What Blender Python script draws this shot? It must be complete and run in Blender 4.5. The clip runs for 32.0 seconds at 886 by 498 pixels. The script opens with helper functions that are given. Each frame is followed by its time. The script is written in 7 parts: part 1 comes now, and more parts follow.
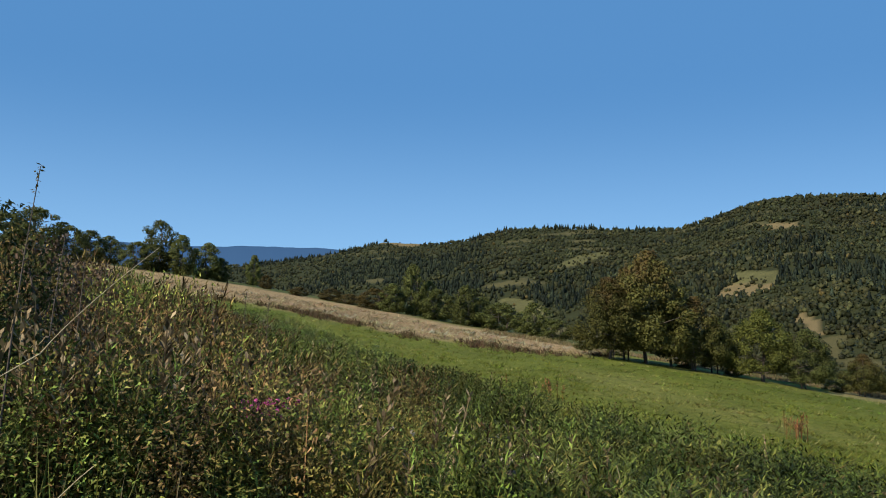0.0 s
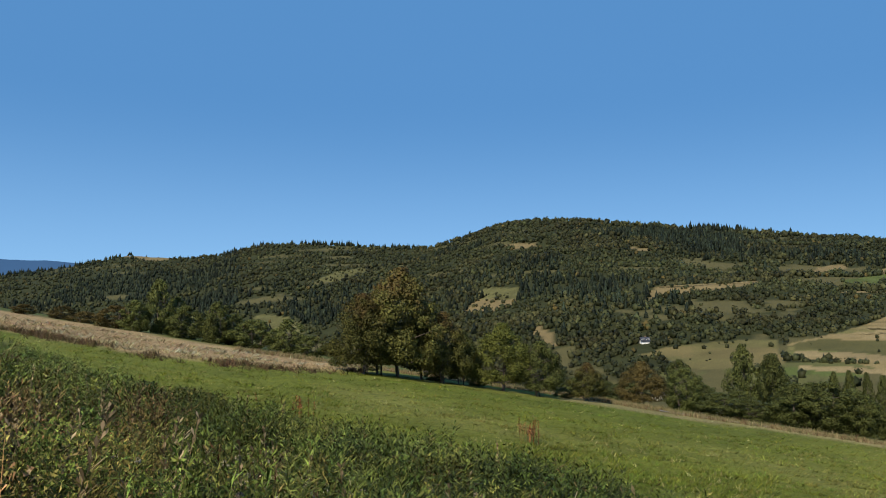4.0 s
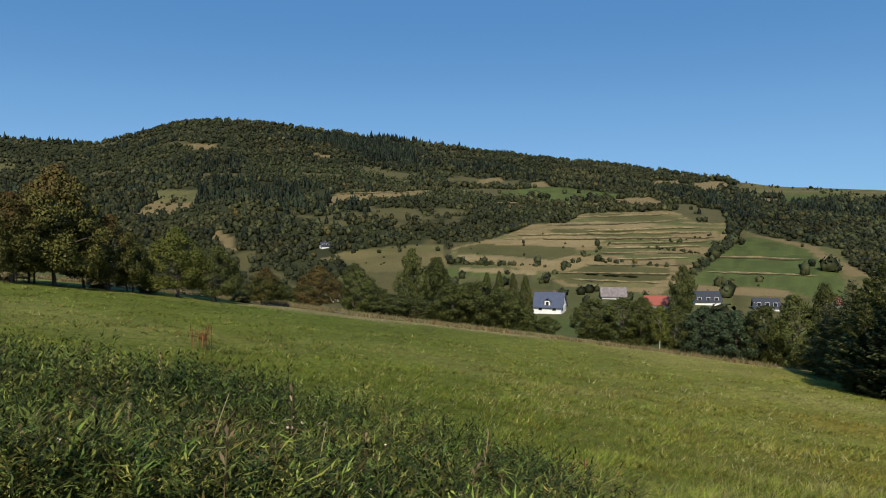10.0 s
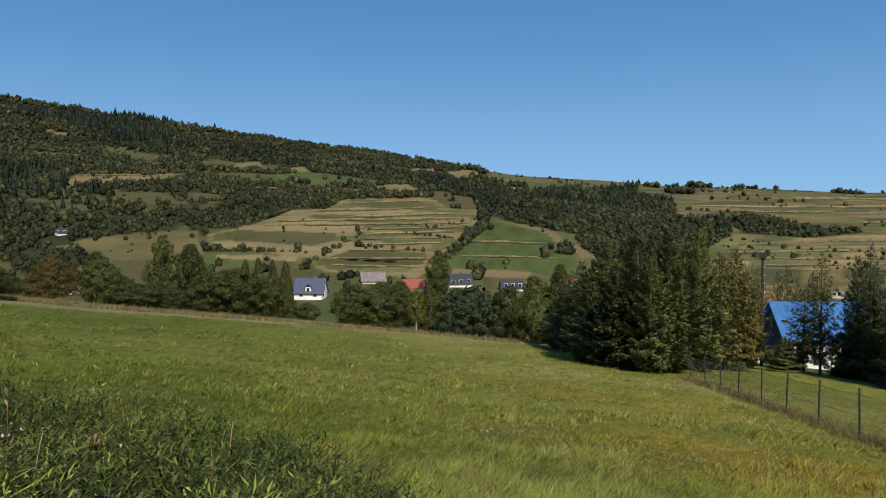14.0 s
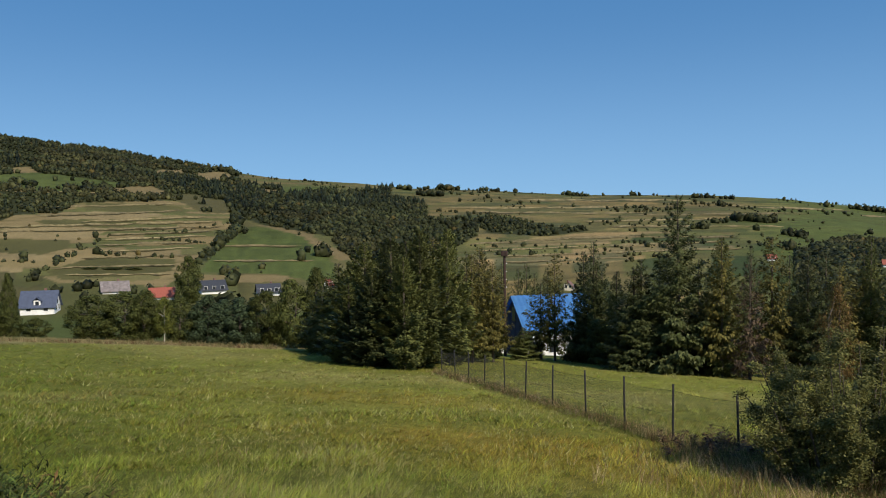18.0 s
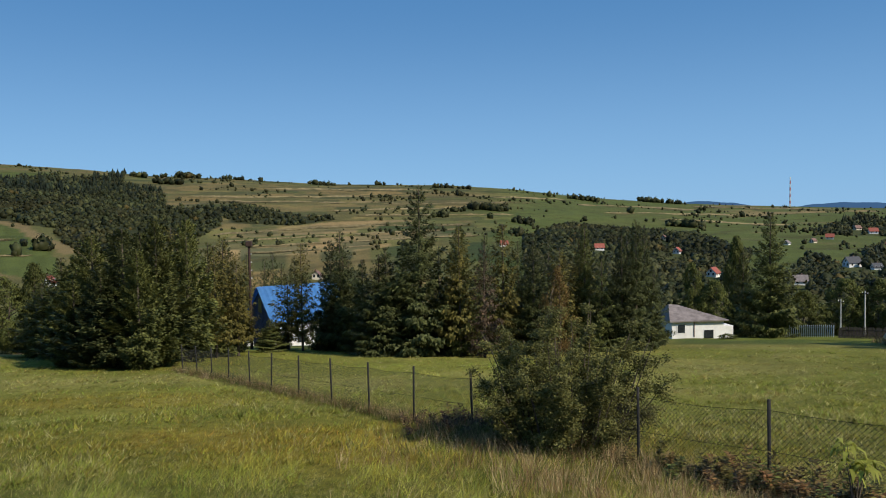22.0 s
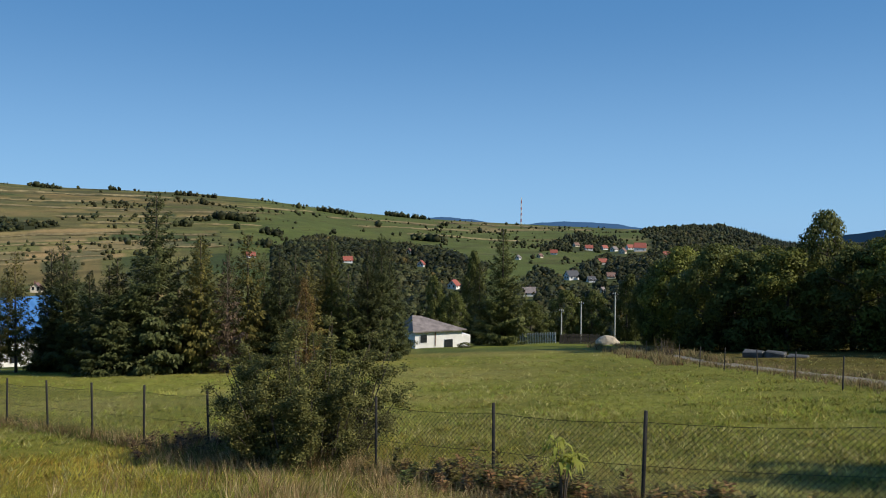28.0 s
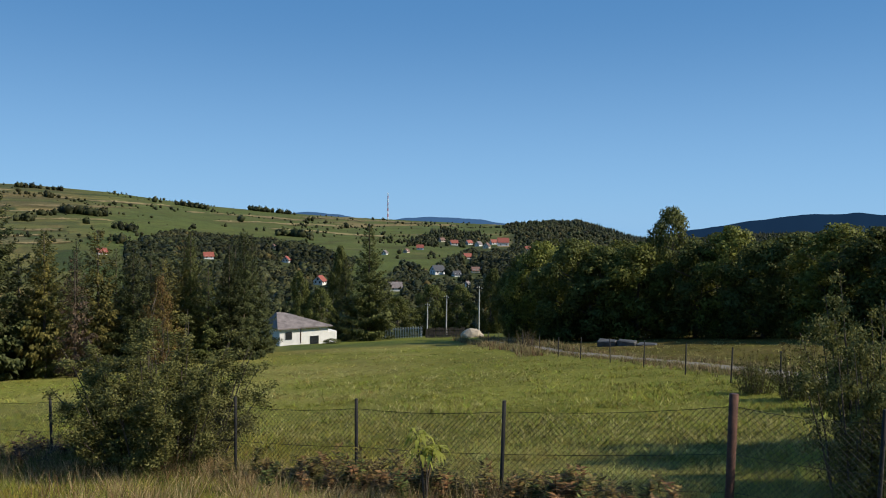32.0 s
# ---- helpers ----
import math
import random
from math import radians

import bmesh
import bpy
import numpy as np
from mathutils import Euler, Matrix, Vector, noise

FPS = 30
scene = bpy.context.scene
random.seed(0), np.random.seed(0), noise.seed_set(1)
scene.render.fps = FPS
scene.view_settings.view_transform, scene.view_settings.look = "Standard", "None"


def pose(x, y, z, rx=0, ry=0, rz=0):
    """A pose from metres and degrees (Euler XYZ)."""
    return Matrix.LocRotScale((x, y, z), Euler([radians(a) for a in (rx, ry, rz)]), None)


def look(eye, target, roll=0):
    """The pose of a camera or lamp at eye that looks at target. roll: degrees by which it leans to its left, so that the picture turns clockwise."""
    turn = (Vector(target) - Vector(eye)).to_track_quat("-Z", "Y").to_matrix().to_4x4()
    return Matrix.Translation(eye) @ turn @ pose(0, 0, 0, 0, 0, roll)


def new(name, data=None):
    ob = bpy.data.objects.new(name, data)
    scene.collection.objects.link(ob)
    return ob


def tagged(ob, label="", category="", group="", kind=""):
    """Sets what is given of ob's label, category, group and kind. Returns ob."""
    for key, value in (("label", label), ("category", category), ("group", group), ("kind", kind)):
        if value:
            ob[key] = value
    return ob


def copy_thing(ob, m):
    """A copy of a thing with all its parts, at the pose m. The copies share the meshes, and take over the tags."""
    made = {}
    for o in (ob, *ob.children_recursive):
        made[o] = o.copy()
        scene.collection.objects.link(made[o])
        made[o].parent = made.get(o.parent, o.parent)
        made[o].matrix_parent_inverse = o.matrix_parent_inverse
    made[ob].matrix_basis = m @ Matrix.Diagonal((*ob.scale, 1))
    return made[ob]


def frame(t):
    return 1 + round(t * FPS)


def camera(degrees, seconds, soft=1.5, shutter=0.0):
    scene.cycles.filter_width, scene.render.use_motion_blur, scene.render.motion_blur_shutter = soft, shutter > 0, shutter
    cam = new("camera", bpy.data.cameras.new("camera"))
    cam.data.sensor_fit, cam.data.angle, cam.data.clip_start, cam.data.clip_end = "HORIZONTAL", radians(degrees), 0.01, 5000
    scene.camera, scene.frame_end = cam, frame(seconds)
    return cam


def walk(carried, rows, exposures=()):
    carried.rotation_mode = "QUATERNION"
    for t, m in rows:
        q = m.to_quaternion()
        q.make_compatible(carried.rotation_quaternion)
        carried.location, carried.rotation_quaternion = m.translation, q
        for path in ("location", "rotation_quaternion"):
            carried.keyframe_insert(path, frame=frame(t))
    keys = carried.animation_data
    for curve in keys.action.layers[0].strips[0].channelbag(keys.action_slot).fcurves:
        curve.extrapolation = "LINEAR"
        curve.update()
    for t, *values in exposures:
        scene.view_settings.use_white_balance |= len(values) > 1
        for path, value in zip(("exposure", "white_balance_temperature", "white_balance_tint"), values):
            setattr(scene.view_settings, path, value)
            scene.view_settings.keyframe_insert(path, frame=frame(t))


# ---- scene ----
cam = camera(59.34, 32.0, soft=1.0)
EYE = 1.65   # eye over the ground at the feet
ARM = 0.42   # the phone is held at arm's length and swings round the body


def held(rx, ry, rz):
    a = radians(-rz)
    return pose(ARM * math.sin(a), ARM * math.cos(a), EYE, rx, ry, rz)


TURN = [
    (0.0, 94.87, -0.80, -0.07),
    (0.5, 94.88, -0.81, -1.99),
    (1.0, 94.94, -0.75, -3.99),
    (1.5, 95.27, -0.58, -5.93),
    (2.0, 95.90, -0.23, -7.42),
    (2.5, 96.29, 0.22, -9.20),
    (3.0, 96.30, 0.37, -12.20),
    (3.5, 96.39, 0.18, -15.27),
    (5.5, 94.45, 0.20, -23.53),
    (6.0, 93.56, 0.19, -25.52),
    (6.5, 92.76, 0.10, -27.69),
    (7.0, 91.72, -0.08, -29.74),
    (7.5, 90.84, -0.02, -31.60),
    (8.0, 90.09, -0.11, -33.48),
    (8.5, 89.55, -0.31, -35.38),
    (9.0, 89.30, -0.18, -37.08),
    (9.5, 89.28, -0.12, -39.04),
    (10.0, 89.21, -0.18, -40.86),
    (10.5, 89.16, -0.25, -42.64),
    (11.0, 89.16, -0.49, -44.63),
    (11.5, 89.17, -0.35, -47.14),
    (12.0, 88.95, -0.29, -49.36),
    (12.5, 88.80, -0.19, -51.68),
    (13.0, 88.69, -0.02, -53.78),
    (13.5, 88.49, -0.10, -55.89),
    (14.0, 88.21, -0.13, -58.34),
    (14.5, 88.00, 0.05, -60.73),
    (15.0, 87.80, 0.18, -63.17),
    (15.5, 87.67, 0.37, -66.07),
    (17.5, 88.14, 0.76, -74.45),
    (18.0, 88.32, 0.65, -76.13),
    (18.5, 88.52, 0.61, -78.12),
    (19.0, 88.50, 0.47, -80.78),
    (19.5, 88.22, 0.28, -83.73),
    (20.0, 87.58, 0.29, -86.34),
    (20.5, 87.05, 0.49, -88.55),
    (21.0, 86.99, 0.85, -90.47),
    (21.5, 87.07, 0.91, -92.82),
    (22.0, 87.27, 0.92, -94.58),
    (22.5, 87.44, 0.74, -95.97),
    (23.0, 87.44, 0.45, -97.69),
    (23.5, 87.36, 0.27, -99.09),
    (24.0, 86.85, 0.16, -100.49),
    (24.5, 86.71, 0.13, -102.23),
    (25.0, 86.98, 0.01, -104.39),
    (25.5, 87.28, -0.05, -105.95),
    (27.5, 88.21, -0.54, -111.55),
    (28.0, 88.11, -0.54, -112.87),
    (28.5, 87.90, -0.49, -113.91),
    (29.0, 87.86, -0.62, -115.06),
    (29.5, 87.83, -1.00, -116.44),
    (30.0, 87.80, -1.07, -117.70),
    (30.5, 87.87, -0.85, -118.90),
    (31.0, 87.76, -1.01, -120.20),
    (31.5, 87.80, -0.71, -121.50),
    (32.0, 87.86, -0.69, -122.66),
]
walk(cam, [(t, held(rx, ry, rz)) for t, rx, ry, rz in TURN], ((0.0, 0.26), (3.5, 0.26), (6.0, 0.27), (9.0, 0.14), (14.0, 0.08), (20.0, 0.03), (25.0, 0.04), (28.0, 0.10), (32.0, 0.10)))

# ---- light ----
SUN_AZ, SUN_EL = 222.0, 38.0
world = bpy.data.worlds.new("sky")
scene.world = world
world.use_nodes = True
wn = world.node_tree.nodes
sky = wn.new("ShaderNodeTexSky")
sky.sky_type = "NISHITA"
sky.sun_disc = False
sky.sun_elevation = radians(SUN_EL)
sky.sun_rotation = radians(SUN_AZ)
sky.altitude = 600
sky.air_density = 1.0
sky.dust_density = 0.0
sky.ozone_density = 3.0
deep = wn.new("ShaderNodeMix")   # the clear autumn air: a deeper blue
deep.data_type, deep.blend_type = "RGBA", "MULTIPLY"
deep.inputs[0].default_value = 1.0
deep.inputs[7].default_value = (0.63, 0.89, 1.10, 1)
wn["Background"].inputs[1].default_value = 0.088
world.node_tree.links.new(sky.outputs[0], deep.inputs[6])
even = wn.new("ShaderNodeMix")   # thin even haze over the whole dome
even.data_type = "RGBA"
even.inputs[0].default_value = 0.88
low_sky = wn.new("ShaderNodeMix")   # paler towards the horizon
low_sky.data_type = "RGBA"
low_sky.inputs[6].default_value, low_sky.inputs[7].default_value = (2.95, 5.60, 9.0, 1), (0.95, 2.72, 5.70, 1)
aim, split, rise = wn.new("ShaderNodeTexCoord"), wn.new("ShaderNodeSeparateXYZ"), wn.new("ShaderNodeMapRange")
rise.interpolation_type = "SMOOTHSTEP"
rise.inputs[1].default_value, rise.inputs[2].default_value = -0.04, 0.30
for a, b in ((aim.outputs["Generated"], split.inputs[0]), (split.outputs[2], rise.inputs[0]), (rise.outputs[0], low_sky.inputs[0]), (low_sky.outputs[2], even.inputs[7])):
    world.node_tree.links.new(a, b)
world.node_tree.links.new(deep.outputs[2], even.inputs[6])
world.node_tree.links.new(even.outputs[2], wn["Background"].inputs[0])
sun = new("sun", bpy.data.lights.new("sun", "SUN"))
sun.data.energy, sun.data.angle, sun.data.color = 5.0, radians(0.5), (1.0, 0.91, 0.77)
sd = Vector((math.sin(radians(SUN_AZ)) * math.cos(radians(SUN_EL)), math.cos(radians(SUN_AZ)) * math.cos(radians(SUN_EL)), math.sin(radians(SUN_EL))))
sun.matrix_world = look(sd * 50, (0, 0, 0))

# ---- tools ----
RNG = np.random.default_rng(7)


def vnoise(x, y, seed=0):
    """Smooth value noise, 0 to 1."""
    x, y = np.asarray(x, float), np.asarray(y, float)
    xi, yi = np.floor(x).astype(np.int64), np.floor(y).astype(np.int64)
    fx, fy = x - xi, y - yi
    fx, fy = fx * fx * (3 - 2 * fx), fy * fy * (3 - 2 * fy)

    def h(a, b):
        n = (a * 374761393 + b * 668265263 + seed * 974711) & 0x7FFFFFFF
        n = ((n ^ (n >> 13)) * 1274126177) & 0x7FFFFFFF
        return ((n ^ (n >> 16)) & 0xFFFF) / 65535.0

    a, b = h(xi, yi) * (1 - fx) + h(xi + 1, yi) * fx, h(xi, yi + 1) * (1 - fx) + h(xi + 1, yi + 1) * fx
    return a * (1 - fy) + b * fy


def fbm(x, y, scale, seed=0, octaves=4):
    out, amp, total = 0, 1.0, 0.0
    for k in range(octaves):
        out = out + amp * vnoise(np.asarray(x) / scale * 2 ** k + 17.3 * k, np.asarray(y) / scale * 2 ** k - 9.1 * k, seed + k)
        total += amp
        amp *= 0.55
    return out / total


def smooth(a, b, x):
    t = np.clip((x - a) / (b - a), 0, 1)
    return t * t * (3 - 2 * t)


def inside(poly, a, e):
    """Which of the points lie in the polygon."""
    res = np.zeros(np.shape(a), bool)
    for (x0, y0), (x1, y1) in zip(poly, poly[1:] + poly[:1]):
        cross = ((y0 > e) != (y1 > e))
        with np.errstate(divide="ignore", invalid="ignore"):
            res ^= cross & (a < (x1 - x0) * (e - y0) / (y1 - y0 + 1e-12) + x0)
    return res


def mesh_of(name, verts, faces, mats, cols=None, slots=None, smooth_shade=False, normals=None):
    """A mesh from arrays: verts (n, 3); faces an (m, 3) or (m, 4) array or a list of such; cols a colour per vertex."""
    me = bpy.data.meshes.new(name)
    groups = faces if isinstance(faces, list) else [faces]
    groups = [g for g in groups if len(g)]
    loops = np.concatenate([g.ravel() for g in groups]).astype(np.int32)
    sizes = np.concatenate([np.full(len(g), g.shape[1]) for g in groups])
    starts = np.concatenate([[0], np.cumsum(sizes)[:-1]]).astype(np.int32)
    me.vertices.add(len(verts))
    me.vertices.foreach_set("co", np.asarray(verts, np.float32).ravel())
    me.loops.add(len(loops))
    me.loops.foreach_set("vertex_index", loops)
    me.polygons.add(len(sizes))
    me.polygons.foreach_set("loop_start", starts)
    if slots is not None:
        me.polygons.foreach_set("material_index", np.asarray(slots, np.int32))
    if smooth_shade or normals is not None:
        me.polygons.foreach_set("use_smooth", np.ones(len(sizes), bool))
    me.update(calc_edges=True)
    if normals is not None:
        me.normals_split_custom_set_from_vertices(np.asarray(normals, np.float32))
    if cols is not None:
        at = me.color_attributes.new("tint", "FLOAT_COLOR", "POINT")
        at.data.foreach_set("color", np.concatenate([cols, np.ones((len(cols), 1))], 1).astype(np.float32).ravel())
    for m in (mats if isinstance(mats, (list, tuple)) else [mats]):
        me.materials.append(m)
    return me


def part(name, data, material, parent=None, label=""):
    """Links a bmesh or a mesh as one object under a thing or a part."""
    if isinstance(data, bmesh.types.BMesh):
        me = bpy.data.meshes.new(name)
        data.to_mesh(me)
        data.free()
        me.materials.append(material)
    else:
        me = data
    ob = new(name, me)
    ob.parent = parent
    return tagged(ob, label)


def thing(name, m, label, category, group="", kind=""):
    ob = new(name)
    ob.matrix_basis = m
    return tagged(ob, label, category, group, kind)


def box(bm, x0, y0, z0, x1, y1, z1, bevel=0.0):
    made = bmesh.ops.create_cube(bm, size=1, matrix=Matrix.Translation(((x0 + x1) / 2, (y0 + y1) / 2, (z0 + z1) / 2)) @ Matrix.Diagonal((x1 - x0, y1 - y0, z1 - z0, 1)))
    if bevel:
        edges = {e for v in made["verts"] for e in v.link_edges}
        bmesh.ops.bevel(bm, geom=list(edges), offset=bevel, segments=1, affect="EDGES")
    return bm


def tube(points, radii, sides=6):
    """Verts and quads of a tube along points."""
    pts, out, rad = np.asarray(points, float), [], np.asarray(radii, float)
    ang = np.arange(sides) * 2 * np.pi / sides
    for i, p in enumerate(pts):
        d = pts[min(i + 1, len(pts) - 1)] - pts[max(i - 1, 0)]
        d = d / (np.linalg.norm(d) + 1e-9)
        u = np.cross(d, (0.31, 0.95, 0.05))
        u = u / (np.linalg.norm(u) + 1e-9)
        v = np.cross(d, u)
        out.append(p + rad[i] * (np.cos(ang)[:, None] * u + np.sin(ang)[:, None] * v))
    k, quads = len(pts), []
    for i in range(k - 1):
        for j in range(sides):
            quads.append((i * sides + j, i * sides + (j + 1) % sides, (i + 1) * sides + (j + 1) % sides, (i + 1) * sides + j))
    return np.concatenate(out), np.array(quads)


def join(pieces):
    """Joins (verts, faces) pairs with faces of one size."""
    vs, fs, n = [], [], 0
    for v, f in pieces:
        vs.append(v)
        fs.append(f + n)
        n += len(v)
    return np.concatenate(vs), np.concatenate(fs)


def unit(v):
    return v / (np.linalg.norm(v, axis=-1, keepdims=True) + 1e-9)


def turned(tn, spin):
    """The normals of one small form, turned with each of its copies."""
    c, s = np.cos(spin)[:, None], np.sin(spin)[:, None]
    return np.stack([tn[None, :, 0] * c - tn[None, :, 1] * s, tn[None, :, 0] * s + tn[None, :, 1] * c, np.broadcast_to(tn[None, :, 2], (len(spin), len(tn)))], -1).reshape(-1, 3)


def scatter(tv, tf, pos, size, spin, cols, lean=None):
    """Many copies of one small form, joined: verts, faces and colours. size: (n, 3)."""
    c, s = np.cos(spin), np.sin(spin)
    v = tv[None] * size[:, None, :]
    x = v[..., 0] * c[:, None] - v[..., 1] * s[:, None]
    y = v[..., 0] * s[:, None] + v[..., 1] * c[:, None]
    z = v[..., 2]
    if lean is not None:
        x, y = x + z * lean[:, :1], y + z * lean[:, 1:]
    out = np.stack([x, y, z], -1) + pos[:, None, :]
    n, k = len(pos), len(tv)
    f = tf[None] + (np.arange(n) * k)[:, None, None]
    return out.reshape(-1, 3), f.reshape(-1, tf.shape[1]), np.repeat(cols, k, 0)


def flakes(pos, normal, length, width, seed, droop=0.0):
    """Leaves as pointed quads at pos, roughly facing along normal."""
    g = np.random.default_rng(seed)
    n = len(pos)
    nrm = normal + g.normal(0, 0.5, (n, 3))
    nrm /= np.linalg.norm(nrm, axis=1)[:, None] + 1e-9
    d = g.normal(0, 1, (n, 3))
    d[:, 2] -= droop
    d -= nrm * np.sum(d * nrm, 1)[:, None]
    d /= np.linalg.norm(d, axis=1)[:, None] + 1e-9
    s = np.cross(nrm, d)
    ln, wd = np.asarray(length)[:, None], np.asarray(width)[:, None]
    v = np.stack([pos - d * ln * 0.5, pos + s * wd * 0.5 - d * ln * 0.05 + nrm * wd * 0.12, pos + d * ln * 0.5, pos - s * wd * 0.5 - d * ln * 0.05 + nrm * wd * 0.12], 1)
    return v[:, ::-1].reshape(-1, 3), np.arange(4 * n).reshape(n, 4)


def sprays(pos, normal, length, width, seed, droop=0.0):
    """Small leaves or sprigs as single triangles at pos, facing roughly along normal."""
    g = np.random.default_rng(seed)
    n = len(pos)
    nrm = unit(normal + g.normal(0, 0.55, (n, 3)))
    d = g.normal(0, 1, (n, 3))
    d[:, 2] -= droop
    d = unit(d - nrm * np.sum(d * nrm, 1)[:, None])
    side = np.cross(nrm, d)
    ln, wd = np.asarray(length)[:, None], np.asarray(width)[:, None]
    v = np.stack([pos - d * ln * 0.5 - side * wd * 0.35, pos + side * wd * 0.65 - d * ln * 0.1, pos + d * ln * 0.5 - side * wd * 0.2], 1)
    face = np.cross(v[:, 1] - v[:, 0], v[:, 2] - v[:, 0])
    back = np.sum(face * normal, 1) < 0
    v[back] = v[back][:, ::-1]
    return v.reshape(-1, 3), np.arange(3 * n).reshape(n, 3)


# ---- materials ----
def material(name):
    m = bpy.data.materials.new(name)
    m.use_nodes = True
    return m, m.node_tree.nodes, m.node_tree.links, m.node_tree.nodes["Principled BSDF"]


def ramp_mix(nodes, links, fac, a, b):
    mix = nodes.new("ShaderNodeMix")
    mix.data_type = "RGBA"
    links.new(fac, mix.inputs[0])
    for i, c in ((6, a), (7, b)):
        if isinstance(c, tuple):
            mix.inputs[i].default_value = (*c, 1)
        else:
            links.new(c, mix.inputs[i])
    return mix.outputs[2]


def noise_of(nodes, links, scale, detail=4.0, rough=0.6, coords="Object"):
    co, nz = nodes.new("ShaderNodeTexCoord"), nodes.new("ShaderNodeTexNoise")
    nz.inputs["Scale"].default_value, nz.inputs["Detail"].default_value, nz.inputs["Roughness"].default_value = scale, detail, rough
    links.new(co.outputs[coords], nz.inputs["Vector"])
    return nz.outputs["Fac"]


def bump_of(nodes, links, bsdf, height, strength, distance):
    b = nodes.new("ShaderNodeBump")
    b.inputs["Strength"].default_value, b.inputs["Distance"].default_value = strength, distance
    links.new(height, b.inputs["Height"])
    links.new(b.outputs[0], bsdf.inputs["Normal"])


def plain(name, dark, light, scale=6.0, rough=0.7, metal=0.0, bump=0.3, depth=0.01):
    """A surface that varies between two colours, with fine relief."""
    m, n, l, b = material(name)
    f = noise_of(n, l, scale, 5.0, 0.65)
    cr = n.new("ShaderNodeValToRGB")
    cr.color_ramp.elements[0].position, cr.color_ramp.elements[1].position = 0.3, 0.7
    l.new(f, cr.inputs[0])
    l.new(ramp_mix(n, l, cr.outputs[0], dark, light), b.inputs["Base Color"])
    b.inputs["Roughness"].default_value, b.inputs["Metallic"].default_value = rough, metal
    if bump:
        bump_of(n, l, b, noise_of(n, l, scale * 6, 4.0), bump, depth)
    return m


def leafy(name, dark, light, warm=None, share=0.0, tint=False, through_light=0.25, gloss=0.10, spread=(0.86, 1.14)):
    """Foliage: each leaf its own shade, each plant its own hue, some light through the leaf."""
    m, n, l, b = material(name)
    geo, info = n.new("ShaderNodeNewGeometry"), n.new("ShaderNodeObjectInfo")
    col = ramp_mix(n, l, geo.outputs["Random Per Island"], dark, light)
    if tint:
        at = n.new("ShaderNodeAttribute")
        at.attribute_name = "tint"
        mul = n.new("ShaderNodeMix")
        mul.data_type, mul.blend_type = "RGBA", "MULTIPLY"
        mul.inputs[0].default_value = 1.0
        l.new(at.outputs["Color"], mul.inputs[6])
        # random leaf tone; a wide spread paints glints and dark gaps into the leaves
        leaf_tone = n.new("ShaderNodeMath")
        leaf_tone.operation, leaf_tone.inputs[1].default_value = "POWER", 1.6
        l.new(geo.outputs["Random Per Island"], leaf_tone.inputs[0])
        l.new(ramp_mix(n, l, leaf_tone.outputs[0], (spread[0],) * 3, (spread[1], spread[1] * 0.99, spread[1] * 0.96)), mul.inputs[7])
        col = mul.outputs[2]
    if warm:
        big = noise_of(n, l, 7.0, 3.0)   # autumn sets in from the top, bough by bough
        co, xyz, add = n.new("ShaderNodeTexCoord"), n.new("ShaderNodeSeparateXYZ"), n.new("ShaderNodeMath")
        l.new(co.outputs["Object"], xyz.inputs[0])
        add.operation, add.inputs[1].default_value = "MULTIPLY_ADD", 0.55
        l.new(xyz.outputs[2], add.inputs[0])
        l.new(big, add.inputs[2])
        th = n.new("ShaderNodeMapRange")
        th.inputs[1].default_value, th.inputs[2].default_value = 1.05 - share, 1.30 - share
        l.new(add.outputs[0], th.inputs[0])
        col = ramp_mix(n, l, th.outputs[0], col, warm)
    hue = n.new("ShaderNodeHueSaturation")
    mr = n.new("ShaderNodeMapRange")
    mr.inputs[3].default_value, mr.inputs[4].default_value = 0.62, 1.02
    l.new(info.outputs["Random"], mr.inputs[0])
    hue.inputs["Value"].default_value = 0.84
    if not tint:
        l.new(mr.outputs[0], hue.inputs["Value"])
    l.new(col, hue.inputs["Color"])
    l.new(hue.outputs[0], b.inputs["Base Color"])
    b.inputs["Roughness"].default_value = 0.55
    b.inputs["Specular IOR Level"].default_value = gloss
    tr, mx, out = n.new("ShaderNodeBsdfTranslucent"), n.new("ShaderNodeMixShader"), n["Material Output"]
    l.new(hue.outputs[0], tr.inputs[0])
    mx.inputs[0].default_value = through_light
    l.new(b.outputs[0], mx.inputs[1])
    l.new(tr.outputs[0], mx.inputs[2])
    l.new(mx.outputs[0], out.inputs[0])
    return m


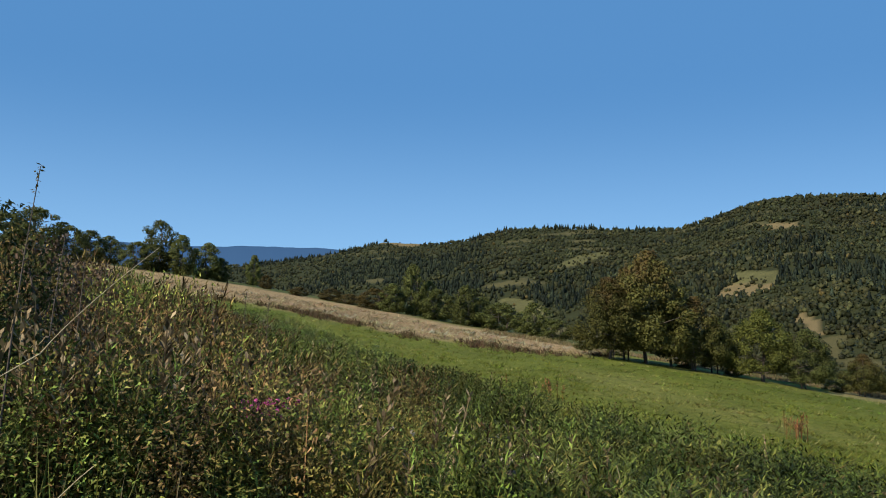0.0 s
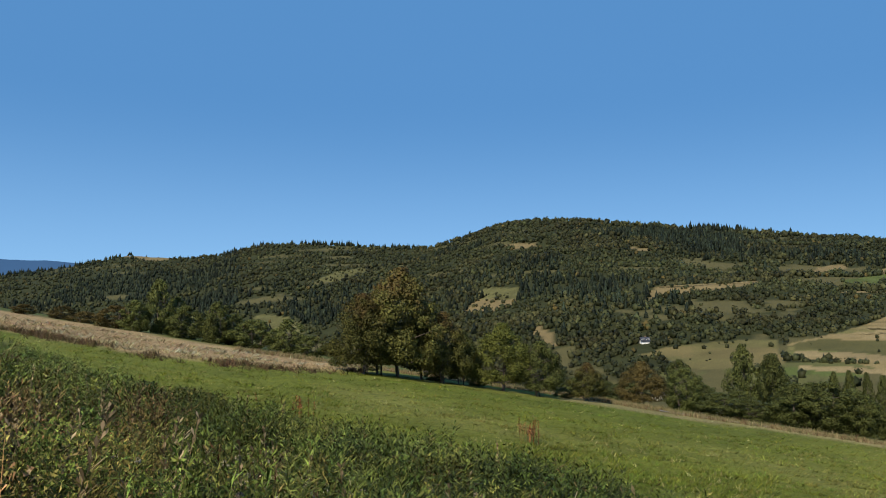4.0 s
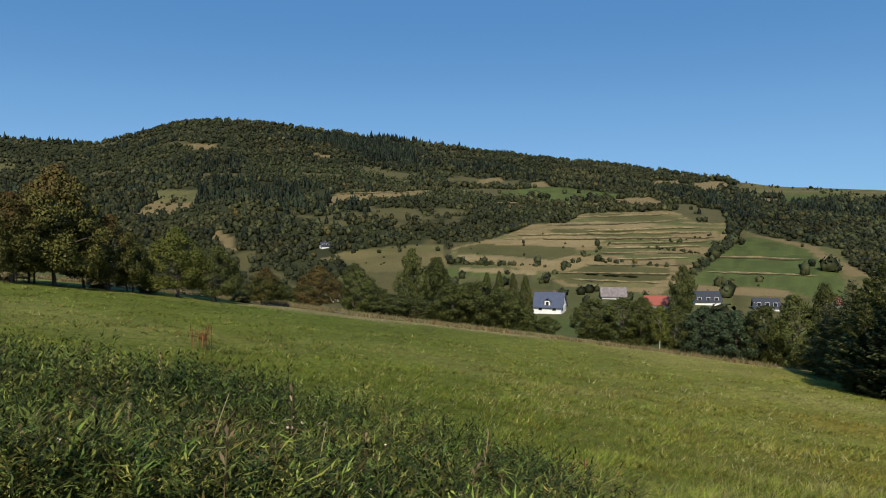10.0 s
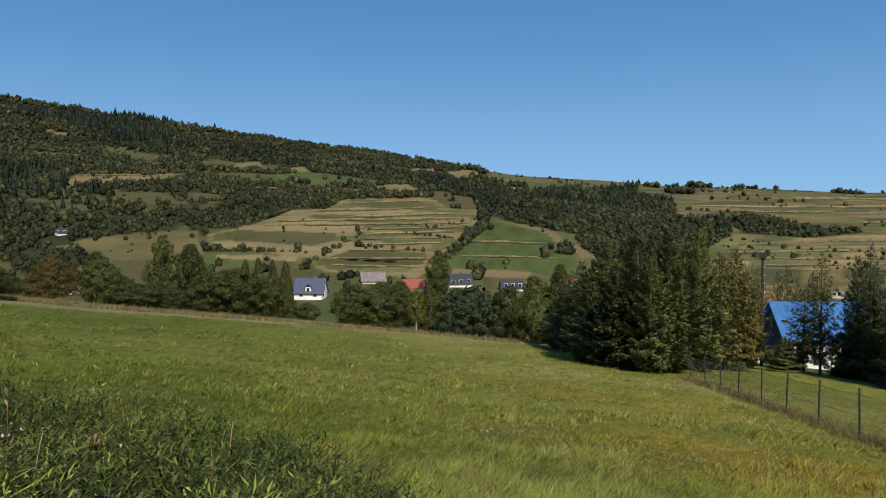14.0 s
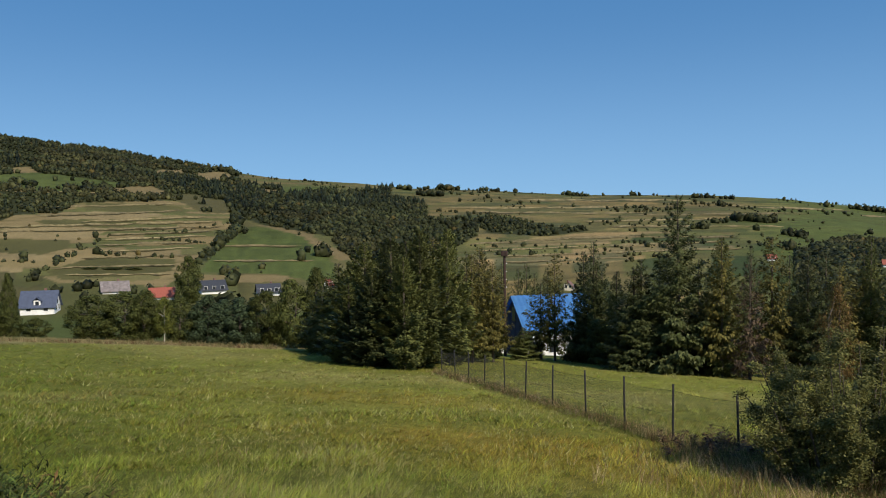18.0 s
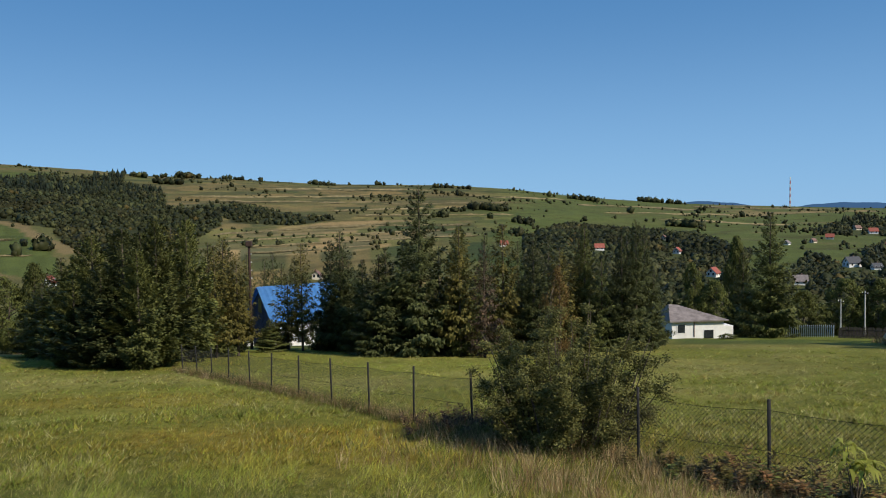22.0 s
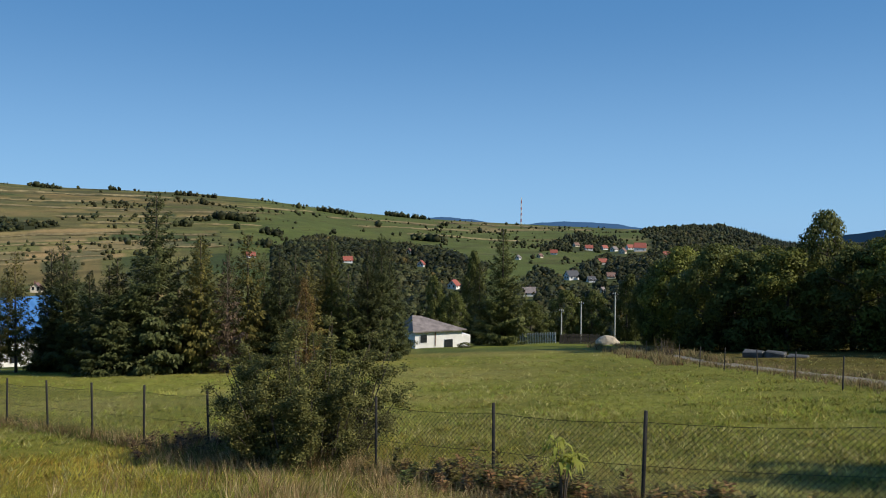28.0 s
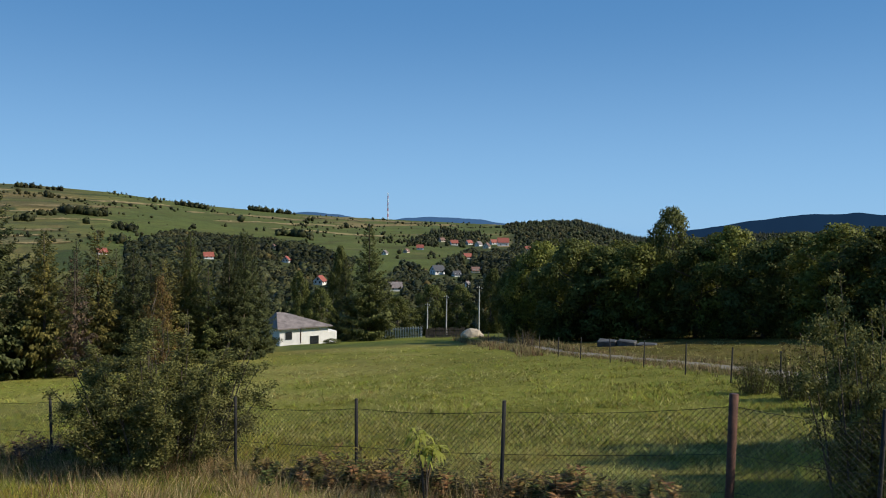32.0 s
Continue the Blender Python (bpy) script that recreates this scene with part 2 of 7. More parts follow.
def ground_mat():
    m, n, l, b = material("ground cover")
    at = n.new("ShaderNodeAttribute")
    at.attribute_name = "tint"
    fine, mid = noise_of(n, l, 3.4, 9.0, 0.84), noise_of(n, l, 0.11, 6.0, 0.7)
    wide = n.new("ShaderNodeMapRange")
    wide.inputs[1].default_value, wide.inputs[2].default_value = 0.32, 0.68
    l.new(fine, wide.inputs[0])
    a = ramp_mix(n, l, wide.outputs[0], (0.26, 0.31, 0.26), (1.50, 1.40, 1.25))
    c = ramp_mix(n, l, mid, (0.75, 0.78, 0.75), (1.25, 1.22, 1.2))
    mul = n.new("ShaderNodeMix")
    mul.data_type, mul.blend_type = "RGBA", "MULTIPLY"
    mul.inputs[0].default_value = 1.0
    l.new(a, mul.inputs[6])
    l.new(c, mul.inputs[7])
    mul2 = n.new("ShaderNodeMix")
    mul2.data_type, mul2.blend_type = "RGBA", "MULTIPLY"
    mul2.inputs[0].default_value = 1.0
    l.new(mul.outputs[2], mul2.inputs[6])
    l.new(at.outputs["Color"], mul2.inputs[7])
    l.new(mul2.outputs[2], b.inputs["Base Color"])
    b.inputs["Roughness"].default_value = 0.95
    b.inputs["Specular IOR Level"].default_value = 0.1
    bump_of(n, l, b, noise_of(n, l, 5.0, 5.0), 0.6, 0.08)
    return m


M_GROUND = ground_mat()
M_BARK = plain("bark", (0.05, 0.04, 0.03), (0.13, 0.10, 0.075), 3.0, 0.9, 0, 0.6, 0.03)
M_BIRCH = plain("pale bark", (0.25, 0.22, 0.18), (0.55, 0.52, 0.46), 2.0, 0.8, 0, 0.4, 0.02)
M_BROAD = leafy("broad leaves", (0.056, 0.068, 0.020), (0.160, 0.174, 0.048), through_light=0.3)
M_CHERRY = leafy("cherry leaves", (0.062, 0.066, 0.018), (0.168, 0.162, 0.042), (0.132, 0.088, 0.032), 0.22, through_light=0.25)
# yellow-green leaves, their colour lightened for the sun on them
M_LIME = leafy("yellow-green leaves with painted sunlight", (0.088, 0.104, 0.022), (0.240, 0.250, 0.056), through_light=0.3)
M_SPRUCE = leafy("spruce needles", (0.040, 0.051, 0.019), (0.122, 0.134, 0.046), through_light=0.18)
M_OLIVE = leafy("yellow-green needles", (0.063, 0.076, 0.024), (0.196, 0.208, 0.060), through_light=0.22)
M_LARCH = leafy("yellowing needles", (0.082, 0.076, 0.020), (0.225, 0.190, 0.052), through_light=0.2)
M_BLUESPRUCE = leafy("blue-green needles", (0.036, 0.056, 0.027), (0.102, 0.138, 0.066), through_light=0.15)
M_RUST = leafy("rusty leaves", (0.078, 0.062, 0.020), (0.165, 0.124, 0.040), through_light=0.3)
M_ORANGE = leafy("orange autumn leaves", (0.135, 0.088, 0.030), (0.300, 0.190, 0.070), through_light=0.3)
M_DEAD = leafy("dead needles", (0.085, 0.058, 0.036), (0.205, 0.140, 0.090), through_light=0.1)
M_BUSH = leafy("bush leaves", (0.092, 0.100, 0.030), (0.315, 0.300, 0.098), through_light=0.3)
M_WOOD = leafy("woodland leaves", (0.03, 0.05, 0.01), (0.09, 0.12, 0.03), tint=True, through_light=0.12, spread=(0.75, 1.45))
M_GRASS = leafy("grass blades", (0.1, 0.1, 0.1), (0.1, 0.1, 0.1), tint=True, through_light=0.35, gloss=0.04, spread=(0.70, 1.50))
M_WEED = leafy("weed leaves", (0.1, 0.1, 0.1), (0.1, 0.1, 0.1), tint=True, through_light=0.12, gloss=0.06, spread=(0.34, 2.15))
M_ROAD = plain("gravel road", (0.12, 0.10, 0.072), (0.235, 0.20, 0.15), 1.2, 0.95, 0, 0.5, 0.02)
M_STEEL = plain("dark painted steel", (0.010, 0.010, 0.010), (0.026, 0.022, 0.019), 9.0, 0.9, 0.0)
M_RUSTY = plain("rusted steel", (0.05, 0.022, 0.014), (0.15, 0.065, 0.04), 7.0, 0.85, 0.1)
M_WIRE = plain("dull fence wire", (0.018, 0.017, 0.014), (0.06, 0.055, 0.045), 12.0, 0.8, 0.0, 0)
M_WHITE = plain("white render", (0.62, 0.61, 0.58), (0.82, 0.81, 0.78), 0.8, 0.85, 0, 0.2, 0.01)
M_CREAM = plain("cream render", (0.50, 0.44, 0.33), (0.66, 0.60, 0.47), 0.8, 0.85)
M_CONC = plain("grey concrete", (0.34, 0.33, 0.31), (0.56, 0.55, 0.52), 2.0, 0.9)
M_ROOF_RED = plain("red roof tiles", (0.20, 0.048, 0.030), (0.33, 0.085, 0.052), 2.5, 0.7)
M_ROOF_BROWN = plain("brown roof tiles", (0.12, 0.06, 0.045), (0.20, 0.11, 0.08), 2.5, 0.7)
M_ROOF_DARK = plain("anthracite roof tiles", (0.018, 0.020, 0.026), (0.045, 0.048, 0.060), 2.5, 0.6)
M_ROOF_BLUE = plain("blue-grey roof sheet", (0.045, 0.055, 0.085), (0.080, 0.095, 0.145), 1.5, 0.5)
M_ROOF_SKY = plain("bright blue roof sheet", (0.07, 0.24, 0.55), (0.12, 0.32, 0.64), 1.5, 0.45, 0.0, 0.1)
M_BOARD = plain("dark blue boarding", (0.016, 0.020, 0.045), (0.034, 0.042, 0.085), 3.0, 0.7)
M_ROOF_OLD = plain("weathered grey roof boards", (0.10, 0.085, 0.08), (0.26, 0.22, 0.21), 1.2, 0.9, 0, 0.5, 0.03)
M_GLASS = plain("dark window glass", (0.012, 0.014, 0.018), (0.03, 0.035, 0.042), 2.0, 0.12, 0, 0)

# ---- lie of the land ----
# azimuth (degrees clockwise from the first view), distance and height angle of the bare skyline
SKYLINE = [(-60, 400, 5.0), (-40, 700, 4.0), (-27, 2500, 2.6), (-22, 2500, 2.8), (-14, 2450, 3.4), (-10.2, 2400, 4.0), (-8.4, 2300, 4.3), (-4.4, 2300, 5.3), (-1, 2200, 5.2),
           (0.5, 2100, 5.3), (2, 1900, 5.6), (4.6, 1800, 6.3), (7, 1750, 6.4), (10.6, 1700, 6.4), (13.8, 1700, 6.2), (16.7, 1650, 6.25), (19.3, 1500, 6.95), (22, 1400, 7.85), (25, 1350, 8.15), (28, 1350, 8.15),
           (34, 1320, 7.5), (40.5, 1300, 6.7), (48, 1300, 5.85), (54, 1300, 5.2), (61, 1350, 4.0)]
SKYLINE += [(64, 1350, 3.6), (70, 1400, 3.2), (74.5, 1400, 2.75), (79, 1400, 2.6), (86, 1450, 2.15), (95, 1450, 1.95), (99.5, 1500, 1.6), (105, 1600, 0.85), (110.5, 1700, 0.4), (115, 1800, 0.15),
            (124, 1900, -0.2), (127.5, 1600, -0.3), (129, 1500, -0.1), (132.5, 1500, 0.0), (136.6, 1500, -1.3), (139, 1900, -1.3), (144.5, 2000, -0.8), (149.4, 2000, -0.6), (153, 2000, -0.6), (170, 1500, 0.5)]
# azimuth, far edge of the meadow, distance and level of the valley floor
VALLEY = [(-60, 110, 200, 8), (-40, 110, 260, 4), (-18, 110, 700, -40), (-7, 88, 620, -36), (0, 74, 520, -30), (11, 69, 420, -24), (20, 64, 340, -20), (33, 66, 260, -20), (50, 74, 215, -19),
          (67, 78, 215, -21), (75, 76, 230, -25), (92, 80, 270, -31), (110, 100, 300, -34), (116, 128, 320, -36), (124, 128, 330, -36), (132, 120, 330, -34), (160, 110, 300, -26)]


def keyed(rows, k, az):
    r = np.array(rows, float)
    return np.interp(az, r[:, 0], r[:, k])


def meadow(x, y):
    """The near meadow, a tilted plane, and the bank on which the viewer stands."""
    bank = 1.15 * np.exp(-((x + 2.2) ** 2 / 24.0 + (y - 1.0) ** 2 / 34.0))
    return -0.95 - 0.1379 * x + 0.0243 * y + bank


def land(x, y):
    x, y = np.asarray(x, float), np.asarray(y, float)
    az, r = np.degrees(np.arctan2(x, y)), np.hypot(x, y)
    edge, rv, zv = keyed(VALLEY, 1, az), keyed(VALLEY, 2, az), keyed(VALLEY, 3, az)
    rs, zs = keyed(SKYLINE, 1, az), None
    zs = EYE + rs * np.tan(np.radians(keyed(SKYLINE, 2, az)))
    near = meadow(x, y)
    t = smooth(0, 1, (r - edge) / (rv - edge))
    z = near * (1 - t) + zv * t
    u = np.clip((r - rv) / (rs - rv), 0, 1)
    z = np.where(r > rv, zv + (zs - zv) * u ** 1.18, z)
    fall = np.clip(r - rs, 0, None)
    z = z - np.minimum(0.16 * fall, 0.55 * np.abs(zs) + 60) * smooth(0, 160, fall)
    rough = smooth(0, 250, r - rv) * (1 - 0.75 * smooth(0.75, 1.0, u))
    z = z + rough * 9 * (fbm(x, y, 190, 3) - 0.5)
    z = z + smooth(5, 12, r) * (1 - smooth(150, 400, r)) * 0.25 * (fbm(x, y, 7, 5) - 0.5)
    return z


def at(az, d, dz=0.0):
    x, y = d * math.sin(radians(az)), d * math.cos(radians(az))
    return Vector((x, y, float(land(x, y)) + dz))


# open ground on the slopes, as corners of azimuth and height angle seen from the bank
GREEN = [
    [(8.3, 3.7), (9.7, 4.4), (12.0, 4.8), (12.1, 4.4), (10.6, 3.8)],
    [(20.3, 2.9), (20.9, 3.3), (23.3, 3.2), (23.4, 2.5), (20.7, 2.4)],
    [(18.9, -0.8), (20.7, -0.6), (20.3, -1.6), (19.1, -1.4)],
    [(4.6, 1.4), (6.4, 1.2), (8.1, 0.3), (7.3, -0.3), (5.6, 0.1), (3.9, 0.9)],
    [(61.8, -0.1), (62.3, 0.1), (66.0, -0.6), (68.0, -2.4), (68.4, -3.7), (66.4, -3.8), (64.3, -3.3), (58.8, -3.0), (59.6, -1.8)],
    [(44.8, 3.4), (48.5, 3.8), (53.4, 3.2), (53.8, 3.0), (51.4, 2.5), (45.3, 3.0)],
    [(64.4, 3.0), (68.3, 3.0), (68.5, 2.7), (64.6, 2.5)],
]
GREEN += [[(40.7, -2.3), (44.0, -2.3), (46.5, -2.8), (42.8, -2.8), (41.1, -3.0)]]
TAN = [
    [(20.1, 2.4), (23.5, 2.5), (22.3, 1.8), (20.1, 1.3), (19.3, 1.5)],
    [(31.1, 5.9), (31.5, 6.1), (33.2, 6.0), (33.0, 5.7)],
    [(22.4, 6.5), (24.7, 6.6), (24.7, 6.2), (22.4, 6.2)],
    [(32.9, 3.2), (36.2, 3.4), (37.1, 3.3), (40.0, 3.6), (40.2, 3.4), (37.1, 2.9), (34.2, 2.7), (32.5, 2.3)],
    [(24.5, 0.6), (25.7, 0.0), (26.0, -1.0), (25.3, -1.0), (24.2, -0.0)],
    [(62.3, 0.3), (66.4, -0.4), (69.0, -1.9), (69.7, -2.4), (68.4, -2.4), (66.0, -0.8)],
]
TAN += [
    [(43.6, 4.3), (45.2, 4.5), (45.2, 4.1), (43.2, 4.0)],
    [(46.9, 4.0), (48.1, 4.1), (48.7, 3.8), (47.3, 3.7)],
    [(55.7, 3.9), (56.1, 4.1), (57.7, 4.1), (57.7, 3.8)],
    [(58.4, 3.9), (60.3, 4.0), (61.4, 3.6), (61.0, 3.3), (59.2, 3.4)],
    [(53.0, 2.8), (55.7, 3.0), (57.3, 2.3), (53.8, 2.3)],
    [(58.5, -3.2), (65.0, -3.4), (65.4, -3.9), (58.8, -3.7)],
    [(62.8, 2.8), (64.4, 2.8), (64.4, 2.5), (63.0, 2.5)],
    [(-5.0, 5.3), (-2.5, 5.4), (-1.0, 5.2), (-2.5, 4.9)],
]
PLOTS_GREEN = [
    [(51.4, 1.82), (53.7, 1.76), (57.5, 1.59), (57.9, 1.35), (56.3, 1.11), (51.6, 1.33)],
    [(48.4, 0.66), (51.2, 0.77), (54.8, 0.67), (53.4, 0.18), (49.4, 0.3)],
    [(42.0, -0.69), (43.6, -0.4), (50.5, -0.62), (50.4, -1.17), (48.8, -1.56), (44.4, -1.19), (42.0, -1.1)],
    [(49.0, -2.67), (51.6, -1.9), (53.8, -1.87), (57.2, -2.09), (56.9, -2.91), (53.8, -3.15), (50.1, -3.3)],
]
PLOTS_TAN = [
    [(49.4, 1.07), (52.3, 1.27), (56.4, 1.08), (54.7, 0.67), (49.4, 0.76)],
    [(43.8, -0.18), (48.3, 0.29), (53.4, 0.14), (51.9, -0.51), (50.5, -0.62)],
    [(42.0, -1.21), (45.3, -1.28), (49.2, -1.59), (48.8, -1.97), (44.8, -1.54), (42.0, -1.56)],
    [(42.0, -2.18), (45.3, -2.19), (47.7, -2.4), (47.7, -2.66), (42.0, -2.44)],
]
TERRACE = [
    [(41.5, -0.7), (44.9, 0.1), (47.7, 1.1), (49.8, 1.1), (51.0, 1.8), (57.3, 2.0), (59.0, 1.1), (61.0, 1.1), (61.0, 0.3), (59.6, -1.2), (57.3, -3.3), (56.6, -3.9), (49.8, -3.4), (48.2, -2.8), (45.7, -2.0), (41.5, -1.6)],
    [(77.5, -2.3), (80.4, -1.1), (85.3, -0.7), (91.2, -0.4), (95.3, -0.7), (98.3, -1.2), (98.1, -1.8), (91.2, -2.4), (87.8, -2.8), (82.8, -3.0), (77.5, -3.0)],
]
WOODS = [
    [(56.8, 2.9), (58.7, 3.5), (60.3, 2.5), (61.0, 1.0), (64.4, -0.2), (68.1, -0.6), (68.8, -2.2), (71.9, -2.6), (77.1, -1.5), (78.7, -0.7), (78.7, 0.5), (75.1, 0.5), (74.9, 1.8), (72.4, 2.2), (72.4, 2.9), (68.9, 2.5), (63.4, 3.0), (60.7, 3.3)],
    [(78.7, 0.2), (79.6, 0.8), (82.9, 1.4), (84.1, 0.3), (87.0, -0.1), (86.6, -0.5), (83.7, -0.8), (79.5, -0.5)],
    [(100.5, -2.0), (103.9, -1.0), (106.9, -1.5), (110.5, -1.7), (113.2, -2.2), (116.0, -3.3), (116.1, -8.7), (100.5, -9.6)],
]
WOODS += [
    [(127.0, -0.6), (128.4, 0.4), (131.4, 0.9), (134.5, 0.2), (136.4, -0.7), (138.0, -1.9), (130.7, -1.9), (128.7, -1.5)],
    [(117.6, -5.5), (119.7, -3.4), (121.8, -4.0), (125.0, -2.0), (128.3, -1.9), (138.0, -1.9), (160.0, -2.0), (160.0, -8.3), (117.7, -8.8)],
    [(119.7, -2.1), (122.5, -0.6), (125.0, -1.0), (126.2, -1.6), (125.0, -2.0), (120.9, -1.9)],
    [(136.0, -2.0), (137.0, -0.9), (139.5, -0.3), (144.5, 0.8), (149.0, 1.5), (153.0, 1.0), (170.0, 3.0), (170.0, -2.0)],
]
BROWN = [[(33.7, -1.8), (36.9, -1.4), (41.0, -1.4), (41.5, -2.0), (36.8, -2.5), (35.3, -2.4)], [(32.0, -1.5), (34.1, -0.9), (36.9, -0.6), (41.0, -0.4), (41.0, -1.4), (34.7, -1.7), (33.7, -1.8)], [(75.5, 1.6), (80.4, 1.8), (87.0, 1.4), (91.2, 1.5), (92.0, -0.1), (87.0, -0.5), (78.7, 0.9), (75.1, 0.8)]]


def cover(x, y, z):
    """Colour of the ground and how wooded it is."""
    az, r = np.degrees(np.arctan2(x, y)), np.hypot(x, y)
    el = np.degrees(np.arctan2(z - EYE, r))
    jit = 0.35 * (fbm(x, y, 45, 21) - 0.5)
    a2, e2 = az + jit * 1.6, el + jit * 0.7
    edge = keyed(VALLEY, 1, az)
    open_right = smooth(60, 63, az + 4 * jit) * (az < 128)
    wood = 1 - open_right
    n1, n2 = fbm(x, y, 60, 31), fbm(x, y, 400, 33)
    rowz = np.floor((z + 10 * (n2 - 0.5)) / 4.2)
    band = vnoise(rowz * 7.3, np.floor(az / 9 + vnoise(rowz, 0 * rowz, 4) * 2) * 3.1, 9)
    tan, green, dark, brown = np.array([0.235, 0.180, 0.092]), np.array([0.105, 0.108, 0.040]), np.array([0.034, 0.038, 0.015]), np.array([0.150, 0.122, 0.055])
    lawn = np.array([0.082, 0.110, 0.030])
    w = smooth(0.42, 0.72, 0.6 * band + 0.5 * n1)[..., None]
    grassy = green * (1 - w) + brown * w
    pure = smooth(95, 101, az)[..., None]
    grassy = grassy * (1 - 0.75 * pure) + lawn * 0.75 * pure
    far_tan = smooth(0.52, 0.68, 0.5 * band + 0.5 * n1)[..., None] * smooth(112, 118, az)[..., None]
    grassy = grassy * (1 - far_tan) + tan * far_tan
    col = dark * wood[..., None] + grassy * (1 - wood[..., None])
    fine, patch = fbm(x, y, 18, 35), fbm(x, y, 120, 36)
    scrubby = (smooth(0.56, 0.70, fine) * smooth(0.40, 0.60, patch) * (1 - wood))[..., None]
    col = col * (1 - 0.6 * scrubby) + np.array([0.055, 0.055, 0.022]) * 0.6 * scrubby
    col = col * (0.7 + 0.6 * fine[..., None])
    glade = smooth(0.63, 0.70, fbm(az * 10, z * 4.5, 45, 38)) * wood
    col = col * (1 - glade[..., None]) + np.array([0.095, 0.086, 0.038]) * glade[..., None]
    wood = np.where(glade > 0.5, 0.0, wood)
    for polys, kind in ((WOODS, "wood"), (BROWN, "brown"), (TERRACE, "terrace"), (TAN, "tan"), (GREEN, "green"), (PLOTS_GREEN, "plot"), (PLOTS_TAN, "stubble")):
        for p in polys:
            hit = inside(p, a2, e2) if kind not in ("plot", "stubble") else inside(p, az + jit * 0.3, el + jit * 0.12)
            if kind == "wood":
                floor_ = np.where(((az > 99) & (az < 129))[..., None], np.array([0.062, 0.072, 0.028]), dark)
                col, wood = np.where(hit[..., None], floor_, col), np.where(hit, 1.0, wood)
                continue
            if kind == "terrace":
                lev = (z + 5 * (n2 - 0.5)) / 1.9
                plot = vnoise(np.floor(lev) * 5.7, np.floor(az / 5.5 + 2 * vnoise(np.floor(lev), 0 * lev, 6)) * 3.3, 8)
                s = smooth(0.36, 0.60, plot)[..., None]
                bankline = smooth(0.30, 0.48, np.abs(lev % 1 - 0.5))[..., None] * smooth(0.35, 0.6, fbm(x, y, 25, 77))[..., None]
                c = (green * 1.15 * (1 - s) + tan * s) * (0.8 + 0.4 * n1[..., None])
                c = c * (1 - 0.6 * bankline) + np.array([0.07, 0.065, 0.025]) * 0.6 * bankline
            elif kind == "plot":
                c = np.array([0.098, 0.092, 0.036]) * (0.7 + 0.6 * fine[..., None])
            elif kind == "stubble":
                c = np.array([0.250, 0.195, 0.105]) * (0.65 + 0.5 * fine[..., None] + 0.2 * n1[..., None])
            elif kind == "brown":
                c = (brown * (0.45 + 0.55 * w) + green * (0.55 - 0.55 * w)) * (0.7 + 0.6 * fine[..., None])
            else:
                c = (tan * 0.82 if kind == "tan" else np.where((az < 41)[..., None], np.array([0.112, 0.108, 0.044]), np.array([0.078, 0.098, 0.028])) * (0.75 + 0.5 * vnoise(az * 2.6, np.floor(z / 2.2) * 3.7, 15)[..., None])) * (0.8 + 0.4 * n1[..., None])
            col, wood = np.where(hit[..., None], c, col), np.where(hit, 0.0, wood)
    lot = (z + 9 * (n2 - 0.5)) / 2.6
    shelf = np.floor(lot)
    hue = vnoise(shelf * 6.1, np.floor(az / 2.4 + 5 * vnoise(shelf * 3.3, 0 * shelf, 12)) * 4.7, 14)
    strip = (hue - 0.5)[..., None] * (1 - wood)[..., None] * (smooth(104, 97, az) * smooth(69, 71, az))[..., None]
    col = col * np.clip(1 + strip * np.array([1.35, 0.95, 0.9]), 0.45, 1.8)
    lev0 = (z + 8 * (n2 - 0.5)) / 3.0
    verge = smooth(0.34, 0.47, np.abs(lev0 % 1 - 0.5)) * smooth(0.45, 0.6, fbm(x, y, 40, 78)) * (1 - wood) * (az > 69)
    col = col * (1 - 0.55 * verge[..., None]) + np.array([0.06, 0.052, 0.022]) * 0.55 * verge[..., None]
    # valley side below the meadow
    near_side = smooth(0, 1, (r - edge) / 6)
    scrub = (np.array([0.085, 0.105, 0.030]) * (0.7 + 0.6 * n1[..., None]))
    k = (1 - smooth(190, 240, r))[..., None]
    col = col * (1 - k) + scrub * k
    wood = wood * (r > 205)
    low = ((az > 33) & (az < 74) & (r < 330) & (wood > 0.5))[..., None]
    col = np.where(low, np.array([0.095, 0.098, 0.038]) * (0.7 + 0.6 * n1[..., None]), col)
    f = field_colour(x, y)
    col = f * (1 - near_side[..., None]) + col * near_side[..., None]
    return col, wood


# how far out the thicket of weeds reaches, by azimuth
WEED_EDGE = ((-60, 40), (-30, 40), (-20, 46), (-14, 46), (-9, 38), (-4, 28), (2, 21), (10, 16.5), (20, 13.5), (35, 11.4), (42, 10.4), (50, 8.0), (60, 5.2), (70, 2.6), (80, 0))


def strip_at(az, r):
    """How far a place lies in the strip of dry grass along the top of the meadow."""
    low = np.interp(az, (-40, -11.6, -3.4, 5, 12), (75, 55, 46, 48, 58))
    return smooth(-1.5, 1.5, r - low) * (1 - smooth(10, 13, az))


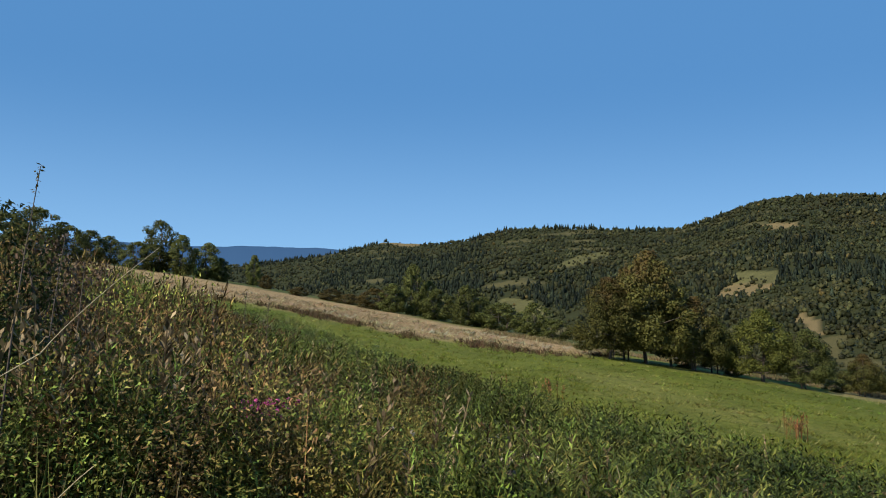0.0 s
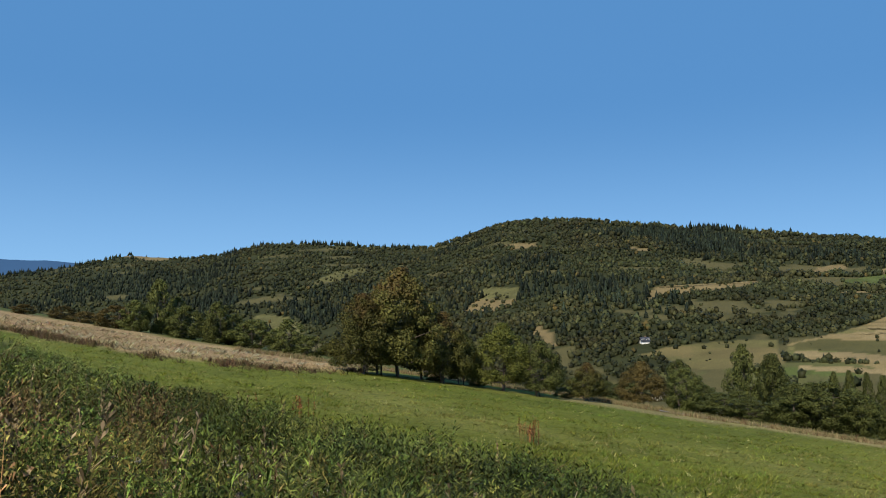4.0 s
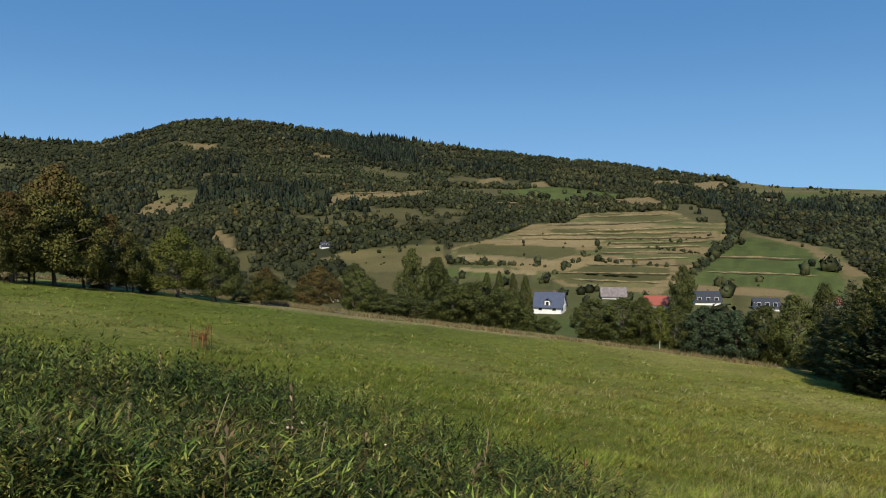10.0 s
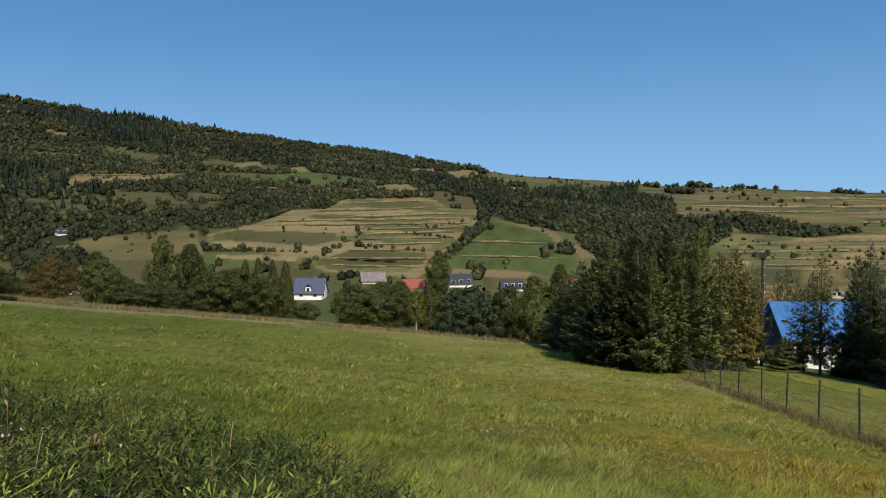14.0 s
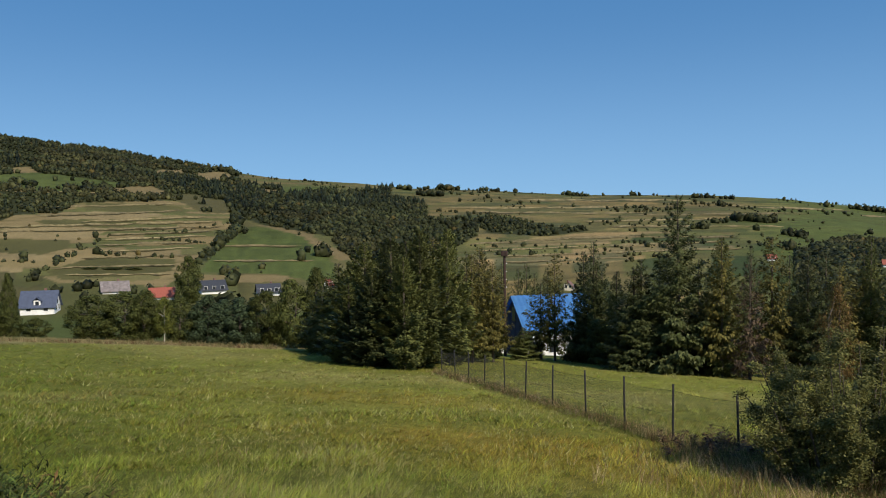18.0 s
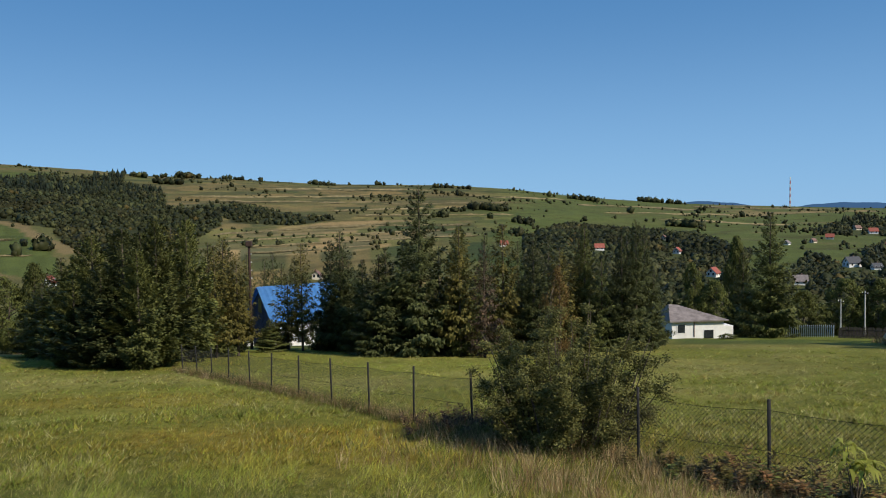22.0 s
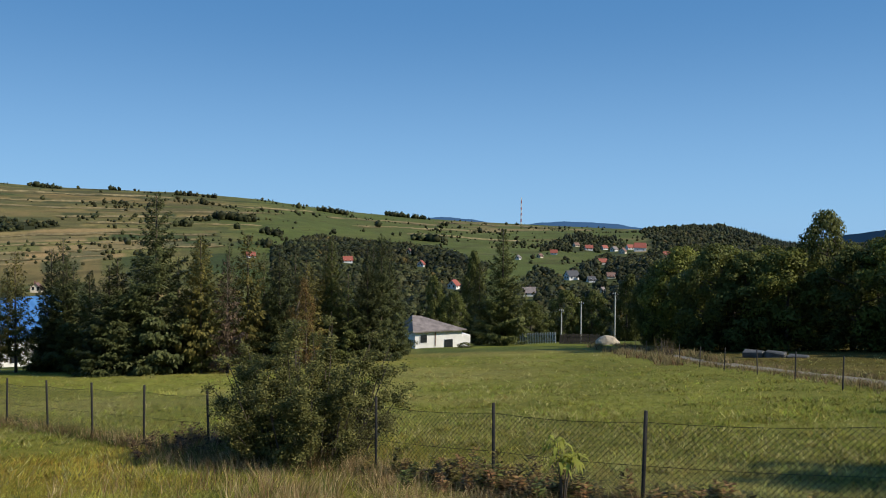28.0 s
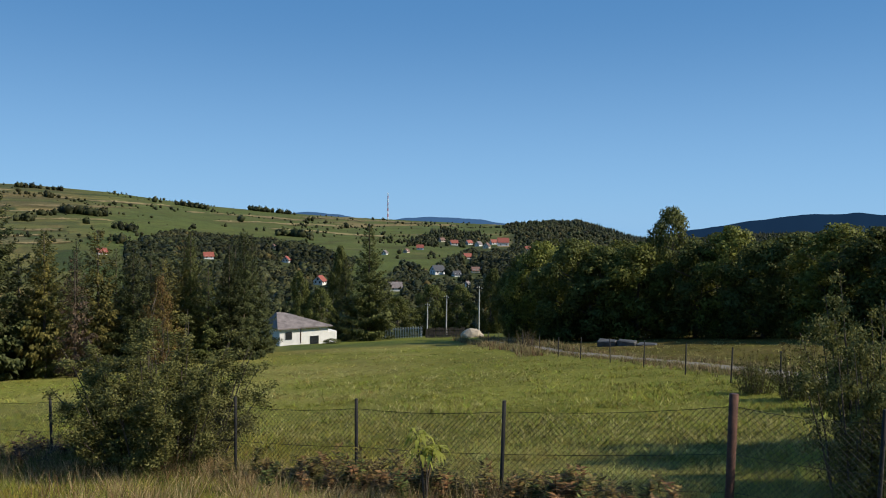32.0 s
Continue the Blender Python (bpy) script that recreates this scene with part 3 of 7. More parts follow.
def field_colour(x, y):
    az, r = np.degrees(np.arctan2(x, y)), np.hypot(x, y)
    a, b, c = fbm(x, y, 9, 41), fbm(x, y, 2.2, 45), fbm(x, y, 30, 49)
    green, lush, straw, ochre = np.array([0.192, 0.196, 0.038]), np.array([0.148, 0.168, 0.030]), np.array([0.28, 0.25, 0.080]), np.array([0.26, 0.205, 0.036])
    k = smooth(0.35, 0.65, c)[..., None]
    col = lush * k + green * (1 - k)
    s = (smooth(0.52, 0.70, a) * 0.6)[..., None]
    col = col * (1 - s) + straw * s
    o = 0.55 * np.exp(-(((x - 15) / 5.0) ** 2 + ((y + 3) / 5.0) ** 2)) + np.exp(-(((x - 17.5) / 3.0) ** 2 + ((y - 2.5) / 5.0) ** 2)) + 0.8 * np.exp(-(((x - 26) / 2.5) ** 2 + ((y - 9) / 5.0) ** 2))
    o = np.clip(o * 1.3 * b * 1.4, 0, 0.9)[..., None]
    col = col * (1 - o) + ochre * o
    d = strip_at(az, r)[..., None]
    dry = np.array([0.37, 0.265, 0.150]) * (0.75 + 0.5 * a[..., None])
    col = col * (1 - d) + dry * d
    edge = keyed(VALLEY, 1, az)
    m = (smooth(-9, -7, r - edge) * (az > 26) * (az < 66))[..., None]
    col = col * (1 - m) + np.array([0.36, 0.28, 0.15]) * m
    reddish = (smooth(102, 112, az) * smooth(25, 35, r) * smooth(0.42, 0.6, c) * (r < 95) * 0.45)[..., None]
    col = col * (1 - reddish) + np.array([0.20, 0.15, 0.045]) * reddish
    lush_end = (smooth(110, 112, az) * (1 - smooth(119, 121, az)) * smooth(82, 90, r) * (r < 108) * smooth(0.35, 0.5, a) * 0.75)[..., None]
    col = col * (1 - lush_end) + np.array([0.060, 0.092, 0.024]) * lush_end
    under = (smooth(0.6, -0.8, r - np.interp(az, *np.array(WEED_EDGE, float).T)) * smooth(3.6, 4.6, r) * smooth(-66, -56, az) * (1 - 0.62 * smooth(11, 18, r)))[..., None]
    col = col * (1 - under) + np.array([0.036, 0.034, 0.018]) * under   # litter under the thicket, with the shade there put into its colour
    col = col * (1 - (1 - smooth(36, 64, az))[..., None] * (1 - d) * np.array([0.30, 0.22, 0.34]))   # lusher and darker on the rise
    col = col * (1 - 0.12 * smooth(98, 114, az) * smooth(8, 16, r))[..., None]
    col = col * (1 - 0.07 * smooth(16, 24, az) * (1 - smooth(70, 84, az)) * smooth(12, 30, r))[..., None]
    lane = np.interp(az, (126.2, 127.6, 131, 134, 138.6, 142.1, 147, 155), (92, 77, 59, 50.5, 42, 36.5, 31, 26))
    dry_dark = (smooth(1.0, 4.0, r - lane) * smooth(126, 128, az) * (az < 170))[..., None]   # rough dry pasture beyond the lane, its colour also darkened for the wood's shade
    col = col * (1 - dry_dark * np.array([0.44, 0.52, 0.46]))
    streak = fbm(0.5 * x + 0.3 * y, 0.25 * y - 0.1 * x, 0.9, 53, 3)   # the lie of the grass
    return col * (0.62 + 0.50 * b + 0.30 * streak)[..., None]


def build_ground():
    az = np.radians(np.concatenate([np.arange(-180, -40, 4.0), np.arange(-40, 40, 0.4), np.arange(40, 62, 0.2), np.arange(62, 105, 0.3), np.arange(105, 158, 0.5), np.arange(158, 180, 4.0)]))
    r = np.concatenate([[0.6], np.geomspace(1.4, 130, 60), np.geomspace(133, 260, 30), np.geomspace(264, 1500, 150), np.geomspace(1520, 2400, 26), np.geomspace(2600, 6000, 8)])
    A, R = np.meshgrid(az, r, indexing="ij")
    x, y = R * np.sin(A), R * np.cos(A)
    z = land(x, y)
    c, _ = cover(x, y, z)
    c = c * (1 - 0.45 * (1 - smooth(9, 26, R)))[..., None]   # thatch under the long grass, shade between blades painted in near the viewer
    na, nr = A.shape
    v = np.stack([x, y, z], -1).reshape(-1, 3)
    i, j = np.meshgrid(np.arange(na), np.arange(nr - 1), indexing="ij")
    i2 = (i + 1) % na
    q = np.stack([i * nr + j, i * nr + j + 1, i2 * nr + j + 1, i2 * nr + j], -1).reshape(-1, 4)
    mid = np.array([[0, 0, float(land(0.0, 0.0))]])
    v = np.concatenate([v, mid])
    cap = np.stack([np.full(na, len(v) - 1), np.arange(na) * nr, ((np.arange(na) + 1) % na) * nr], -1)
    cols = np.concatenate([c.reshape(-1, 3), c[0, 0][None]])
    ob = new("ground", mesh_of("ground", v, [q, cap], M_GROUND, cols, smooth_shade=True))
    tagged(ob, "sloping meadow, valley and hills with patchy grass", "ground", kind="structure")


build_ground()


def on_land(az, el, start=140.0):
    """The first place beyond start where the ground, seen from the bank, stands at that height angle."""
    r = np.geomspace(start, 2600, 900)
    x, y = r * math.sin(radians(az)), r * math.cos(radians(az))
    e = np.degrees(np.arctan2(land(x, y) - EYE, r))
    hit = np.where(e >= el)[0]
    k = hit[0] if len(hit) else len(r) // 2
    return float(r[k])


# houses of the village: azimuth, height angle of the foot, angle across, turn, roof (red, brown, dark, grey)
VILLAGE = [(105.9, -2.95, 0.8, 10, "r"), (113.7, -4.8, 1.1, 70, "r"), (124.5, -2.85, 0.7, 20, "r"), (127.1, -1.85, 1.0, 5, "r"), (121.0, -2.2, 0.6, 0, "r"), (99.0, -2.6, 0.7, 15, "r"), (67.6, -4.45, 0.9, 70, "r"), (126.4, -1.75, 0.6, 30, "r"),
           (111.3, -3.2, 0.75, 75, "r"), (110.4, -2.25, 0.6, 80, "b"), (118.4, -2.6, 0.55, 70, "g"), (125.3, -1.9, 0.6, 60, "g"), (125.9, -2.05, 0.7, 75, "b"), (122.6, -1.6, 0.5, 40, "b"), (124.5, -4.9, 0.5, 70, "g")]
VILLAGE += [(85.3, -4.75, 1.0, 80, "b"), (123.7, -4.15, 0.7, 30, "d"), (122.3, -4.0, 1.1, 35, "d"), (59.5, -4.5, 1.7, 15, "d"), (63.4, -4.75, 1.5, 8, "d"), (32.2, -0.75, 0.7, 20, "d"), (125.1, -3.85, 0.7, 15, "b"),
            (119.2, -5.25, 1.1, 10, "g"), (53.2, -4.25, 1.6, 5, "g"), (56.2, -4.75, 1.5, 4, "r"), (33.0, -4.65, 0.75, 80, "b"), (48.7, -5.4, 2.1, 0, ""),
            (123.5, -1.85, 0.65, 12, "r"), (124.6, -1.8, 0.55, 40, "r"), (128.9, -2.15, 0.5, 20, "r"), (120.0, -2.45, 0.5, 60, "b")]
HOMES = [(a, on_land(a, e, 170 if a != 33.0 else 90), w * (0.8 if w < 1.2 else 1), e) for a, e, w, _, _ in VILLAGE]


# ---- far woods ----
def far_leaf_form(seed, kind, clumps=7):
    """A far tree one metre high: an uneven leafy mass with clumps standing out of it."""
    g = np.random.default_rng(seed)
    ring = np.arange(6) * 1.0472
    if kind == "round":
        rows = [(0.06, 0.30), (0.52, 0.40)]
        v = [(r * math.cos(a + k * 0.5) * g.uniform(0.62, 1.25), r * math.sin(a + k * 0.5) * g.uniform(0.62, 1.25), z + g.normal(0, 0.07)) for k, (z, r) in enumerate(rows) for a in ring]
        v = np.array(v + [(g.normal(0, 0.09), g.normal(0, 0.09), 0.90)])
        n = clumps
        d = g.normal(0, 1, (n, 3))
        d /= np.linalg.norm(d, axis=1)[:, None]
        d[:, 2] = np.abs(d[:, 2]) * 1.1 - 0.1
        p = d * np.array([0.38, 0.38, 0.36]) + np.array([0, 0, 0.56])
        p[:, 2] = np.minimum(p[:, 2], 0.95)
        lv, lf = flakes(p, d * 2.0 + np.array([0, 0, 0.5]), g.uniform(0.24, 0.38, n), g.uniform(0.22, 0.32, n), seed)
    else:
        v = [(r * math.cos(a + k * 0.5) * g.uniform(0.75, 1.2), r * math.sin(a + k * 0.5) * g.uniform(0.75, 1.2), z) for k, (z, r) in enumerate(((0.06, 0.20), (0.50, 0.12))) for a in ring]
        v = np.array(v + [(0, 0, 1.0)])
        n = clumps
        h = (np.arange(n) + g.random(n)) / n
        a = np.arange(n) * 2.4
        rad = 0.19 * (1 - h) + 0.02
        p = np.stack([np.cos(a) * rad, np.sin(a) * rad, 0.08 + 0.74 * h], -1)
        lv, lf = flakes(p, np.stack([np.cos(a), np.sin(a), 0.6 + 0 * a], -1) * 2.4, 0.16 + 0.18 * (1 - h), 0.10 + 0.14 * (1 - h), seed, 1.5)
    q = [(k * 6 + i, k * 6 + (i + 1) % 6, k * 6 + 6 + (i + 1) % 6, k * 6 + 6 + i) for k in range(1) for i in range(6)]
    t = [(6 + i, 6 + (i + 1) % 6, 6 + (i + 2) % 6, 12) for i in (0, 2, 4)]
    v = np.concatenate([v, lv])
    out = unit((v - np.array([0, 0, 0.38])) / np.array([0.42, 0.42, 0.5] if kind == "round" else [0.2, 0.2, 0.9])) + 0.22 * g.normal(0, 1, v.shape)
    return v, np.concatenate([np.array(q + t), lf + len(v) - len(lv)]), unit(out)


# rows of low bushes between the terraces: from and to, as azimuth and height angle, and how many
BANKS = [(34, -1.1, 41, -0.95, 4), (35, -1.9, 41.5, -1.95, 4), (20.5, 2, 23.3, 2.3, 1), (77.5, 1.9, 83.5, 1.75, 4), (84, 1.2, 92, 1, 5), (88, 0.3, 95, 0.35, 4), (97, 1, 102, 0.3, 4), (90.5, -0.4, 99, -1, 6), (103, 0.2, 109.5, -0.4, 4), (86, -1.5, 97, -1.6, 4), (78.5, -1.7, 85, -1.5, 3), (99.5, -0.3, 107, -0.9, 3), (113.5, -0.6, 120, -1.2, 4), (42, -1.9, 48.5, -2.03, 46), (53, -0.37, 48.1, -3.08, 34), (54.8, -0.03, 58, -0.27, 12), (55.2, -0.57, 59.3, -1.06, 18), (52.3, -1.65, 54.1, -1.72, 8), (55.6, -1.88, 57.2, -2.03, 8), (58.8, -2.6, 60.6, -1, 16), (57.5, -0.2, 61, 0.4, 10)]
GROVES = [(73.3, 2.69, 1.08), (76.5, 2.78, 1.92), (79.6, 2.66, 1.67), (81.4, 2.58, 0.33), (75.1, 2.21, 2.50), (85.8, 2.07, 2.08), (87.8, 2.06, 0.42), (89.9, 2.09, 0.92), (91.4, 2.04, 0.75), (95.3, 1.71, 3.16), (96.1, 1.13, 1.08), (97.7, 0.06, 3.33), (95.7, -0.01, 1.00), (94.4, -0.41, 1.08), (100.8, 0.65, 0.58),
          (102.4, 0.96, 0.25), (104.8, 0.65, 2.66), (110.3, 0.37, 3.58), (98.1, -0.55, 0.42), (100.4, -0.96, 1.67), (100.3, -1.89, 0.58), (113.0, -0.21, 0.42), (115.6, -0.69, 0.58), (111.8, -1.33, 2.91), (108.0, -0.30, 0.33), (114.0, -0.36, 0.50), (112.8, -0.38, 0.42), (121.3, -0.35, 0.58), (124.6, -0.37, 0.58), (104.7, -0.84, 0.83)]
GROVES += [(52.2, 2.77, 1.67), (47.9, 2.99, 1.87), (50.8, 2.65, 2.08), (53.4, 2.35, 1.25), (56.7, 2.05, 1.25), (66.4, -1.72, 0.67),
           (67.4, -2.08, 1.08), (65.9, -2.49, 0.58), (52.0, -0.51, 0.25), (51.0, -1.35, 0.45), (54.6, -2.0, 0.3), (60.0, -1.41, 0.5), (60.9, -0.69, 0.3), (61.8, -0.35, 0.4), (61.1, -0.01, 0.2), (49.7, -1.96, 0.2), (52.1, -1.61, 0.2), (46.8, -0.43, 0.2), (61.2, -3.17, 0.15), (62.9, -3.21, 0.15), (47.8, -1.95, 0.2), (59.2, 1.20, 0.58)]


def build_far_woods():
    g = np.random.default_rng(5)
    n = 118000
    az = g.uniform(-36, 158, n)
    az[:9000] = g.uniform(98, 129, 9000)
    u = g.random(n)
    u[:9000] = 0.02 + 0.42 * g.random(9000)
    rv, rs = keyed(VALLEY, 2, az), keyed(SKYLINE, 1, az)
    r = np.where(rs < 3000, 205 + (rs + 25 - 205) * u ** 0.95, 300 + 2600 * u)
    x, y = r * np.sin(np.radians(az)), r * np.cos(np.radians(az))
    z = land(x, y)
    _, wood = cover(x, y, z)
    ridge = smooth(0.93, 1.0, (r - rv) / (rs - rv))
    thin = 1 - 0.8 * ((az > 36) & (az < 72) & (r < 330))
    keep = g.random(n) < thin * np.where(wood > 0.5, 0.72, np.where((az > 39) & (az < 64) & (r < 900), 0.06, 1.0) * (0.16 * smooth(0.54, 0.66, fbm(x, y, 90, 87)) + 0.004 - 0.0015 * (az > 69) + 0.04 * (az < 40)))
    # none that the brow of the meadow or the near woods hide
    brow = np.degrees(np.arctan2(meadow(*[keyed(VALLEY, 1, az) * q(np.radians(az)) for q in (np.sin, np.cos)]) - EYE, keyed(VALLEY, 1, az)))
    brow = np.where(az > 129, np.maximum(brow, -2.4), np.where((az > 67) & (az < 77), np.maximum(brow, -3.0), brow))
    keep &= np.degrees(np.arctan2(z + 9 - EYE, r)) > brow + 0.15
    crown = np.degrees(np.arctan2(z + 7 - EYE, r))
    for ha, hr, hw, he in HOMES:
        keep &= ~((np.abs(az - ha) < 0.55 * hw) & (r < 0.92 * hr) & (crown > he + 0.1 * hw))
        keep &= ~((np.abs(az - ha) < 0.75 * hw) & (r > 0.90 * hr) & (r < hr + 8))
    x, y, z, az, r = x[keep], y[keep], z[keep], az[keep], r[keep]
    wood = wood[keep]
    n = len(x)
    # groves and single trees on the open slopes
    gx, gy, gz, ga, gr = [], [], [], [], []
    for a, e, w in GROVES:
        d = on_land(a, min(e, float(keyed(SKYLINE, 2, a)) - 0.05), 200)
        m = max(1, int(w * 9)) if w > 0.9 else 2
        aa, dd = a + g.uniform(-0.5, 0.5, m) * w * 0.9, d + g.uniform(-6, 14, m)
        ga.append(aa)
        gr.append(dd)
    low_from = sum(len(q) for q in ga)
    for a0, e0, a1, e1, m in BANKS:
        t = np.sort(g.random(m))
        aa = a0 + (a1 - a0) * t + g.normal(0, 0.05, m)
        ga.append(aa)
        gr.append(np.array([on_land(p, q, 200) for p, q in zip(aa, e0 + (e1 - e0) * t + g.normal(0, 0.04, m))]))
    ga, gr = np.concatenate(ga), np.concatenate(gr)
    gx, gy = gr * np.sin(np.radians(ga)), gr * np.cos(np.radians(ga))
    x, y, az, r = np.concatenate([x, gx]), np.concatenate([y, gy]), np.concatenate([az, ga]), np.concatenate([r, gr])
    z, wood = np.concatenate([z, land(gx, gy)]), np.concatenate([wood, np.full(len(gx), 0.6)])
    grove_from, low_from = n, low_from + n
    n = len(x)
    conif = fbm(x, y, 150, 61) + 0.12 * ((az < 3) & (az > -14)) + 0.1 * (az > 136) - 0.12 * ((az > 99) & (az < 129))
    is_con = (conif + 0.22 * (g.random(n) - 0.5) > 0.65) & (wood > 0.5)
    is_con[grove_from:] = False
    stand = fbm(x, y, 70, 63)
    h = np.where(is_con, g.uniform(4.6, 10.5, n), g.uniform(2.6, 6.6, n) * (0.55 + 0.9 * stand)) * np.where(wood == 1, 1, np.where(wood > 0.5, 1.6, g.uniform(0.4, 1.0, n))) * np.clip(0.42 + r / 1500, 0.5, 1.12)
    h = h * (1 + 0.25 * smooth(0.90, 1.0, (r - keyed(VALLEY, 2, az)) / (keyed(SKYLINE, 1, az) - keyed(VALLEY, 2, az))) * (az < 61) * (wood > 0.5))
    h[grove_from:] = h[grove_from:] * np.where((az[grove_from:] > 45) & (az[grove_from:] < 63), 0.65, 1.0)
    h[low_from:] = g.uniform(0.9, 3.0, n - low_from)
    h = h * (1 + 0.35 * ((az > 99) & (az < 129) & (wood > 0.5) & (r < 700)))
    shade = (0.44 + 1.15 * fbm(x, y, 70, 65))[:, None] * g.choice((0.6, 0.8, 0.95, 1.0, 1.15, 1.35), n)[:, None]
    rusty = smooth(0.52, 0.66, fbm(x, y, 60, 67))[:, None]
    for con in (False, True):
        sel = np.where(is_con == con)[0]
        vs, fs, cs, ns, base = [], [], [], [], 0
        sel = sel[np.argsort(r[sel])]
        half = len(sel) // 2
        for k in range(8):
            s = sel[:half][k::4] if k < 4 else sel[half:][k - 4::4]
            m = len(s)
            tv, tf, tn = far_leaf_form(100 + k + 10 * con, "cone" if con else "round", 5 if k < 4 else 3)
            wd = h[s] * g.uniform(0.75, 1.2, m) * (1.3 if con else 1.1)
            size = np.stack([wd, wd, h[s]], -1)
            if con:
                c = np.array([0.022, 0.030, 0.018]) * g.uniform(0.8, 1.25, (m, 1)) * shade[s]
            else:
                hue = g.random((m, 1)) ** 1.5
                c = np.array([0.034, 0.041, 0.017]) * (1 - hue) + np.array([0.060, 0.063, 0.025]) * hue
                c = c * (1 - 0.3 * rusty[s]) + np.array([0.080, 0.066, 0.026]) * 0.3 * rusty[s]
                c = c * g.uniform(0.85, 1.15, (m, 1)) * shade[s]
                warm = g.random(m) < 0.015
                c[warm] = np.array([0.11, 0.085, 0.028])
            spin = g.random(m) * 6.28
            v, f, cc = scatter(tv, tf, np.stack([x[s], y[s], z[s] - 0.4], -1), size, spin, c)
            ns.append(turned(tn, spin))
            vs.append(v)
            fs.append(f + base)
            cs.append(cc)
            base += len(v)
        ob = new("far_conifer_wood" if con else "far_broadleaf_wood", mesh_of("far_wood", np.concatenate(vs), np.concatenate(fs), M_WOOD, np.concatenate(cs), normals=np.concatenate(ns)))
        tagged(ob, "dark conifer woods on the far hillsides" if con else "mixed broadleaf woods on the far hillsides", "woodland", kind="stuff")


build_far_woods()


# grassy banks between the terraces: azimuths from and to, height angles of both ends
SHELVES = [(33.5, -0.9, 41.0, -0.7), (34.0, -1.3, 41.3, -1.15), (34.5, -1.7, 41.5, -1.7), (35.5, -2.1, 41.5, -2.2), (40.0, -2.7, 48.0, -2.95), (49.5, 1.55, 57.5, 1.75), (48.0, 0.95, 58.0, 1.3), (51.0, 0.55, 59.3, 0.85), (46.0, 0.25, 60.0, 0.5), (45.0, -0.1, 60.3, 0.15), (52.6, -0.35, 59.9, -0.15), (43.5, -0.55, 52.0, -0.35), (52.3, -0.7, 59.4, -0.5), (42.5, -0.95, 51.0, -0.8), (52.0, -1.05, 59.0, -0.9), (42.0, -1.35, 50.0, -1.25),
           (51.6, -1.45, 58.6, -1.35), (42.0, -1.85, 50.2, -2.05), (51.0, -1.9, 58.2, -1.85), (49.0, -2.5, 57.6, -2.5), (50.0, -3.0, 57.0, -3.1), (60.0, -1.2, 66.0, -1.35), (59.4, -2.3, 67.0, -2.4), (44.5, 2.6, 53.0, 2.45), (33.0, 3.2, 40.0, 3.45), (47.0, 2.0, 50.5, 1.9),
           (77.5, -1.4, 91.0, -0.75), (78.0, -1.9, 96.0, -1.25), (80.0, -2.3, 97.5, -1.75), (84.0, -0.95, 97.0, -0.95), (80.0, -2.75, 90.0, -2.4), (76.0, 1.35, 90.0, 1.2), (78.0, 1.0, 91.5, 0.75), (82.0, 1.85, 94.0, 1.6), (86.0, 0.2, 98.0, 0.3), (88.0, -0.15, 100.0, -0.3), (90.0, 0.65, 101.5, 0.6), (96.0, 1.2, 104.0, 0.7), (104.0, 0.4, 113.0, -0.15), (106.0, -0.2, 118.0, -0.65), (112.0, 0.1, 122.0, -0.3), (110.0, -0.75, 119.0, -1.3)]


def terrace_banks():
    g = np.random.default_rng(6)
    vs, fs, cs, base = [], [], [], 0
    for a0, e0, a1, e1 in SHELVES:
        if 33 < a0 < 47.5 and a1 < 53:
            continue
        for lower in (False, True):
            n = int((a1 - a0) / 0.14)
            az = np.linspace(a0, a1, n)
            wave = 0.13 * (fbm(az * 3 + 50 * e0, 0 * az, 4, 92) - 0.5)
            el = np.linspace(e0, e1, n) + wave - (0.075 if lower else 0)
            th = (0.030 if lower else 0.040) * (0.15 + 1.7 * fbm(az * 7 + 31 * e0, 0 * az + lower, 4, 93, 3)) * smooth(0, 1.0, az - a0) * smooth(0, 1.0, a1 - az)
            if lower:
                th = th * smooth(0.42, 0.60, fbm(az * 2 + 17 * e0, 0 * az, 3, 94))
            rows = []
            for sgn in (-1, 1):
                r = np.array([on_land(p, q, 200) for p, q in zip(az, el + sgn * th)])
                x, y = polar_of(az, r)
                rows.append(np.stack([x, y, land(x, y) + 0.22], -1))
            vs += rows
            i = np.arange(n - 1)
            fs.append(np.stack([i, i + 1, n + i + 1, n + i], -1) + base)
            tone = g.uniform(0.7, 1.15) * (0.75 + 0.5 * g.random((n, 1)))
            # the lower strip is dark: shadow and bushes under the bank, painted
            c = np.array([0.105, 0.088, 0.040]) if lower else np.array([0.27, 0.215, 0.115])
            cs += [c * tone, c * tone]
            base += 2 * n
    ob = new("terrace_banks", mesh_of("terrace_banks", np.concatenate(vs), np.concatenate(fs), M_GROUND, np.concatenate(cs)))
    tagged(ob, "straw-coloured grass banks between the terraced fields, dark lines painted below for shadow and bushes", "grass banks", kind="stuff")


def polar_of(az, r):
    return r * np.sin(np.radians(az)), r * np.cos(np.radians(az))


terrace_banks()


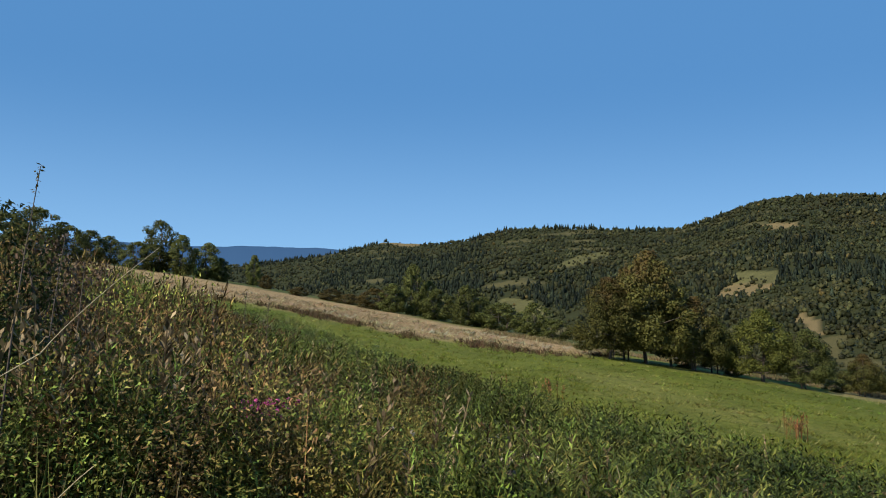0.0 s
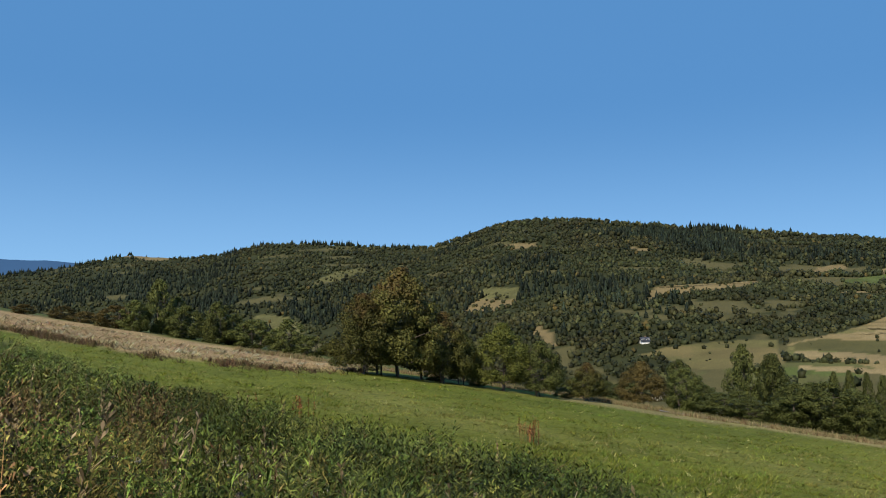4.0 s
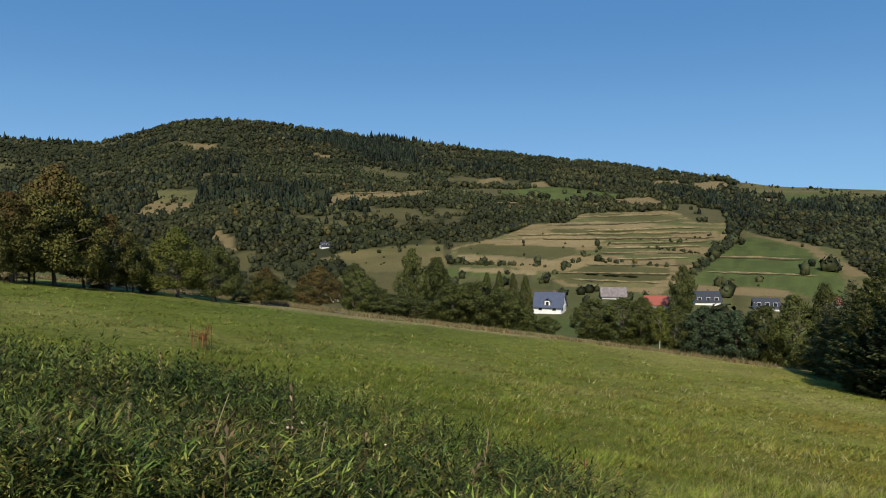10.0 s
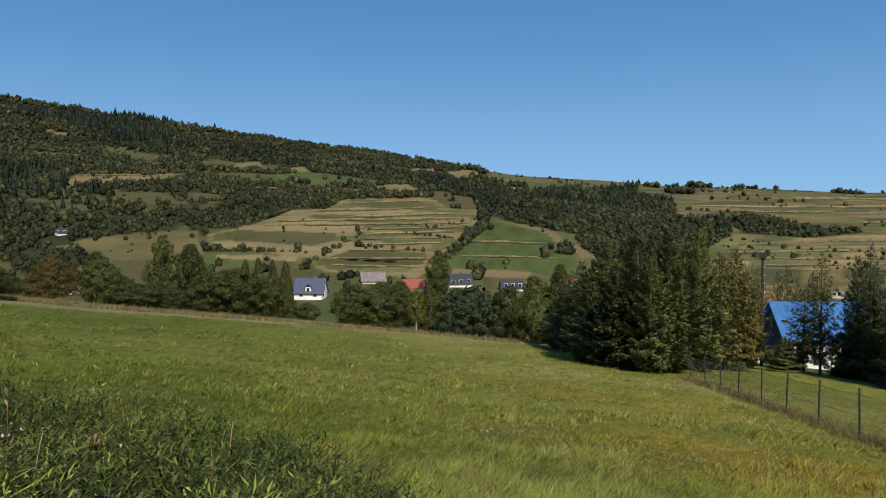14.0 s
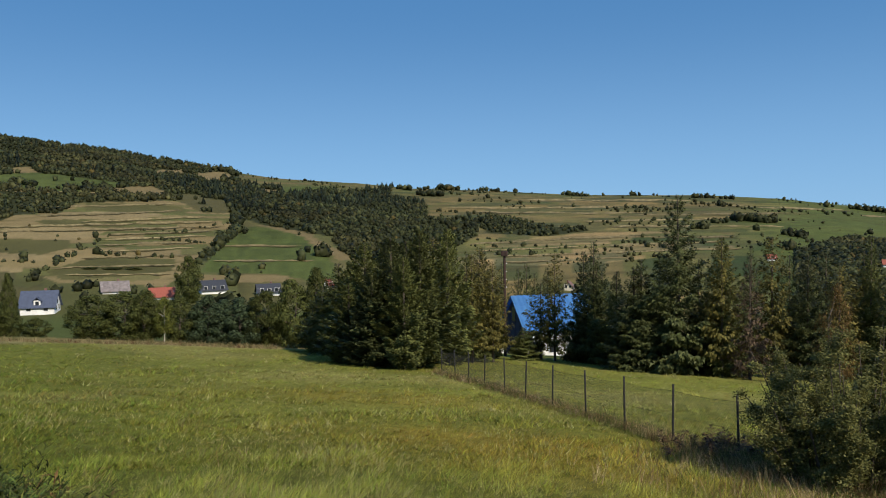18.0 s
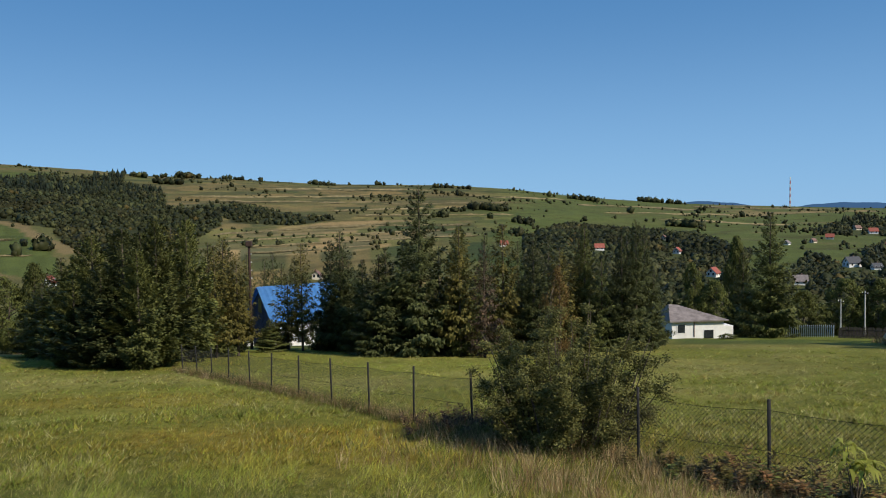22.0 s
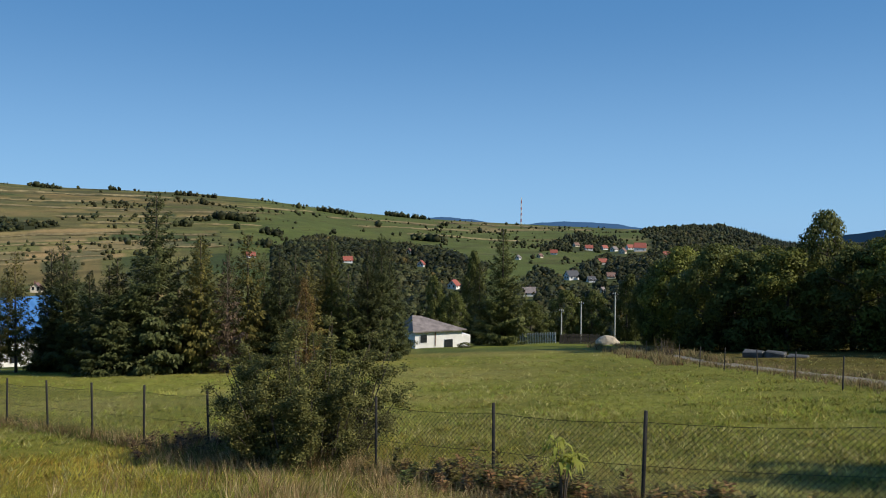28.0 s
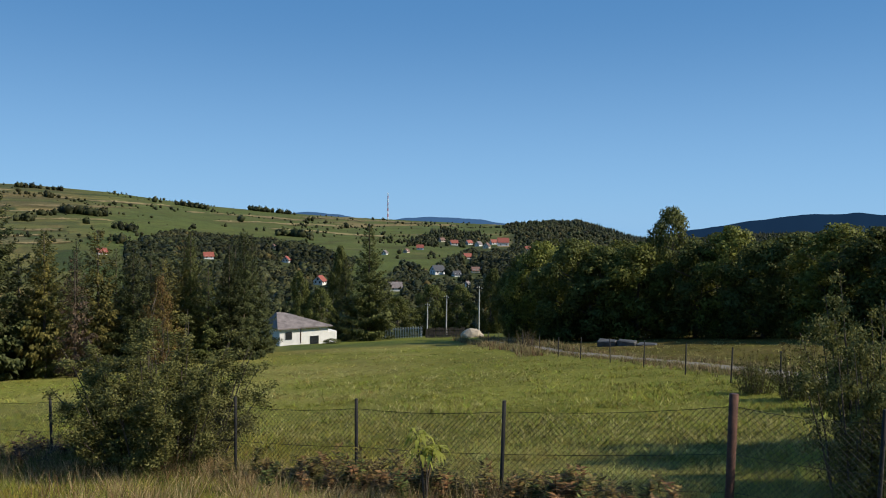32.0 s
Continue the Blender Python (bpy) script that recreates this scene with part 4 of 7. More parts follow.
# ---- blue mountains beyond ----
def distant_range(lo, hi, r, base, tops, seed, air=(0.060, 0.135, 0.27), label="distant wooded mountains, blue haze put into the colour"):
    """A far ridge, the haze put into its colour and glow: azimuths, distance, foot and top as height angles."""
    az = np.linspace(lo, hi, 160)
    t = np.interp(az, np.linspace(lo, hi, len(tops)), tops) + 0.16 * (fbm(az * 3, az * 0, 4, seed) - 0.5)
    vs = []
    for e in (base + 0 * az, (base + t) / 2, t):
        rr = r + 250 * (e - t)
        vs.append(np.stack([rr * np.sin(np.radians(az)), rr * np.cos(np.radians(az)), EYE + rr * np.tan(np.radians(e))], -1))
    back = vs[2] * np.array([1.03, 1.03, 1]) - np.array([0, 0, 60])
    vs.append(back)
    n = len(az)
    q = [(k * n + i, k * n + i + 1, (k + 1) * n + i + 1, (k + 1) * n + i) for k in range(3) for i in range(n - 1)]
    m, nn, l, b = material("mountains with painted blue haze")
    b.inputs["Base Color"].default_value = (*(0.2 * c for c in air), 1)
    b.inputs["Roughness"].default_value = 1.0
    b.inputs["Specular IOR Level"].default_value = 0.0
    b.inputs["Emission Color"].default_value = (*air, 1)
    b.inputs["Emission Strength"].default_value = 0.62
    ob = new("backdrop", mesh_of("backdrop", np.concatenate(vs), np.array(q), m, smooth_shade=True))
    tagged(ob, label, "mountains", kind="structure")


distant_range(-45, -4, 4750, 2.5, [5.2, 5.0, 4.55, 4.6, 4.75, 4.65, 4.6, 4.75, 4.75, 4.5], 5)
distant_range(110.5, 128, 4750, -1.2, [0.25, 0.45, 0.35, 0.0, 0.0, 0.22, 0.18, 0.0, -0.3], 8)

distant_range(136.8, 172, 4600, -1.6, [-1.5, -0.5, 0.1, 0.65, 0.75, 0.5, 0.5, 0.9, 1.2, 1.3, 1.3], 11, (0.012, 0.034, 0.075), "wooded ridge beyond the wood, dark blue haze put into the colour")

# ---- trees near the meadow ----
CROWNS = {   # half width of the crown from its foot to its top
    "round": (0.28, 0.40, 0.47, 0.50, 0.45, 0.33, 0.08),
    "egg": (0.30, 0.46, 0.50, 0.43, 0.32, 0.20, 0.04),
    "shrub": (0.34, 0.43, 0.48, 0.50, 0.44, 0.32, 0.12),
    "spire": (0.22, 0.38, 0.42, 0.40, 0.34, 0.24, 0.06),
}


def broad_form(seed, n=2600, leaf=0.024, lobes=9, low=0.18, stems=1, spread=1.0, skirt=0, shape="round", gap=0.0):
    """Trunk, limbs and crown of a broad tree one metre high and wide: many leafy clumps that leave gaps between them."""
    g = np.random.default_rng(seed)
    low = max(low, 0.0)
    wood, clumps = [], []
    tops = []
    for s in range(stems):
        off = np.array([g.normal(0, 0.05), g.normal(0, 0.05), 0]) * (stems > 1)
        top = np.array([g.normal(0, 0.05) + off[0] * 2.2, g.normal(0, 0.05) + off[1] * 2.2, 0.86 if s == 0 else g.uniform(0.6, 0.84)])
        tops.append((off, top))
        pts = [off + (top - off) * t + np.array([math.sin(5 * t + s), math.cos(4 * t), 0]) * 0.012 for t in np.linspace(0, 1, 7)]
        wood.append(tube(pts, np.linspace(0.024, 0.004, 7) / math.sqrt(stems)))
    m = lobes * 5 + skirt
    prof = np.array(CROWNS[shape]) * spread
    for k in range(m):
        t = (k + g.random()) / m
        r = float(np.interp(t ** 0.92, np.linspace(0, 1, 7), prof)) * ((0.84 + 0.32 * vnoise(k * 2.4, t * 5, seed)) if shape != "shrub" else (0.70 + 0.50 * vnoise(k * 2.4, t * 4, seed)))
        a = k * 2.4 + g.normal(0, 0.35)
        f = 0.92 - 0.55 * g.random() ** 1.6
        size = g.uniform(0.075, 0.135) * (1.0 - 0.35 * t)
        c = np.array([math.cos(a) * (r - 0.5 * size) * f, math.sin(a) * (r - 0.5 * size) * f, low + (0.985 - low) * t ** 0.92 * 0.98])
        c[2] = min(max(c[2], low + 0.6 * size), 0.99 - 0.55 * size)
        clumps.append((c, size))
        off, top = tops[k % stems]
        if k % 3 == 0:
            q = min(0.9, max(0.12, c[2] - 0.12)) / top[2]
            p0 = off + (top - off) * min(1, q)
            wood.append(tube([p0, (p0 + c) / 2 + np.array([0, 0, -0.012]), c], [0.008, 0.005, 0.002], 4))
    weight = np.array([q[1] ** 2 for q in clumps])
    ps, ns = [], []
    for (c, rad), share in zip(clumps, weight / weight.sum()):
        per = max(6, int(n * share * (1 - gap)))
        d = g.normal(0, 1, (per, 3))
        d[:, 2] += 0.25
        d = unit(d)
        rr = rad * (0.35 + 0.78 * g.random((per, 1)) ** 0.55)
        ps.append(c + d * rr * np.array([1.12, 1.12, 0.86]))
        ns.append(d)
    if gap:   # loose sprays between the clumps
        k = int(n * gap)
        i = g.integers(0, len(clumps), k)
        j = g.integers(0, len(clumps), k)
        u = g.random((k, 1)) ** 1.5
        cc = np.array([q[0] for q in clumps])
        near = np.linalg.norm(cc[i] - cc[j], axis=1) < 0.45
        p = cc[i] * (1 - 0.6 * u) + cc[j] * 0.6 * u + g.normal(0, 0.05, (k, 3))
        ps.append(p[near])
        ns.append(unit(p[near] - np.array([0, 0, 0.4])))
    p, nn = np.concatenate(ps), np.concatenate(ns)
    keep = (p[:, 2] > low + 0.03 * g.random(len(p))) & (p[:, 2] < 1.0)
    p, nn = p[keep], nn[keep]
    v, f = sprays(p, nn + np.array([0, 0, 0.3]), leaf * g.uniform(0.7, 1.4, len(p)), leaf * g.uniform(0.55, 0.95, len(p)), seed, 0.6)
    leafn = unit(0.8 * nn + 0.5 * unit((p - np.array([0, 0, 0.40])) / np.array([0.45, 0.45, 0.5])) + np.array([0, 0, 0.15]) + 0.35 * g.normal(0, 1, p.shape))
    return join(wood), (v, f, np.repeat(leafn, 3, 0))


def spruce_form(seed, n=9000, low=0.03, half=0.23, airy=0.0, fine=1.0, power=0.85, lift=-0.18):
    """Trunk and tiers of hanging boughs of a spruce one metre high."""
    g = np.random.default_rng(seed)
    trunk = tube([(0, 0, t) for t in np.linspace(0, 0.98, 6)], np.linspace(0.015, 0.002, 6))
    tiers, each = 25, 9
    boughs = tiers * each
    lev = np.repeat(np.arange(tiers), each)
    t = low + (0.975 - low) * ((lev + 0.9 * g.random(boughs)) / tiers) ** 1.02
    ang = np.arange(boughs) * 2.4 + g.normal(0, 0.3, boughs)
    lump = 0.72 + 0.56 * vnoise(ang * 1.1 + 40, t * 6.0, seed)
    reach_ = (half * (1 - t) ** power + 0.010) * (0.70 + 0.42 * g.random(boughs)) * lump * (1 - 0.22 * smooth(0.14, 0.0, t)) * np.where(g.random(boughs) < 0.08 + 0.25 * airy, 0.45, 1.0)
    k = g.choice(boughs, n, p=(reach_ + 0.012) / np.sum(reach_ + 0.012))
    u = (0.06 + 0.94 * g.random(n) ** (0.60 - 0.1 * airy))[:, None]
    zero = 0 * u[:, 0]
    out, side = np.stack([np.cos(ang[k]), np.sin(ang[k]), zero], -1), np.stack([-np.sin(ang[k]), np.cos(ang[k]), zero], -1)
    ln, tt = reach_[k][:, None], t[k][:, None]
    up = np.array([0, 0, 1.0])
    sway = g.normal(0, 1, (n, 1))
    hang = np.abs(g.normal(0, 1, (n, 1)))
    rise = lift + 0.8 * tt
    q = up * tt + out * ln * u + side * ln * 0.17 * (1.15 - 0.75 * u) * sway + up * (ln * (rise * u + 0.20 * u * u) - (0.008 + 0.040 * ln) * hang + 0.004 * g.normal(0, 1, (n, 1)))
    q[:, 2] = np.maximum(q[:, 2], 0.008)
    fan = unit(out * (0.35 + 0.6 * g.random((n, 1))) + side * 0.55 * np.sign(sway) * g.random((n, 1)) + up * (-0.42 + lift + 0.7 * tt - 0.35 * g.random((n, 1))))
    wl = fine * (0.009 + 0.085 * ln) * (0.6 + 0.8 * g.random((n, 1)))
    across = unit(np.cross(fan, out + up * 0.9 + g.normal(0, 0.35, (n, 3)))) * wl * 0.34
    v = np.stack([q - across, q + across, q + fan * wl], 1)
    v[..., 2] = np.minimum(v[..., 2], 1.0)
    leafn = unit(out * (0.95 - 0.2 * tt) + up * (0.62 - 0.20 * hang) + 0.38 * g.normal(0, 1, (n, 3)))
    face = np.cross(v[:, 1] - v[:, 0], v[:, 2] - v[:, 0])
    flip = np.sum(face * leafn, 1) < 0
    v[flip] = v[flip][:, ::-1]
    return trunk, (v.reshape(-1, 3), np.arange(3 * n).reshape(-1, 3), np.repeat(leafn, 3, 0))


FORMS = {}


def tree(kind, key, az, d, top, wide, label, category, name, leaf_mat, bark, form, group="", spin=None):
    """A tree at azimuth and distance whose top stands at that height over the eye. Alike trees share their meshes."""
    base = at(az, d, -0.05)
    h = max(0.8, top + EYE - base.z)
    nominal = {"broad": 1.0, "spruce": 0.46}[kind]
    s = wide / nominal
    a = spin if spin is not None else (az * 37.0 + d) % 360
    m = pose(base.x, base.y, base.z, 0, 0, a) @ Matrix.Diagonal((s, s, h, 1))
    full = (key, leaf_mat.name, bark.name)
    if full in FORMS:
        first = FORMS[full]
        ob = copy_thing(first, pose(base.x, base.y, base.z, 0, 0, a) @ Matrix.Diagonal((s / first.scale.x, s / first.scale.y, h / first.scale.z, 1)))
        return tagged(ob, label, category, group)
    if key not in FORMS:
        FORMS[key] = form()
    (tv, tf), (cv, cf, cn) = FORMS[key]
    ob = thing(name, m, label, category, group)
    part("trunk", mesh_of("trunk", tv, tf, bark, smooth_shade=True), bark, ob)
    part("crown", mesh_of("crown", cv, cf, leaf_mat, normals=cn), leaf_mat, ob)
    FORMS[full] = ob
    return ob


# rows: azimuth, distance, top over the eye, width
CHERRIES = [(14.7, 57.4, 4.8, 7.0), (11.9, 55.4, 2.8, 5.0), (17.8, 58.9, 1.6, 4.6), (22.1, 60.9, 0.8, 5.4), (24.8, 60.3, -0.6, 4.0), (28.1, 63.4, -2.3, 3.2), (31.9, 70, -2.4, 4.6), (13.2, 58, 3.6, 4.6), (19.2, 61, 0.2, 3.2), (16.3, 60, 2.6, 4.0)]
for i, (a, d, t, w) in enumerate(CHERRIES):
    k = i % 3
    tree("broad", f"cherry{k}", a, d, t, w, "green cherry tree turning red-brown at the field edge", "tree", "cherry_tree", M_RUST if i == 6 else M_CHERRY if i in (0, 1, 2, 5, 7) else M_LIME if i == 3 else M_BROAD, M_BARK,
         lambda k=k: broad_form(300 + k, 17000, 0.024, 14, 0.11, 2 + k % 2, 1.12, shape="egg"), "trees along the road")

COPSE = [(-20.0, 112, 12.3, 6.4), (-21.4, 110, 9.1, 5.4), (-18.5, 110, 10.3, 4.6), (-16.8, 112, 9.5, 5.8), (-15.8, 112, 7.4, 3.0), (-13.6, 125, 9.0, 3.2), (-27.7, 85, 9.9, 7.5),
         (-29.5, 80, 8.6, 6.5), (-24.4, 115, 10.8, 5.4), (-23.2, 120, 10.6, 5.4), (-25.6, 100, 9.8, 4.6), (-31.5, 85, 9.5, 7.0), (-34.0, 85, 9.5, 7.0)]
for i, (a, d, t, w) in enumerate(COPSE):
    k = i % 3
    tree("broad", f"copse{k}", a, d, t, w, "dark green broadleaf tree in a copse beyond the dry strip", "tree", "broadleaf_tree", M_BROAD, M_BARK,
         lambda k=k: broad_form(320 + k, 8000, 0.034, 10, 0.0, 1 + k % 2), "copse on the rise")

STRIP_BUSHES = [(-10.4, 97, 3.2, 3.2), (-8.1, 97, 3.1, 3.8), (-5.0, 88, 2.9, 4.8), (-3.6, 86, 3.4, 4.2), (-2.1, 88, 5.8, 3.6), (-0.3, 84, 2.8, 4.8), (1.7, 82, 3.2, 4.4), (4.2, 80, 1.4, 5.6), (6.6, 78, 1.4, 4.2), (-12.7, 110, 5.2, 2.6), (-6.8, 94, 2.4, 4.0), (-0.9, 90, 4.0, 3.4), (2.9, 84, 2.0, 4.4), (8.3, 76, -0.2, 4.0)]
for i, (a, d, t, w) in enumerate(STRIP_BUSHES):
    k = i % 3
    rusty = i in (0, 1, 2, 9, 10)
    tree("broad", f"bush{k}", a, d, t, w, "rusty autumn bush at the edge of the dry grass" if rusty else "green bush at the edge of the dry grass", "bush", "bush", M_RUST if rusty else M_BROAD, M_BARK,
         lambda k=k: broad_form(340 + k, 7000, 0.036, 9, 0.0, 3), "bushes along the strip")

HEDGE = [(38.6, 150, -2.0, 7.5), (40.3, 150, -3.6, 6.5), (34.4, 95, -3.0, 4.6), (35.5, 86, -4.8, 4.4), (38.2, 84, -5.7, 4.6), (43.0, 92, -5.8, 5.0), (45.4, 90, -6.0, 4.4), (51.7, 300, -17.0, 7.0), (53.1, 300, -15.6, 8.0), (54.4, 300, -17.2, 7.0), (30.8, 120, -7.0, 8.0), (29.2, 125, -7.2, 8.0), (27.6, 120, -6.4, 7.0),
         (34.7, 80, -3.3, 4.2), (37.0, 75, -5.3, 4.8), (40.5, 140, -3.4, 7.0), (41.6, 78, -4.4, 5.6), (43.6, 78, -4.3, 6.2), (45.1, 79, -4.9, 5.0), (47.0, 80, -6.8, 3.0), (48.5, 80, -7.9, 3.0), (51.8, 78, -5.9, 5.4), (53.8, 77, -5.6, 6.0), (55.2, 76, -5.5, 4.8),
         (57.4, 75, -6.1, 4.0), (63.3, 73, -5.7, 4.4), (65.1, 72, -4.6, 4.8), (66.9, 72, -3.6, 4.2), (58.0, 230, -7.4, 8.6), (39.0, 77, -6.0, 4.6), (36.0, 90, -5.5, 5.0), (42.6, 85, -4.8, 5.0)]
for i, (a, d, t, w) in enumerate(HEDGE):
    k = i % 4
    tree("broad", f"hedge{k}", a, d, t, w, "dense dark green tree in the hedge below the meadow", "tree", "hedge_tree", M_BROAD, M_BARK,
         lambda k=k: broad_form(360 + k, 13000, 0.028, 12, 0.0, 1 + k % 2, shape="spire" if k == 3 else "round"), "hedge below the meadow")
for a, t, w in ((45.0, -6.3, 3.8), (46.0, -6.6, 3.4), (46.9, -7.0, 3.8), (44.1, -6.6, 3.6)):
    tree("broad", "hedge3", a, 150, t, w, "slender dark tree standing above the hedge", "tree", "hedge_tree", M_BROAD, M_BARK, lambda: broad_form(363, 13000, 0.028, 12, 0.0, 2, shape="spire"), "hedge below the meadow")
tree("broad", "birch", 56.4, 74, -6.0, 2.6, "young birch with a pale trunk at the field edge", "tree", "birch_tree", M_LIME, M_BIRCH, lambda: broad_form(371, 5000, 0.032, 9, 0.2, 1, shape="spire"))
for a, d, t, w in ((59.3, 74, -6.0, 5.2), (61.5, 73, -6.2, 5.2), (60.4, 76, -6.6, 4.6), (62.5, 75, -6.4, 4.6)):
    tree("broad", "pine", a, d, t, w, "blue-green pine at the edge of the meadow", "tree", "pine_tree", M_BLUESPRUCE, M_BARK, lambda: broad_form(381, 11000, 0.030, 11, 0.0, 1, shape="egg"), "hedge below the meadow")

SPRUCES = [(68.5, 60, -2.6, 5.2, 0), (70.4, 52, -1.0, 5.0, 0), (72.3, 47, -0.5, 5.0, 0), (74.4, 47, -0.1, 4.4, 0), (76.4, 52, 0.0, 4.0, 0), (77.8, 60, -1.8, 3.8, 0), (79.0, 66, -1.7, 3.6, 0), (81.9, 66, -8.5, 2.6, 0), (84.2, 70, -2.4, 3.4, 1), (86.3, 68, -2.1, 3.8, 0),
           (88.6, 62, -3.5, 3.6, 0), (90.3, 58, -2.4, 4.6, 0), (92.8, 58, 2.2, 6.0, 0), (95.7, 58, -0.8, 4.4, 0), (98.9, 60, -0.8, 4.0, 1), (101.1, 60, -2.1, 4.2, 0), (104.8, 68, -1.0, 3.4, 0), (107.4, 66, -1.9, 3.4, 0), (108.4, 68, -0.7, 4.4, 0)]
SPRUCES += [(67.3, 64, -4.6, 4.6, 0), (73.4, 56, -0.9, 5.0, 0), (75.4, 58, -0.6, 4.6, 1), (83.2, 72, -5.2, 4.4, 1), (87.2, 66, -2.8, 3.8, 0), (87.6, 70, -3.6, 4.4, 0), (91.6, 66, -2.6, 5.0, 0), (97.6, 68, -1.8, 4.4, 0), (102.2, 70, -2.6, 4.6, 0), (104.4, 72, -2.2, 4.6, 1), (107.8, 76, -1.8, 3.6, 0), (109.6, 82, -5.6, 3.2, 0), (106.0, 66, -3.9, 4.0, 0)]
SPRUCES += [(79.7, 60, -2.6, 3.2, 1), (78.8, 63, -1.4, 3.2, 1), (79.9, 70, -4.4, 2.4, 1), (89.8, 58, -2.9, 4.8, 0), (87.0, 66, -1.2, 4.4, 0), (95.7, 56.5, -1.0, 3.4, 1)]
SPRUCES += [(70.9, 46, -2.7, 3.6, 0), (69.2, 49, -3.4, 3.6, 0), (73.2, 44.5, -1.6, 3.4, 0), (81.6, 114, -6.0, 5.0, 0), (82.8, 116, -6.8, 5.0, 0), (78.2, 58, -1.9, 3.0, 1)]
SPRUCES += [(82.2, 104, -4.8, 5.4, 0), (83.7, 106, -5.4, 5.2, 0), (80.4, 100, -4.6, 5.0, 0)]
SPRUCES += [(109.0, 72, -1.2, 2.6, 0), (109.7, 90, -6.6, 3.0, 0), (117.3, 118, -0.6, 8.4, 0), (115.6, 125, -6.0, 5.0, 0), (103.0, 66, -3.0, 4.2, 1), (94.2, 64, -2.6, 4.0, 0), (78.4, 70, -3.0, 3.4, 0), (69.4, 58, -2.4, 4.4, 0), (71.6, 55, -2.0, 4.6, 0), (100.0, 68, -2.4, 4.0, 0)]
for i, (a, d, t, w, yellow) in enumerate(SPRUCES):
    w *= 1.12 if a < 78 else 1.08
    k = 3 if yellow else i % 3 if a > 114 else 5 + i % 2 if a < 77.5 and d < 59 else i % 3 if i < 20 else 4
    tree("spruce", f"spruce{k}", a, d, t, w, "thin yellowing conifer with a bare lower trunk" if yellow else "tall dark green spruce at the fenced meadow", "tree", "larch_tree" if yellow else "spruce_tree", M_LARCH if yellow else M_OLIVE if i % 3 == 1 or a < 70.6 or (a < 78 and i % 2) else M_SPRUCE, M_BARK,
         (lambda: spruce_form(400, 5200, 0.16, 0.21, 0.8, power=0.6)) if yellow else (lambda k=k: spruce_form(390 + k, (28000, 28000, 28000, 0, 16000, 36000, 36000)[k], 0.01, fine=0.66, power=0.86 if k > 4 else 0.92, lift=0.42 if k > 4 else -0.05)), "row of spruces")
tree("spruce", "dead", 97.5, 55.5, -2.1, 3.4, "half-dead brownish spruce in the row", "tree", "dead_spruce", M_DEAD, M_BARK, lambda: spruce_form(405, 3200, 0.05, 0.22, 1.0), "row of spruces")
tree("broad", "rusty", 102.8, 52, -3.6, 3.2, "birch-like tree with rusty orange leaves among the spruces", "tree", "rusty_tree", M_ORANGE, M_BARK, lambda: broad_form(329, 6000, 0.022, 8, 0.04, 2, shape="egg", gap=0.3))

BEHIND = [(119.4, 135, -13.2, 8.0), (121.9, 140, -11.6, 8.0), (123.9, 140, -11.6, 8.0), (126.4, 138, -8.4, 7.0), (113.8, 135, -11.8, 7.0), (118.0, 140, -13.4, 6.0), (112.3, 136, -9.0, 5.0), (115.2, 150, -5.2, 7.0)]
for i, (a, d, t, w) in enumerate(BEHIND):
    k = i % 4
    tree("broad", f"hedge{k}", a, d, t, w, "leafy tree behind the old white building", "tree", "broadleaf_tree", M_BROAD, M_BARK, lambda k=k: broad_form(360 + k, 13000, 0.028, 12, 0.0, 1 + k % 2, shape="spire" if k == 3 else "round"))

RIGHT_WOOD = [(128.8, 90, -3.7, 6.0), (129.9, 88, -2.2, 7.5), (132.0, 80, -1.7, 7.5), (134.4, 79, -2.4, 7.5), (136.7, 78, -1.8, 7.5), (138.9, 80, 1.6, 5.6), (140.7, 76, -1.6, 7.0), (143.1, 75, -0.2, 7.0), (145.1, 72, -1.3, 7.0), (147.1, 71, -0.6, 7.0), (149.7, 66, 0.1, 7.0), (152.0, 64, -0.1, 7.0),
              (131.0, 95, -2.0, 8.0), (135.5, 92, -2.0, 8.0), (141.9, 90, -1.0, 8.0), (146.0, 86, -1.0, 8.0), (150.8, 80, 0.0, 8.0), (154.5, 62, 0.3, 7.0), (157.5, 60, 0.3, 7.0), (133.2, 86, -2.0, 7.0), (138.0, 90, -1.5, 8.0), (128.2, 102, -4.6, 5.0), (161, 58, 0.5, 7.5), (165, 56, 0.5, 7.5)]
for i, (a, d, t, w) in enumerate(RIGHT_WOOD):
    k = i % 4
    w *= 1.3
    # every third tree takes M_LIME: sunlit crowns by leaf colour
    tree("broad", f"wood{k + 4 * (i in range(12, 17) or i > 18)}", a, d, t, w, "tall shaded broadleaf tree at the edge of the wood", "tree", "broadleaf_tree", M_LIME if i % 3 == 1 else M_BROAD, M_BARK,
         lambda k=k, i=i: broad_form(420 + k, 8000 if i in range(12, 17) or i > 18 else 15000, 0.026, 14, 0.0, 1 + k % 2), "wood beyond the road")


